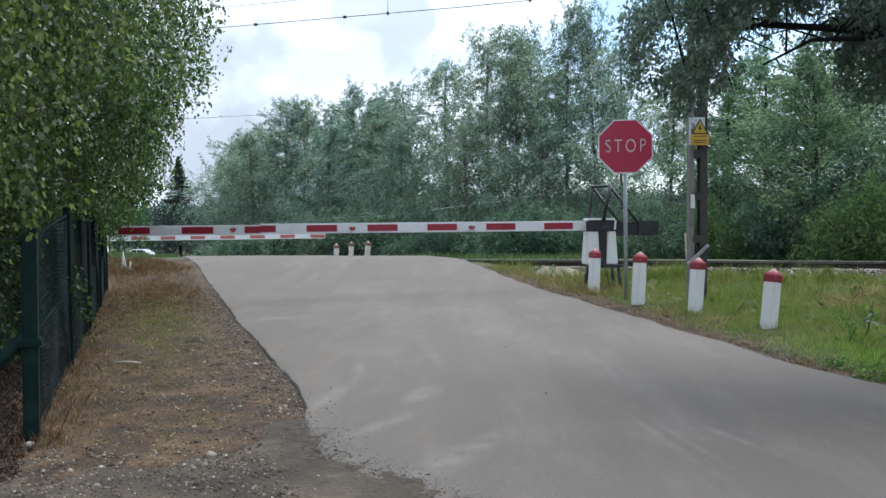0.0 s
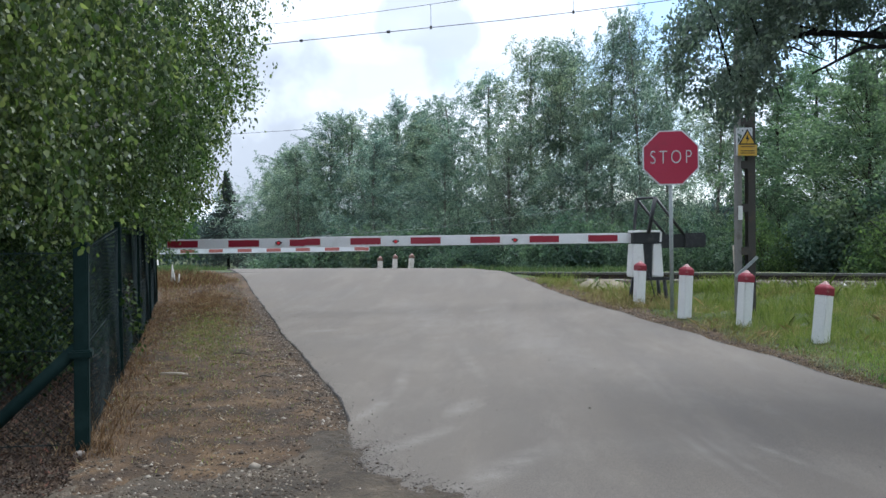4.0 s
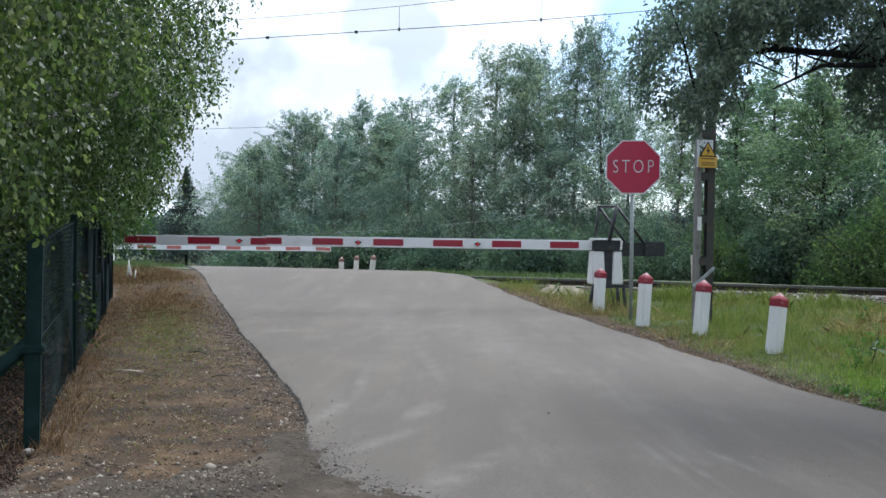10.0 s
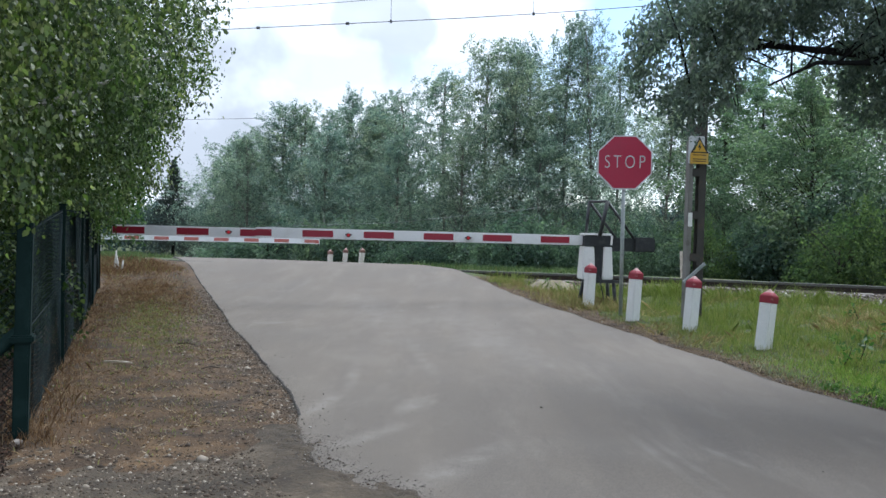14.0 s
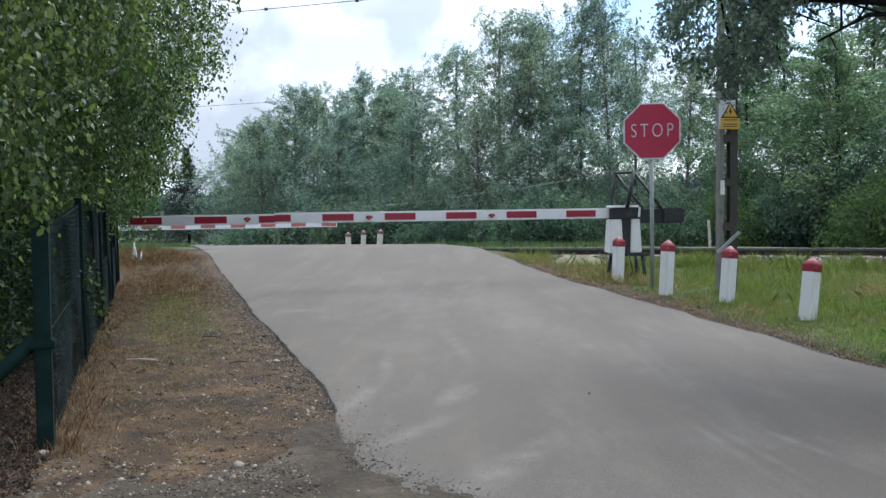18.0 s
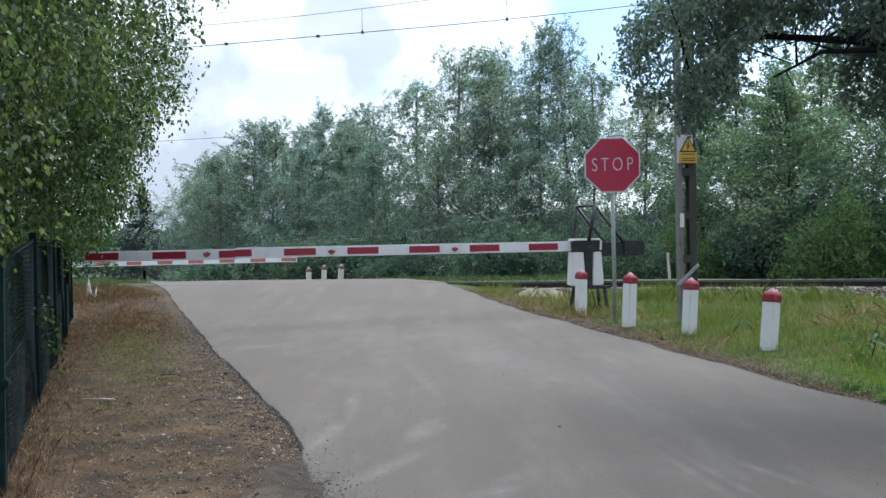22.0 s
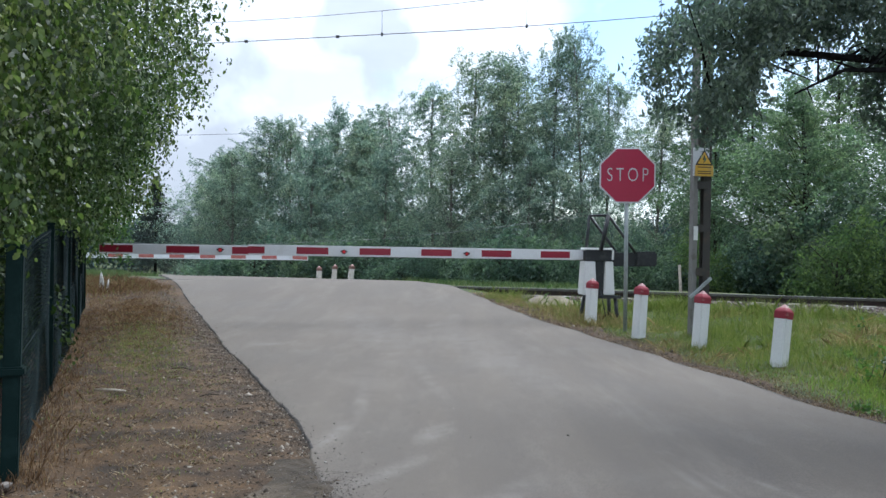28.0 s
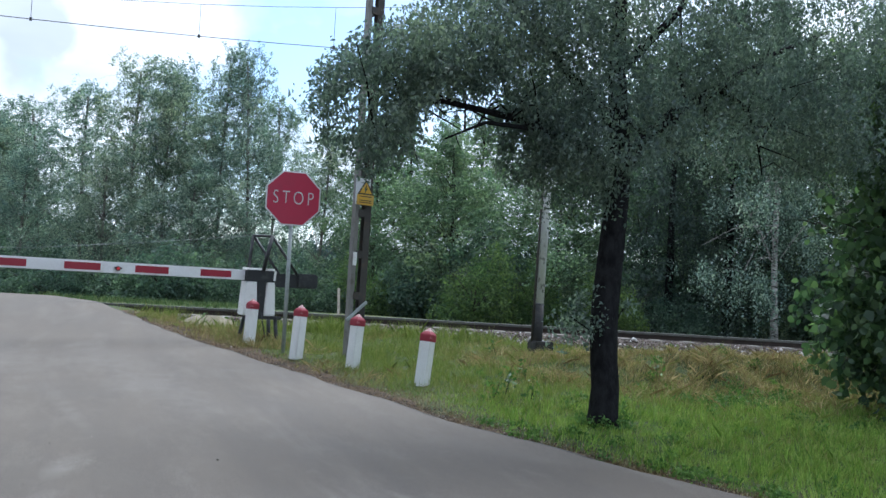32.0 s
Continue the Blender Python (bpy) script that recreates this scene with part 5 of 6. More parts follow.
def right_tree():
    """The dark tree beside the road: a stout leaning trunk, wide spreading limbs, a hanging crown."""
    rng = np.random.default_rng(21)
    blobs = [(-1.6, 0.4, 3.6, 1.4, 1.2, 0.6, 760), (-2.45, 0.3, 2.95, 0.5, 0.6, 0.35, 400), (-1.3, 0.1, 3.3, 0.6, 0.5, 0.3, 260), (-1.5, 0.0, 4.6, 1.5, 1.4, 0.8, 700), (0.2, 0.2, 4.9, 1.9, 1.6, 1.0, 829),
             (0.3, 0.3, 3.6, 1.4, 1.3, 0.7, 921), (1.9, 0.0, 4.4, 1.6, 1.5, 1.1, 620), (2.2, 0.4, 3.4, 1.3, 1.2, 0.7, 620), (0, 0, 6.2, 1.9, 1.7, 1.0, 386), (3.4, 0.4, 4.4, 1.1, 1.2, 1.0, 460),
             (3.6, 0.5, 3.4, 1.0, 1.0, 0.6, 340), (4.6, 0.3, 4.2, 1.0, 1.0, 0.9, 194), (2.6, 0.1, 5.6, 1.5, 1.4, 0.8, 184), (-0.9, 0.5, 3.0, 0.7, 0.7, 0.5, 166), (0.9, 0.3, 3.0, 0.7, 0.8, 0.4, 166),
             (0.0, -0.5, 3.1, 0.9, 0.5, 0.5, 171), (-2.45, 0.2, 2.6, 0.34, 0.5, 0.5, 290), (-0.8, 0.2, 2.45, 0.45, 0.6, 0.45, 200), (-1.5, 0.1, 2.8, 0.7, 0.4, 0.3, 116), (0.55, 0.3, 2.5, 0.45, 0.5, 0.4, 56),
             (-0.45, -0.2, 2.75, 0.6, 0.5, 0.35, 181), (-2.2, 0.2, 3.3, 0.6, 0.6, 0.3, 420), (-0.6, 0.1, 2.3, 0.35, 0.5, 0.45, 280)]
    # trunk and crooked limbs, as seen from the road
    bm = bmesh.new()
    tube([(0, 0, -0.1), (0.0, 0, 0.1), (0.01, 0, 0.35), (-0.02, 0.0, 0.6), (-0.035, 0.01, 0.95), (-0.01, 0.02, 1.3), (0.0, 0.0, 1.6), (0.03, -0.01, 2.1), (0.05, 0.0, 2.5), (0.04, 0.02, 2.95), (0.0, 0.05, 3.5), (0.05, 0.1, 4.3), (0.0, 0.15, 5.4)],
         [0.17, 0.145, 0.136, 0.132, 0.136, 0.131, 0.126, 0.118, 0.115, 0.1, 0.085, 0.065, 0.02], 14, bm)
    arms = [([(-0.05, 0, 2.45), (-0.5, 0.05, 2.75), (-1.1, 0.1, 2.84), (-1.8, 0.12, 2.9), (-2.17, 0.15, 2.82), (-2.4, 0.2, 2.5)], 0.048),
            ([(0.0, 0, 2.35), (0.3, 0, 2.75), (0.66, 0, 3.1), (1.36, 0.05, 3.5), (2.0, 0.1, 3.92), (3.0, 0.2, 4.4)], 0.09),
            ([(-0.03, 0, 2.9), (-0.6, 0.2, 3.5), (-1.2, 0.3, 4.1), (-1.8, 0.3, 4.8)], 0.06),
            ([(0.0, 0.05, 3.4), (0.6, -0.1, 4.1), (1.1, -0.2, 5.0)], 0.055),
            ([(-0.3, 0.02, 2.6), (-0.9, -0.1, 2.72), (-1.5, -0.15, 2.7), (-1.9, -0.2, 2.5)], 0.035),
            ([(1.3, 0.05, 3.45), (1.9, 0.3, 3.4), (2.2, 0.4, 3.15), (2.35, 0.45, 2.7)], 0.035)]
    for pts, r in arms:
        tube(pts, [r * (1 - 0.8 * i / (len(pts) - 1)) for i in range(len(pts))], 9, bm)
        for k in range(9):
            i = int(rng.integers(1, len(pts) - 1))
            a = Vector(pts[i]).lerp(Vector(pts[i + 1]), rng.uniform(0, 1))
            b_ = a + Vector((rng.normal() * 0.45, rng.normal() * 0.45, rng.uniform(-0.5, 0.7)))
            tube([a, a.lerp(b_, 0.5) + Vector((0, 0, 0.08)), b_], [r * 0.3, r * 0.2, r * 0.07], 5, bm)
    spots = twig_spots(blobs, rng, 21, 0.42, 0.04, 0.2, 0.0, 0.17)
    floor = np.interp(spots[:, 0], [-3.4, -3.0, -2.85, -2.7, -2.4, -2.2, -2.1, -1.75, -1.5, -1.2, -1.0, -0.6, -0.15, 0.2, 0.45, 1.2, 2, 4, 6], [2.8, 2.6, 2.3, 2.15, 2.05, 2.2, 2.6, 2.85, 2.95, 2.6, 2.3, 1.95, 1.85, 2.15, 2.55, 2.75, 2.4, 2.3, 2.6])
    floor += 0.1 * np.sin(spots[:, 0] * 9) + 0.16 * np.sin(spots[:, 1] * 6 + spots[:, 0] * 3) ** 2 + 0.14 * np.abs(rng.normal(size=len(spots)))
    west = np.interp(spots[:, 2], [2.2, 2.6, 2.85, 3.05, 3.3, 3.5, 3.75, 4.5, 6], [-2.68, -2.74, -2.95, -2.9, -2.62, -2.2, -1.85, -1.5, -1.1]) + 0.08 * np.sin(spots[:, 2] * 11 + spots[:, 1] * 3) + 0.09 * rng.normal(size=len(spots))
    spots = spots[(spots[:, 2] > floor) & (spots[:, 0] > west)]
    # small gaps between the upper boughs, where the sky shows
    gaps = np.sin(spots[:, 0] * 4.3 + spots[:, 2]) * np.sin(spots[:, 2] * 4.9 - spots[:, 0] * 1.3) + 0.35 * np.sin(spots[:, 0] * 11 + 2) * np.sin(spots[:, 2] * 9)
    spots = spots[(gaps < np.interp(spots[:, 2], [2.6, 3.2, 3.5], [0.4, 0.5, 0.9])) | (spots[:, 0] > 2.0) | (rng.uniform(0, 1, len(spots)) < 0.15)]
    # side shoots low on the trunk
    spots = np.concatenate([spots, twig_spots([(-0.36, 0.05, 0.95, 0.26, 0.22, 0.24, 46), (-0.2, 0.0, 1.2, 0.14, 0.14, 0.14, 12), (0.22, -0.05, 1.22, 0.07, 0.07, 0.08, 7)], rng, 9, 0.16, 0.03, 0.3)])
    tube([(-0.03, 0, 0.7), (-0.2, 0.02, 0.9), (-0.4, 0.04, 1.02)], [0.012, 0.008, 0.004], 5, bm)
    tube([(0.08, -0.02, 1.0), (0.16, -0.04, 1.12), (0.23, -0.05, 1.25)], [0.008, 0.006, 0.003], 5, bm)
    plant("plum_tree", "spreading roadside tree with a stout trunk, its backlit dark put into the bark", "tree", pose(4.62, 7.35, -0.02), bm, M_BARKDARK, spots, M_LEAF_DARK, 0.05, rng, "", 0.6, 0.48)
    # broad-leaved bush at the far end of the grass
    b = [(0.3, 0, 1.5, 1.1, 1.1, 1.3, 420), (0.5, 0, 3.0, 1.0, 1.0, 1.3, 380), (-0.15, 0, 1.0, 0.6, 0.8, 0.7, 160), (0.7, 0, 4.3, 1.2, 1.0, 1.0, 260)]
    ends = [((rng.normal() * 0.8 + 0.4, rng.normal() * 0.7, rng.uniform(1, 4)), rng.uniform(0.1, 0.9), 0.03) for _ in range(12)]
    plant("hazel_bush", "tall hazel bush with broad green leaves beside the grass", "bush", pose(8.75, 7.3, 0.0), limbs((0.3, 0, -0.1), (0.4, 0, 2.6), ends, 0.05, 0.02, rng), M_TWIG, twig_spots(b, rng, 9, 0.35, 0.06), M_LEAF_HAZEL, 0.12, rng, "", 0.6, 0.8, True)


right_tree()


def birch_row():
    """The belt of young birches beyond the track: five built, the rest copied."""
    rng = np.random.default_rng(31)
    kinds = []
    for k in range(8):
        hgt = 8.0
        lean = rng.normal(size=2) * 0.2 + np.array([0.15, 0])
        ends, spots = [], []
        boughs = 66
        for j in range(boughs):
            u = (j + rng.uniform(0, 1)) / boughs
            z = 0.5 + 6.9 * u ** (0.8 if k < 6 else 0.92)
            a = j * 2.4 + rng.normal() * 0.5
            run = (2.9 * max(0.0, 1 - (z / 8.4) ** 1.25) + 0.35) * rng.uniform(0.45, 1.2)
            up = radians(np.interp(z, [0.5, 3, 7.5], [12, 36, 66]) + rng.normal() * 11)
            base = np.array([lean[0] * z / hgt, lean[1] * z / hgt, z])
            tip = base + np.array([math.cos(a) * run * math.cos(up) + 0.12 * run, math.sin(a) * run * math.cos(up), run * math.sin(up)])
            ends.append((tuple(tip), min(1, z / hgt), 0.005 + 0.0025 * run))
            n = int(5 + np.interp(z, [2, 6], [8.5, 6.0]) * run)
            t = rng.uniform(0.15, 1.0, n) ** 0.8
            start = base + (tip - base) * t[:, None] + np.array([0, 0, 1.0]) * (0.2 * run * np.sin(t * 3.14))[:, None] + rng.normal(size=(n, 3)) * 0.1
            side = a + rng.normal(size=n) * 1.1
            d = np.stack([np.cos(side), np.sin(side), np.zeros(n)], 1)
            hang = rng.uniform(0.35, 1.4, n) * np.interp(z, [0.5, 5, 7.5], [1.0, 0.8, 0.45])
            m = 27
            v = rng.uniform(0, 1, (n, m))
            p = start[:, None] + d[:, None] * (0.26 * hang[:, None] * np.sqrt(v))[..., None]
            rise = float(np.interp(z, [1.5, 4.5, 6.5], [-1.0, 0.1, 0.9]))
            p[..., 2] += hang[:, None] * (rise * v - 0.35 * v ** 2 if rise > 0 else rise * v ** 1.5)
            p[..., 0] += 0.3 * hang[:, None] * v ** 1.5
            spots.append((p + rng.normal(size=p.shape) * 0.032).reshape(-1, 3))
        shoots = []
        for hx, hy, hz, tall in [(lean[0], lean[1], 6.8, 1.4)] + [(lean[0] + rng.normal() * 0.5, lean[1] + rng.normal() * 0.5, rng.uniform(5.2, 6.6), rng.uniform(0.8, 1.4)) for _ in range(6)] + [(lean[0] * 0.6 + rng.normal() * 1.2, rng.normal() * 1.2, rng.uniform(3.4, 5.3), rng.uniform(0.9, 1.5)) for _ in range(18)]:
            u = rng.uniform(0, 1, 160) ** 0.9
            wide = 0.16 * (1.08 - u)
            shoots.append(np.stack([hx + 0.5 * u ** 1.6 + rng.normal(size=160) * wide, hy + rng.normal(size=160) * wide, hz + tall * u - 0.1 * np.abs(rng.normal(size=160))], 1))
        top = np.concatenate(shoots)
        spots = np.concatenate(spots + [top])
        if k > 5:
            spots = spots[rng.uniform(0, 1, len(spots)) < 0.86]
        bm = limbs((0, 0, -0.2), (lean[0], lean[1], hgt - 0.4), ends, 0.046, 0.012, rng, 0.3, 6, 1)
        if k < 6:
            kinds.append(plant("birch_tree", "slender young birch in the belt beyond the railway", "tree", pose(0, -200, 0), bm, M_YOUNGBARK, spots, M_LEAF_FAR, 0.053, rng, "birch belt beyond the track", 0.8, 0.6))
        else:
            kinds.append(plant("alder_tree", "dense alder at the wood's edge beyond the railway, leaves darkened for shade", "tree", pose(0, -200, 0), bm, M_TWIG, spots, M_LEAF_ALDER, 0.066, rng, "alders beyond the track", 0.6, 0.7))
    # x, y, top, width of each tree: low in the distance, tall abreast of the sign
    rows = [(-15.2, 50, 6.0, 3.2), (-13.5, 48, 7.1, 5), (-12.0, 50, 7.4, 5), (-10.3, 46, 8.6, 5), (-8.65, 45, 8.6, 5), (-7.2, 46, 8.4, 5), (-5.8, 43, 9.1, 4.6), (-4.6, 42, 8.1, 4.4), (-3.4, 41, 7.4, 4.4),
            (-1.9, 38, 8.1, 5), (-0.5, 36, 8.7, 4.8), (1.2, 34, 9.7, 4.8), (2.3, 33, 9.1, 4.2), (3.2, 34, 9.6, 4.4), (4.2, 32, 9.6, 4.2), (5.35, 31, 9.95, 3.4), (6.5, 33, 8.6, 4.2),
            (-14.3, 51, 6.6, 4), (-11.2, 43, 6.6, 4.8), (-9.4, 48, 8.0, 5), (-6.6, 40, 6.6, 4.4), (-4.0, 44, 8.2, 5), (-2.6, 35, 5.6, 4), (0.3, 31, 5.4, 3.6), (3.0, 29.5, 5.2, 3.6),
            (7.4, 29, 6.9, 3.6), (9.2, 28, 6.8, 4.0), (10.9, 29.5, 7.6, 4.4), (13.3, 28.0, 8.0, 4.4), (11.8, 26.5, 6.8, 3.6), (14.6, 25.0, 7.8, 4), (17.2, 23.0, 9.2, 4.4), (18.8, 25.0, 10.2, 4.8),
            (20.0, 21.0, 9.4, 4.4), (21.6, 23.0, 10.2, 4.8), (22.6, 18.5, 9.6, 4.4), (24.4, 20.5, 10.4, 4.8), (25.0, 16.0, 9.8, 4.6), (27.0, 17.5, 10.4, 5), (10.2, 23.5, 6.4, 4), (13.0, 21.8, 7.2, 4.2), (18.6, 18.4, 8.6, 4.2), (21.2, 16.4, 8.8, 4.4)]
    first = {}
    for i, (x, y, tall, wide) in enumerate(rows):
        k = i % 6 if x < 8.5 else 6 + i % 2
        z0 = float(ground_z(x, y)) - 0.05
        s, w = (tall - z0) / 8.35, wide / 3.0
        m = pose(x, y, z0, 0, 0, 0) @ Matrix.Diagonal((w, w, s, 1)) @ pose(0, 0, 0, 0, 0, rng.uniform(0, 360))
        if k not in first:
            first[k] = kinds[k]
            kinds[k].matrix_basis = m
        else:
            c = copy_thing(kinds[k], pose(x, y, 0))
            c.matrix_basis = m


birch_row()


def thicket():
    """Low dense bushes at the feet of the birches."""
    rng = np.random.default_rng(36)
    b = [(0, 0, 0.75, 1.1, 1.0, 0.75, 420), (0.7, 0.1, 0.5, 0.8, 0.8, 0.5, 200), (-0.6, 0, 1.2, 0.6, 0.6, 0.6, 130)]
    ends = [((rng.normal() * 0.7, rng.normal() * 0.7, rng.uniform(0.6, 1.7)), rng.uniform(0.1, 0.9), 0.02) for _ in range(8)]
    t = plant("shrub", "low dense green shrub under the birches", "shrub", pose(0, 0, 0), limbs((0, 0, -0.05), (0, 0, 0.8), ends, 0.03, 0.01, rng, 0.1), M_TWIG, twig_spots(b, rng, 10, 0.4, 0.05), M_LEAF_THICK, 0.085, rng, "thicket beyond the track")
    places = []
    for i in range(41):
        x = -11.2 + i * 0.95
        off = np.interp(x, [-14, -6, 0, 6, 28], [19, 12, 8.5, 6.2, 5.0]) + rng.uniform(0, 1) ** 1.5 * 4.5
        places.append((x + rng.normal() * 0.2, float(rail_y(np.float64(x))) + off))
    for i, (x, y) in enumerate(places):
        k = rng.uniform(0.45, 1.0) if rng.uniform() < 0.7 else rng.uniform(1.1, 1.5)
        m = pose(x, y, float(ground_z(x, y)) - 0.05) @ Matrix.Diagonal((k * 1.2, k * 1.2, k * rng.uniform(0.75, 1.25), 1)) @ pose(0, 0, 0, 0, 0, rng.uniform(0, 360))
        c = t if i == 0 else copy_thing(t, pose(x, y, 0))
        c.matrix_basis = m


thicket()


def pale_shrubs():
    rng = np.random.default_rng(38)
    b = [(0, 0, 0.9, 0.9, 0.9, 0.8, 300), (0.5, 0.1, 1.6, 0.6, 0.6, 0.6, 160), (-0.5, 0, 0.5, 0.7, 0.7, 0.4, 120)]
    ends = [((rng.normal() * 0.6, rng.normal() * 0.6, rng.uniform(0.8, 2.0)), rng.uniform(0.1, 0.9), 0.02) for _ in range(8)]
    t = plant("shrub", "light yellow-green shrub at the edge of the wood", "shrub", pose(9.0, 19.2, 0.1), limbs((0, 0, -0.05), (0, 0, 1.0), ends, 0.03, 0.01, rng, 0.1), M_TWIG, twig_spots(b, rng, 11, 0.45, 0.05), M_LEAF_PALE, 0.075, rng, "pale shrubs beyond the track")
    for x, y, k in ((10.9, 19.4, 0.8), (12.2, 17.6, 0.7), (6.9, 21.8, 0.75)):
        c = copy_thing(t, pose(x, y, 0.1))
        c.matrix_basis = pose(x, y, float(ground_z(x, y)) - 0.05, 0, 0, 70 * x) @ Matrix.Diagonal((k, k, k * 1.1, 1))


pale_shrubs()


def far_things():
    rng = np.random.default_rng(41)
    # spruce
    t = thing("spruce_tree", "dark pointed spruce far beyond the crossing", "tree", m=pose(-40.5, 112, -3.1))
    part("trunk", tube([(0, 0, 0), (0, 0, 13.9)], [0.24, 0.02], 7), M_BARKDARK, t)
    spots = []
    for z in np.arange(1.2, 13.9, 0.42):
        r = (0.46 * (14.0 - z) + 0.06) * rng.uniform(0.8, 1.12)
        for a in rng.uniform(0, 6.283, 17):
            s = rng.uniform(0.05, 1, 60) ** 0.7
            rr = r * rng.uniform(0.75, 1.1)
            p = np.stack([np.cos(a) * rr * s, np.sin(a) * rr * s, z - 0.42 * rr * s + 0.22 * rr * s ** 3], 1)
            spots.append(p + rng.normal(size=p.shape) * np.array([0.09, 0.09, 0.06]))
    part("crown", leaf_mesh("crown", np.concatenate(spots), 0.26, rng, 0.1, 0.3), M_SPRUCE, t, "dark needle crown")
    for x, y, k in ((14.9, 18.9, 0.95), (16.2, 18.0, 1.05), (17.4, 17.6, 1.1), (19.6, 15.6, 1.1)):
        t = thing("spruce_tree", "tall dark spruce in the wood behind the track", "tree", "spruces behind the track", m=pose(x, y, 0.0))
        part("trunk", tube([(0, 0, -0.1), (0, 0, 9.0 * k)], [0.14, 0.02], 7), M_BARKDARK, t)
        spots = []
        for z in np.arange(0.5, 8.9, 0.26):
            r = 2.3 * (1 - z / 9.4) ** 0.85 * rng.uniform(0.75, 1.1)
            for a in rng.uniform(0, 6.283, 11):
                s = rng.uniform(0, 1, 46) ** 0.7
                p = np.stack([np.cos(a) * r * s, np.sin(a) * r * s, z * k - 0.45 * r * s * s + 0.1 * r * s], 1)
                spots.append(p + rng.normal(size=p.shape) * 0.075)
        part("crown", leaf_mesh("crown", np.concatenate(spots), 0.13, rng, 0.5, 0.3), M_SPRUCENEAR, t, "dark needle crown")
    # an older birch with a white trunk at the wood's edge
    blobs = [(0, 0.4, 5.4, 1.9, 1.7, 1.5, 420), (-0.6, 0, 3.4, 1.5, 1.2, 0.8, 260), (0.7, 0, 3.2, 1.2, 1.2, 0.9, 200), (-1.5, -0.3, 1.6, 1.1, 0.8, 0.6, 160), (0, 0.3, 7.4, 1.4, 1.3, 1.2, 200)]
    ends = [((bx * 1.2 + rng.normal() * 0.6, by + rng.normal() * 0.6, bz + rng.uniform(0, 0.9)), rng.uniform(0.3, 0.9), 0.018) for bx, by, bz, *_ in blobs for _ in range(4)]
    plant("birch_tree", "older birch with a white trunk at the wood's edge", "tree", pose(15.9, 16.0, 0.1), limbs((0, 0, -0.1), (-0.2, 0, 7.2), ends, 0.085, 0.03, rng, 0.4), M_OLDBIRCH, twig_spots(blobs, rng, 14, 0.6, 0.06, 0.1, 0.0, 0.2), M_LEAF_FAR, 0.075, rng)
    # mixed woods closing the distance: rounded clumps of small leaves, one mesh
    for name, label, blobs, size, leaf in (
        ("far_wood", "dense dim woods far behind the crossing", [(x, 146 + 20 * math.sin(x * 0.13) + rng.uniform(-6, 6), 1.6 + rng.uniform(0, 2.4), 6, 5, 4.6, 900) for x in np.arange(-150, 190, 6.5)], 0.5, M_HILL),
        ("wooded_hill", "wooded hill along the skyline, haze put into its leaf colour", [(x, 330 + rng.uniform(-20, 20), 4.5 + 2.5 * math.sin(x * 0.011 + 1) + rng.uniform(0, 2), 20, 14, 5, 700) for x in np.arange(-330, 420, 15)], 1.3, M_HILL),
        ("side_wood", "deep dark wood behind the track", [(x, float(rail_y(np.float64(x))) + 11 + rng.uniform(0, 5), z, 2.4, 2.2, 1.8, 190) for x in np.arange(17.5, 44, 1.7) for z in (1.5, 4.2, 7.0)], 0.17, M_LEAF_THICK)):
        me = leaf_mesh(name, twig_spots(blobs, rng, 6, size * 3, size * 0.5), size, rng, 0.4, 0.7)
        me.materials.append(leaf)
        tagged(new(name, me), label, "woods", kind="stuff")
    sheet("far_road", lambda y: (-470, 250), np.array([100.5, 102, 104, 106, 107.5]), M_ASPHALT, lambda x, y: np.maximum(ground_z(x, y), -3.3) + 0.3, 60, "grey road crossing the fields far beyond", "road")


far_things()


# ---- grass, straw, stones ----
def tufts(x, y, s):
    """For each place: the height factor of its tuft, and the way and strength with which the blade leans out of it."""
    u, v = x / s + 0.35 * np.sin(y * 2.7 / s), y / s + 0.35 * np.sin(x * 2.3 / s)
    iu, iv = np.floor(u), np.floor(v)
    tall = np.modf(np.abs(np.sin(iu * 127.1 + iv * 311.7) * 437.585))[0]
    turn = np.modf(np.abs(np.sin(iu * 269.5 + iv * 183.3) * 437.585))[0] * 6.283
    du, dv = u - iu - 0.5, v - iv - 0.5
    r = np.hypot(du, dv)
    return (0.35 + 1.0 * tall) * (1.15 - 0.9 * r ** 2), np.arctan2(dv + 0.25 * np.sin(turn), du + 0.25 * np.cos(turn)), 0.35 + r


def blades(name, n, where, rng, low, high, wide, mat, label, lean=0.8, base=ground_z, tuft=0.0):
    x, y, f = where(n, rng)
    n = len(x)
    h = rng.uniform(low, high, n) * f
    h = h * np.where(rng.uniform(0, 1, n) < 0.04, 1.25, 1.0)
    a = rng.uniform(0, 6.283, n)
    d = rng.uniform(0, 6.283, n)
    reach = rng.uniform(0, 1, n)
    if tuft:
        tall, turn, far = tufts(x, y, tuft)
        h, d, reach = h * tall, turn + rng.normal(size=n) * 1.3, reach * far * 1.2
    z = base(x, y) - 0.006
    p = np.stack([x, y, z], 1)
    side = np.stack([np.cos(a), np.sin(a), np.zeros(n)], 1) * wide
    tilt = np.stack([np.cos(d), np.sin(d), np.zeros(n)], 1) * (h * lean * reach)[:, None]
    top = p + tilt + np.array([0, 0, 1.0]) * h[:, None]
    mid = p + tilt * 0.35 + np.array([0, 0, 0.55]) * h[:, None]
    v = np.stack([p - side, p + side, mid + side * 0.8, top, mid - side * 0.8], 1).reshape(-1, 3)
    me = fast_mesh(name, v, np.arange(5 * n).reshape(-1, 5))
    me.materials.append(mat)
    return tagged(new(name, me), label, "grass", kind="stuff")


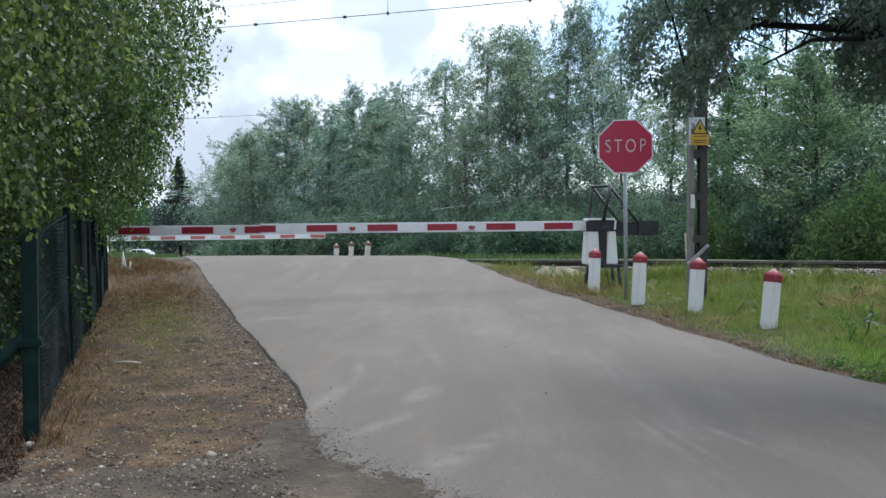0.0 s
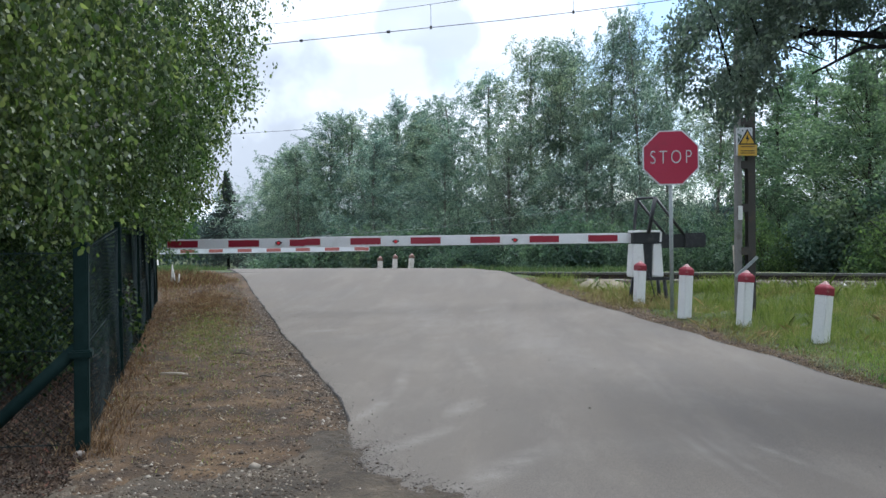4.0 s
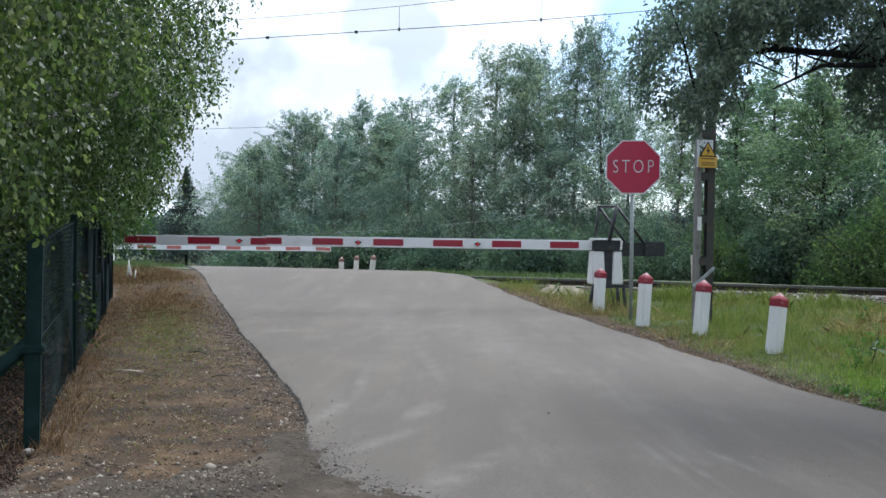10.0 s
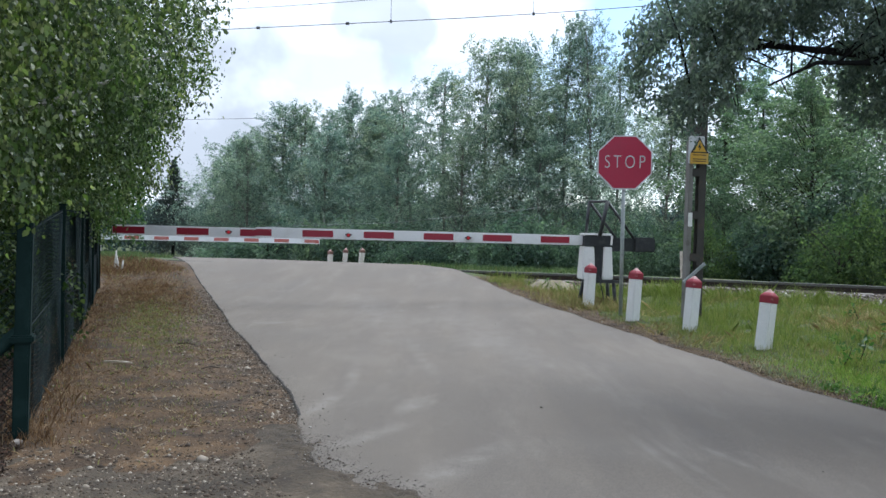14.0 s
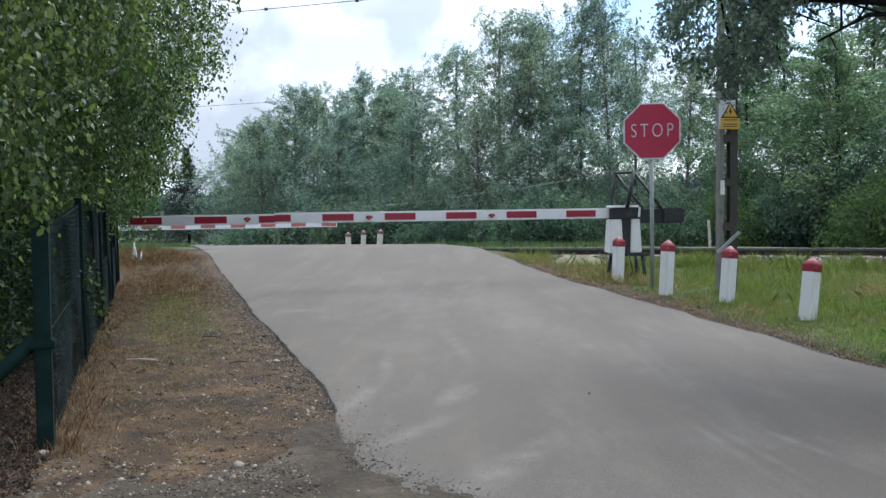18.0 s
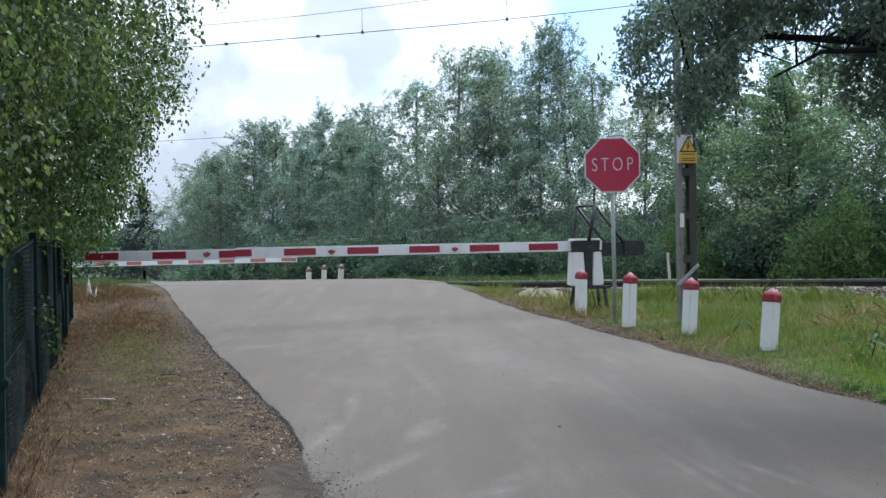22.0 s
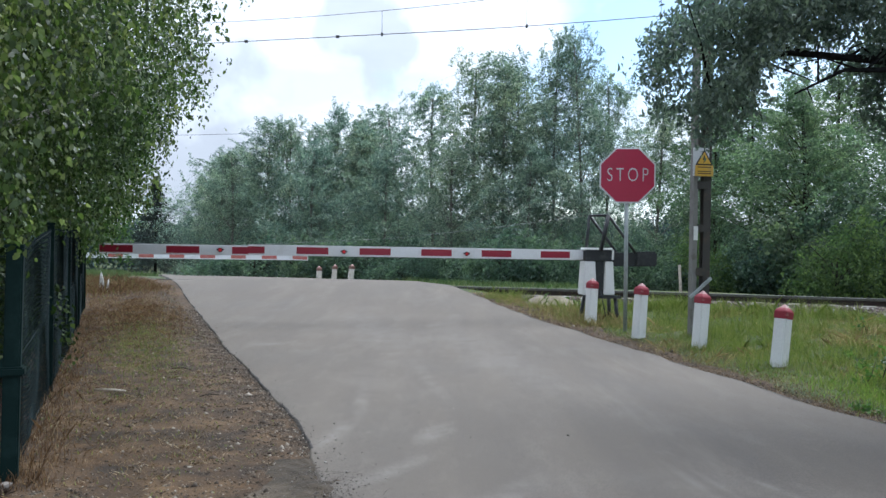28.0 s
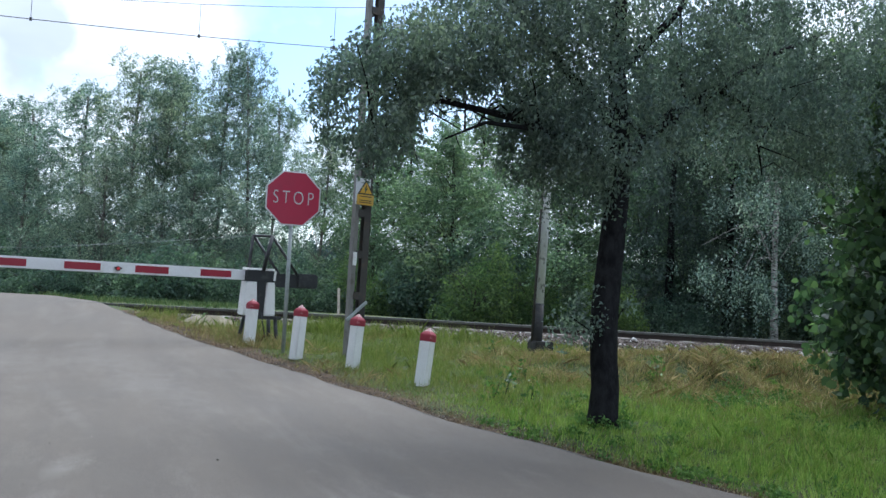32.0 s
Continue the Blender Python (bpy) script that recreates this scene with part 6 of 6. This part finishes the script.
def patchy(x, y, s=0.8):
    return 0.5 + 0.5 * np.sin(x * 2.1 / s + 1.7 * np.sin(y * 1.3 / s)) * np.cos(y * 1.9 / s + np.sin(x * 1.2 / s))


def off_heap(x, y):
    """False on the sand heap, where no grass grows."""
    return np.hypot((x - 2.2) / 0.75, (y - 16.35) / 0.75) > 1


def hay_bank(x, y):
    """Where the mown grass lies: a bank beside the track and a few swathes."""
    q = y - rail_y(x)
    swathe = np.exp(-((q + 5.2) / 1.6) ** 2) * np.interp(x, [5.2, 7.0, 12, 15], [0.0, 1, 1, 0.5]) * np.clip(0.3 + 1.1 * patchy(x, y, 0.6), 0, 1)
    return np.clip(swathe * 1.7 + 0.3 * np.clip(patchy(x + 3, y - 1, 0.8) * 1.6 - 0.8, 0, 1) * np.interp(q, [-8, -6], [0, 1]), 0, 1) * (x > 2.2)


def in_meadow(n, rng):
    x, y = rng.uniform(0.3, 16, n), rng.uniform(3.5, 19, n)
    gap = x - road_right(y)
    q = y - rail_y(x)
    p = np.clip((gap - np.interp(y, [7, 10], [0.04, 0.22])) / 0.7, 0.0, 1) * (q < -0.9) * off_heap(x, y) * np.clip(0.55 + 0.6 * patchy(x, y, 1.3), 0, 1) * (1 - 0.88 * hay_bank(x, y))
    k = rng.uniform(0, 1, n) < p
    return x[k], y[k], (0.4 + 0.5 * patchy(x[k], y[k], 1.1) + 0.45 * patchy(x[k] + 2, y[k], 0.25)) * np.clip(gap[k] / 2.4 + 0.2, 0.2, 1) * np.interp(q[k], [-3.5, -2], [1, 0.45]) * np.interp(y[k], [7.5, 10], [0.5, 1])


def in_mown(n, rng):
    x, y = rng.uniform(2, 16, n), rng.uniform(6, 17, n)
    k = (rng.uniform(0, 1, n) < hay_bank(x, y)) & (y - rail_y(x) < -1.6) & (x > road_right(y) + 0.2)
    return x[k], y[k], 0.5 + 0.7 * patchy(x[k], y[k], 0.3)


def in_lush(n, rng):
    x, y, f = in_meadow(n, rng)
    k = rng.uniform(0, 1, len(x)) < np.clip((9.6 - y) / 2.5, 0, 1) * np.clip((x - 3.2) / 0.8, 0, 1)
    return x[k], y[k], 0.45 + 0.4 * patchy(x[k], y[k], 0.5) + 0.6 * patchy(x[k], y[k] + 1, 0.14) ** 2


def in_fringe(n, rng):
    y = rng.uniform(4, 17, n)
    x = road_right(y) + rng.exponential(0.16, n) * np.interp(y, [7, 11, 16], [0.8, 1.8, 2.4]) * (0.6 + 1.2 * patchy(y, y * 0.3, 0.9)) - 0.02
    return x, y, np.full(n, 0.8)


def in_verge(n, rng):
    y = rng.uniform(5.0, 19, n)
    x = road_left(y) - 0.15 - np.abs(rng.normal(0, 1.0, n))
    k = rng.uniform(0, 1, n) < np.clip(patchy(x, y, 0.6) + 0.1, 0, 1) * np.clip((y - 4.8) / 1.0, 0, 1)
    return x[k], y[k], np.clip(0.4 + (road_left(y[k]) - x[k]) * 0.5, 0.4, 1.3)


def in_thatch(n, rng):
    """Rusty dead grass on the fence's side of the verge, up to the crest."""
    y = rng.uniform(5.2, 18.5, n)
    x = -2.31 - 0.42 * (y - 5.33) + 0.1 + np.abs(rng.normal(0, 0.32, n))
    k = (x < road_left(y) - 0.5) & (rng.uniform(0, 1, n) < np.clip(patchy(x, y, 0.45) + 0.2, 0, 1))
    return x[k], y[k], rng.uniform(0.6, 1.2, k.sum())


def in_litter(n, rng):
    """Fallen leaves and dead stalks under the trees behind the fence."""
    y = rng.uniform(3.6, 9, n)
    x = np.minimum(-2.31 - 0.42 * (y - 5.33), -2.0) - rng.uniform(0.0, 2.6, n)
    return x, y, np.ones(n)


def in_heap(n, rng):
    y = 14.6 + rng.normal(0, 1.6, n)
    x = road_left(y) - 1.1 + rng.normal(0, 0.45, n)
    k = (x < road_left(y) - 0.2) & (rng.uniform(0, 1, n) < np.clip(patchy(x, y, 0.3) + 0.1, 0, 1))
    return x[k], y[k], rng.uniform(0.4, 1.1, k.sum())


def in_fence_foot(n, rng):
    u = rng.uniform(0, 1, n) ** 1.3
    y = 5.15 + u * 9.5
    x = -2.31 - 0.42 * (y - 5.33) + rng.normal(0, 0.12, n) + 0.05
    return x, y, rng.uniform(0.5, 1.2, n)


def in_crest(n, rng):
    """Rough dead grass on the shoulder of the crest, left of the road."""
    x = rng.uniform(-9.5, -4.6, n)
    y = rail_y(x) - 1.5 + rng.normal(0, 0.5, n)
    gap = road_left(y) - x
    k = (gap > 0.1) & (rng.uniform(0, 1, n) < np.interp(gap, [0.1, 1.0, 2.0], [0.08, 0.6, 1]) * np.clip(0.3 + patchy(x, y, 0.35), 0, 1))
    return x[k], y[k], np.interp(gap[k], [0.1, 0.8, 1.6, 3], [0.3, 0.7, 1.1, 1.0])


def in_dry_bank(n, rng):
    """Bleached tall grass on the shoulder between the crest and the barrier machine."""
    x, y = rng.uniform(0.5, 3.0, n), rng.uniform(13.2, 17.2, n)
    gap = x - road_right(y)
    k = (gap > 0.1) & (y - rail_y(x) < -0.8) & off_heap(x, y) & (rng.uniform(0, 1, n) < np.interp(gap, [0.1, 0.5, 1.4, 2.0], [0.3, 1, 0.7, 0.1]) * np.clip(0.35 + patchy(x, y, 0.4), 0, 1))
    return x[k], y[k], np.interp(gap[k], [0.1, 0.6], [0.4, 1.0])


def in_green_patch(n, rng):
    y = 11.2 + rng.normal(0, 1.7, n)
    x = road_left(y) - 1.05 + rng.normal(0, 0.3, n)
    return x, y, np.ones(n)


def in_far_side(n, rng):
    x = rng.uniform(-14, 4, n)
    y = rail_y(x) + rng.uniform(3.0, 12, n)
    k = ~((x > road_left(y)) & (x < road_right(y) + 0.2))
    return x[k], y[k], np.ones(k.sum())


def in_left_far(n, rng):
    y = rng.uniform(18.6, 27, n)
    x = road_left(y) - rng.uniform(1.0, 7, n)
    return x, y, np.ones(n)


rg = np.random.default_rng(51)
blades("meadow_grass", 520000, in_meadow, rg, 0.05, 0.19, 0.0025, M_GRASS, "fresh green uneven grass between road and railway", 0.75, tuft=0.2)
blades("lush_grass", 640000, in_lush, rg, 0.035, 0.125, 0.003, M_LUSH, "lush bright green grass in the hollow by the tree", 1.0, tuft=0.15)
blades("mown_straw", 560000, in_mown, rg, 0.04, 0.16, 0.003, M_HAY, "dry yellow mown grass lying on the bank", 2.2, tuft=0.3)
blades("road_fringe", 42000, in_fringe, rg, 0.012, 0.045, 0.003, M_STRAW, "brown thatch along the asphalt's edge", 1.5)
blades("verge_straw", 110000, in_verge, rg, 0.008, 0.026, 0.0024, M_STRAW, "thin dry grass on the trodden verge", 4.0, base=verge_z, tuft=0.13)
blades("verge_thatch", 38000, in_thatch, rg, 0.006, 0.02, 0.0024, M_RUSTSTRAW, "rusty thatch of dead grass beside the fence", 3.6, base=verge_z, tuft=0.16)
blades("leaf_litter", 60000, in_litter, rg, 0.01, 0.035, 0.006, M_LITTER, "dark brown leaf litter under the trees", 2.5, base=verge_z)
blades("verge_green", 4500, in_verge, rg, 0.015, 0.04, 0.003, M_GRASS, "sparse green tufts on the verge", base=verge_z)
blades("fence_foot_straw", 3600, in_fence_foot, rg, 0.02, 0.11, 0.0025, M_RUSTSTRAW, "long dead grass along the foot of the fence", 0.9, base=verge_z)
blades("green_patch", 5200, in_green_patch, rg, 0.015, 0.04, 0.003, M_GRASS, "patch of short green grass in the brown verge", 0.8, base=verge_z)
blades("straw_heap", 20000, in_heap, rg, 0.02, 0.09, 0.0025, M_RUSTSTRAW, "rusty heap of dead grass by the barrier's end", 1.4, base=verge_z)
blades("crest_straw", 36000, in_crest, rg, 0.05, 0.2, 0.003, M_RUSTSTRAW, "rough rusty dead grass on the shoulder of the crest", 1.15, base=verge_z)
blades("crest_grass", 2500, in_crest, rg, 0.05, 0.17, 0.003, M_GRASS, "green grass among the dead on the crest", 0.6, base=verge_z)
blades("dry_bank_straw", 20000, in_dry_bank, rg, 0.04, 0.16, 0.0028, M_HAY, "bleached dry grass on the shoulder by the barrier machine", 1.1, tuft=0.22)
blades("far_bank_grass", 30000, in_far_side, rg, 0.06, 0.2, 0.008, M_GRASSDIM, "tall green grass on the bank beyond the track")
blades("far_verge_grass", 24000, in_left_far, rg, 0.06, 0.2, 0.006, M_GRASSDIM, "green grass beyond the fence's end")


def in_track_edge(n, rng):
    x = rng.uniform(0.3, 14, n)
    q = -1.4 + rng.normal(0, 0.42, n)
    s = -0.28 - 0.024 * x
    k = np.sqrt(1 + s * s)
    keep = rng.uniform(0, 1, n) < np.clip(patchy(x, q * 3, 0.7) * 1.4 - 0.15, 0, 1) * np.interp(x, [1, 6, 8, 14], [1, 0.9, 0.4, 0.3])
    x, y = x - q * s / k, rail_y(x) + q / k
    keep &= (x > road_right(y) + 0.1) & off_heap(x, y)
    return x[keep], y[keep], np.clip((x[keep] - road_right(y[keep])) * 1.2, 0.3, 1) * np.interp(x[keep], [1, 6.5, 8], [1.35, 1.3, 0.8])


blades("trackside_grass", 90000, in_track_edge, rg, 0.06, 0.22, 0.0028, M_GRASS, "tall ragged grass along the foot of the ballast", 1.2, tuft=0.2)


def loose_stones():
    rng = np.random.default_rng(61)
    n = 14000
    y = 5.0 - np.abs(rng.normal(0, 1.4, n)) + rng.exponential(0.25, n)
    x = road_left(y) - np.abs(rng.normal(0, 1.9, n)) + 0.1 * rng.normal(size=n)
    scatter_stones("gravel_scatter", np.stack([x, y, np.maximum(verge_z(x, y), apron_z(x, y))], 1), rng.gamma(1.5, 0.0028, n) + 0.002, rng, M_GRIT, "loose grey-brown gravel", "gravel")
    n = 6000
    y = rng.uniform(5.5, 16, n)
    x = road_left(y) - np.abs(rng.normal(0.25, 0.75, n))
    scatter_stones("verge_pebbles", np.stack([x, y, verge_z(x, y)], 1), rng.gamma(1.4, 0.0035, n) + 0.002, rng, M_GRIT, "small pebbles on the verge", "gravel")
    n = 22000
    y = rng.uniform(4.6, 15.5, n)
    x = road_left(y) - rng.exponential(0.22, n) * (1 + 0.4 * np.sin(y * 2.3)) + 0.01
    scatter_stones("shoulder_grit", np.stack([x, y, verge_z(x, y)], 1), rng.gamma(1.3, 0.0025, n) + 0.002, rng, M_GRIT, "brown grit along the asphalt's edge", "gravel")
    n = 26000
    x = rng.uniform(0.6, 26, n)
    q = rng.uniform(-1.2, 0.3, n)
    s = -0.28 - 0.024 * x
    k = np.sqrt(1 + s * s)
    z = np.interp(q, [-1.25, -0.95, -0.45, 0.75], [0.02, 0.13, 0.27, 0.285])
    scatter_stones("ballast_stones", np.stack([x - q * s / k, rail_y(x) + q / k, z + 0.01], 1), rng.uniform(0.022, 0.05, n), rng, M_BALLAST, "crushed ballast stones, pale among rusty ones", "ballast")
    n = 3600
    y = rng.uniform(3.6, 5.5, n)
    x = np.interp(y, [2.5, 3.9, 4.35, 4.65, 4.9, 5.3, 5.8], [0.75, 0.42, 0.12, -0.22, -0.52, -0.68, -0.85]) + rng.normal(0, 0.13, n) + rng.exponential(0.06, n)
    scatter_stones("corner_gravel", np.stack([x, y, lift(x, y) - 0.007], 1), rng.gamma(1.2, 0.0016, n) + 0.001, rng, M_CRUMB, "crumbs of gravel and asphalt at the drive's corner", "gravel")
    n = 3400
    y = 2.5 + 12 * rng.uniform(0, 1, n) ** 2.2
    x = road_left(y) - 0.05 + rng.exponential(0.16, n) * np.interp(y, [4, 5.6, 7], [1.3, 0.7, 0.2])
    scatter_stones("edge_gravel", np.stack([x, y, lift(x, y) - 0.008], 1), rng.gamma(1.2, 0.0016, n) + 0.001, rng, M_STONE, "fine gravel strewn over the asphalt's edge", "gravel")
    n = 120
    x = rng.uniform(1.5, 18, n)
    q = rng.normal(-0.95, 0.22, n)
    sl = -0.28 - 0.024 * x
    k = np.sqrt(1 + sl * sl)
    z = np.interp(q, [-1.25, -0.95, -0.45, 0.75], [0.04, 0.13, 0.27, 0.285])
    scatter_stones("pale_ballast", np.stack([x - q * sl / k, rail_y(x) + q / k, z + 0.03], 1), rng.uniform(0.03, 0.085, n), rng, M_PALESTONE, "larger whitish stones at the foot of the ballast", "stones")
    n = 5000
    y = rng.uniform(6, 17, n)
    x = road_right(y) + rng.exponential(0.16, n) * np.interp(y, [7, 12], [0.6, 1.4]) - 0.01
    scatter_stones("shoulder_pebbles", np.stack([x, y, ground_z(x, y) + 0.014], 1), rng.gamma(1.4, 0.0035, n) + 0.003, rng, M_GRIT, "brown grit along the road's edge by the bollards", "gravel")
    n = 420
    y = 4.2 + 9.5 * rng.uniform(0, 1, n) ** 1.6
    x = road_left(y) - 0.05 - np.abs(rng.normal(0.2, 0.9, n))
    scatter_stones("verge_stones", np.stack([x, y, np.maximum(verge_z(x, y), apron_z(x, y))], 1), rng.gamma(2.0, 0.0045, n) + 0.005, rng, M_GRIT, "half-sunk brown stones on the verge", "stones")
    n = 160
    y = rng.uniform(3, 14, n)
    x = road_left(y) + (road_right(y) - road_left(y)) * rng.uniform(0, 1, n) ** 2
    scatter_stones("road_grit", np.stack([x, y, lift(x, y) + 0.003], 1), rng.gamma(1.3, 0.002, n) + 0.002, rng, M_STONE, "scattered grit on the asphalt", "grit")


loose_stones()


def build_stick():
    t = thing("stick", "pale peeled stick lying on the brown verge", "stick", m=pose(-2.72, 7.6, 0.045, 0, 0, -6))
    part("branch", tube([(-0.15, 0, 0), (0.0, 0.006, 0.004), (0.13, -0.004, 0)], [0.008, 0.009, 0.007], 7), M_DEADWOOD, t)
    rng = np.random.default_rng(71)
    for x, y, a, l in ((-5.2, 15.4, 28, 0.35), (-4.3, 13.0, 18, 0.3), (-4.6, 13.2, 25, 0.4), (-4.9, 14.4, 20, 0.45), (-2.6, 9.0, -20, 0.12), (-1.9, 7.6, 30, 0.08)):
        s = thing("stick", "thin dry stalk lying on the brown verge", "stick", "dry stalks", m=pose(x, y, float(ground_z(x, y)) + 0.06, 0, 0, a))
        part("branch", tube([(-l, 0, 0), (0, 0.02, 0.012), (l, 0, 0.0)], [0.004, 0.005, 0.003], 6), M_TWIG, s)


build_stick()


def build_sleepers():
    me = None
    for k in range(60):
        x = 0.9 + k * 0.57
        p, a = along_track(x, 0.75, 0.245)
        t = thing("sleeper", "grimy concrete railway sleeper in the ballast", "sleeper", "sleepers of the track", m=Matrix.Translation(p) @ Matrix.Rotation(a, 4, "Z"))
        if me is None:
            o = part("beam", box(0.24, 2.4, 0.14, bevel=0.012), M_SLEEPER, t)
            me = o.data
        else:
            part("beam", me, None, t)


build_sleepers()


def build_weed(x, y, h, n, seed):
    rng = np.random.default_rng(seed)
    t = thing("weed", "tall leafy green weed standing in the grass", "plant", "weeds in the grass", m=pose(x, y, float(ground_z(x, y)) - 0.02))
    top = Vector((rng.normal() * 0.08, rng.normal() * 0.05, h))
    part("stem", tube([(0, 0, 0), top * 0.5 + Vector((0.02, 0, 0)), top], [0.007, 0.005, 0.002], 5), M_TWIG, t)
    u = rng.uniform(0.15, 1, n)
    spots = np.array(top)[None] * u[:, None] + rng.normal(size=(n, 3)) * np.array([0.05, 0.05, 0.03])
    part("leaves", leaf_mesh("leaves", spots, 0.075, rng, 0.15, 0.45, 0.18, True), M_LEAF_LIME, t)


for k, (x, y, h, n) in enumerate(((4.4, 8.95, 0.42, 30), (4.6, 8.7, 0.3, 18), (4.15, 8.8, 0.25, 16), (5.4, 10.2, 0.3, 16), (2.5, 15.4, 0.3, 14), (1.9, 15.9, 0.35, 16), (6.1, 12.4, 0.3, 16), (8.3, 11.9, 0.35, 20), (6.9, 9.4, 0.3, 18), (9.6, 12.3, 0.4, 20))):
    build_weed(x, y, h, n, 80 + k)


def low_weeds():
    """Clumps of small broad-leaved weeds along the asphalt, round the trunk and in the hollow under the bank."""
    rng = np.random.default_rng(95)
    y = rng.uniform(3.9, 7.8, 26)
    spread = np.abs(rng.normal(0, 0.35, 26))
    spots = [(road_right(v) + 0.1 + o, v, rng.uniform(0.05, 0.13), rng.uniform(0.03, 0.1)) for v, o in zip(y, spread)]
    spots += [(4.62 + 0.24 * math.cos(a), 7.35 + 0.22 * math.sin(a), 0.09, 0.12) for a in np.arange(0, 6.2, 0.7)]
    spots += [(7.5 + rng.normal() * 0.5, 8.5 + rng.normal() * 0.22, rng.uniform(0.1, 0.2), rng.uniform(0.1, 0.2)) for _ in range(26)]
    spots += [(rng.uniform(4.5, 9.5), rng.uniform(6.5, 10.5), rng.uniform(0.08, 0.15), rng.uniform(0.06, 0.15)) for _ in range(40)]
    out = []
    for x, y, r, h in spots:
        n = int(700 * r)
        d = rng.normal(size=(n, 2)) * r * 0.55
        px, py = x + d[:, 0], y + d[:, 1]
        out.append(np.stack([px, py, ground_z(px, py) + 0.01 + h * rng.uniform(0.1, 1, n) * np.exp(-(d ** 2).sum(1) / r ** 2)], 1))
    me = leaf_mesh("low_weeds", np.concatenate(out), 0.034, rng, -0.1, 0.6, 0.18, True)
    me.materials.append(M_LEAF_WEED)
    tagged(new("low_weeds", me), "low dark green broad-leaved weeds along the road and in the hollow", "weeds", kind="stuff")


low_weeds()


foot_stone = new("stone", stone_mesh("stone", np.random.default_rng(97), 0.032))
foot_stone.data.materials.append(M_PALESTONE)
foot_stone.matrix_basis = pose(-2.27, 5.2, float(verge_z(-2.27, 5.2)) + 0.015)
tagged(foot_stone, "pale stone lying at the foot of a fence post", "stone")


def build_sand():
    xs, ys = np.meshgrid(np.linspace(-0.75, 0.75, 15), np.linspace(-0.6, 0.6, 13))
    r = np.hypot(xs / 0.75, ys / 0.6)
    x, y = 2.2 + xs.ravel(), 16.35 + ys.ravel()
    z = ground_z(x, y) - 0.03 + 0.24 * np.clip(1 - r.ravel() ** 2, 0, 1) ** 1.3 + bumps(x, y, 0.22, 0.03)
    i = np.arange(15 * 13).reshape(13, 15)[:-1, :-1].ravel()
    me = fast_mesh("sand_heap", np.stack([x, y, z], 1), np.stack([i, i + 1, i + 16, i + 15], 1), True)
    me.materials.append(M_SAND)
    tagged(new("sand_heap", me), "pale low heap of sand and gravel by the crossing", "sand heap")


build_sand()


def build_stake(x, y, h, lean):
    t = thing("stake", "thin peeling white stake at the fence's end", "stake", "white stakes", m=pose(x, y, float(ground_z(x, y)), 0, lean, 15))
    part("pole", tube([(0, 0, -0.05), (0.01, 0, h * 0.5), (0, 0.01, h)], [0.022, 0.024, 0.012], 7), M_BIRCHBARK, t)


build_stake(-7.4, 18.3, 0.45, -6)
build_stake(-7.52, 18.35, 0.5, 5)
build_stake(-7.3, 18.2, 0.3, 9)
stub = thing("stake", "short weathered board stake beside the track", "stake", m=pose(4.95, 17.6, 0.52, 0, -3, 8))
part("board", box(0.055, 0.03, 0.6, (0, 0, 0.16), bevel=0.004), M_DEADWOOD, stub)


# ---- cars far beyond ----
def build_car(body_mat, label):
    t = thing("car", label, "car", "cars on the far road")
    side = [(-2.1, 0.3), (-2.15, 0.62), (-2.05, 0.9), (-1.75, 1.0), (-1.2, 1.42), (0.25, 1.45), (0.95, 0.98), (1.85, 0.82), (2.1, 0.6), (2.12, 0.3)]
    part("body", prism(side, 1.7, pose(0, -0.85, 0), bevel=0.05), body_mat, t)
    part("windscreen", prism([(0.33, 1.36), (0.98, 0.98), (0.9, 0.96), (0.27, 1.32)], 1.45, pose(0.02, -0.725, 0.03)), M_GLASS, t)
    for y in (-0.862, 0.842):
        part("side_window", prism([(-1.5, 1.04), (-1.1, 1.34), (-0.35, 1.37), (-0.35, 1.02)], 0.02, pose(0, y, 0)), M_GLASS, t)
        part("side_window", prism([(-0.27, 1.02), (-0.27, 1.37), (0.2, 1.37), (0.75, 1.02)], 0.02, pose(0, y, 0)), M_GLASS, t)
    for x in (-1.3, 1.3):
        for y in (-0.86, 0.7):
            w = part("wheel", tube([(x, y, 0.3), (x, y + 0.16, 0.3)], 0.31, 16), M_TYRE, t)
            part("rim", tube([(x, y - 0.006, 0.3), (x, y + 0.166, 0.3)], 0.18, 12), M_GALV, w)
    for x, nm in ((2.08, "headlight"), (-2.12, "tail_light")):
        for y in (-0.62, 0.62):
            part(nm, box(0.06, 0.3, 0.12, (x, y, 0.7), bevel=0.01), M_SIGNWHITE if x > 0 else M_RED, t)
    return t


car_a = build_car(M_CARWHITE, "white hatchback driving on the far road")
car_b = copy_thing(car_a, pose(0, 104, -3.2))
car_c = build_car(M_CARBLUE, "silver-blue car driving on the far road")


def motions():
    """Cars pass from right to left on the far road."""
    z = -2.93
    for car, x0, t0, v in ((car_b, -43.4, 0.0, 13.0), (car_a, -41.2, 1.0, 13.0), (car_c, -38.3, 19.0, 13.5)):
        walk(car, [(t, pose(x0 - v * (t - t0), 104.0, z, 0, 0, 180)) for t in (0.0, 16.0, 32.0)])


motions()
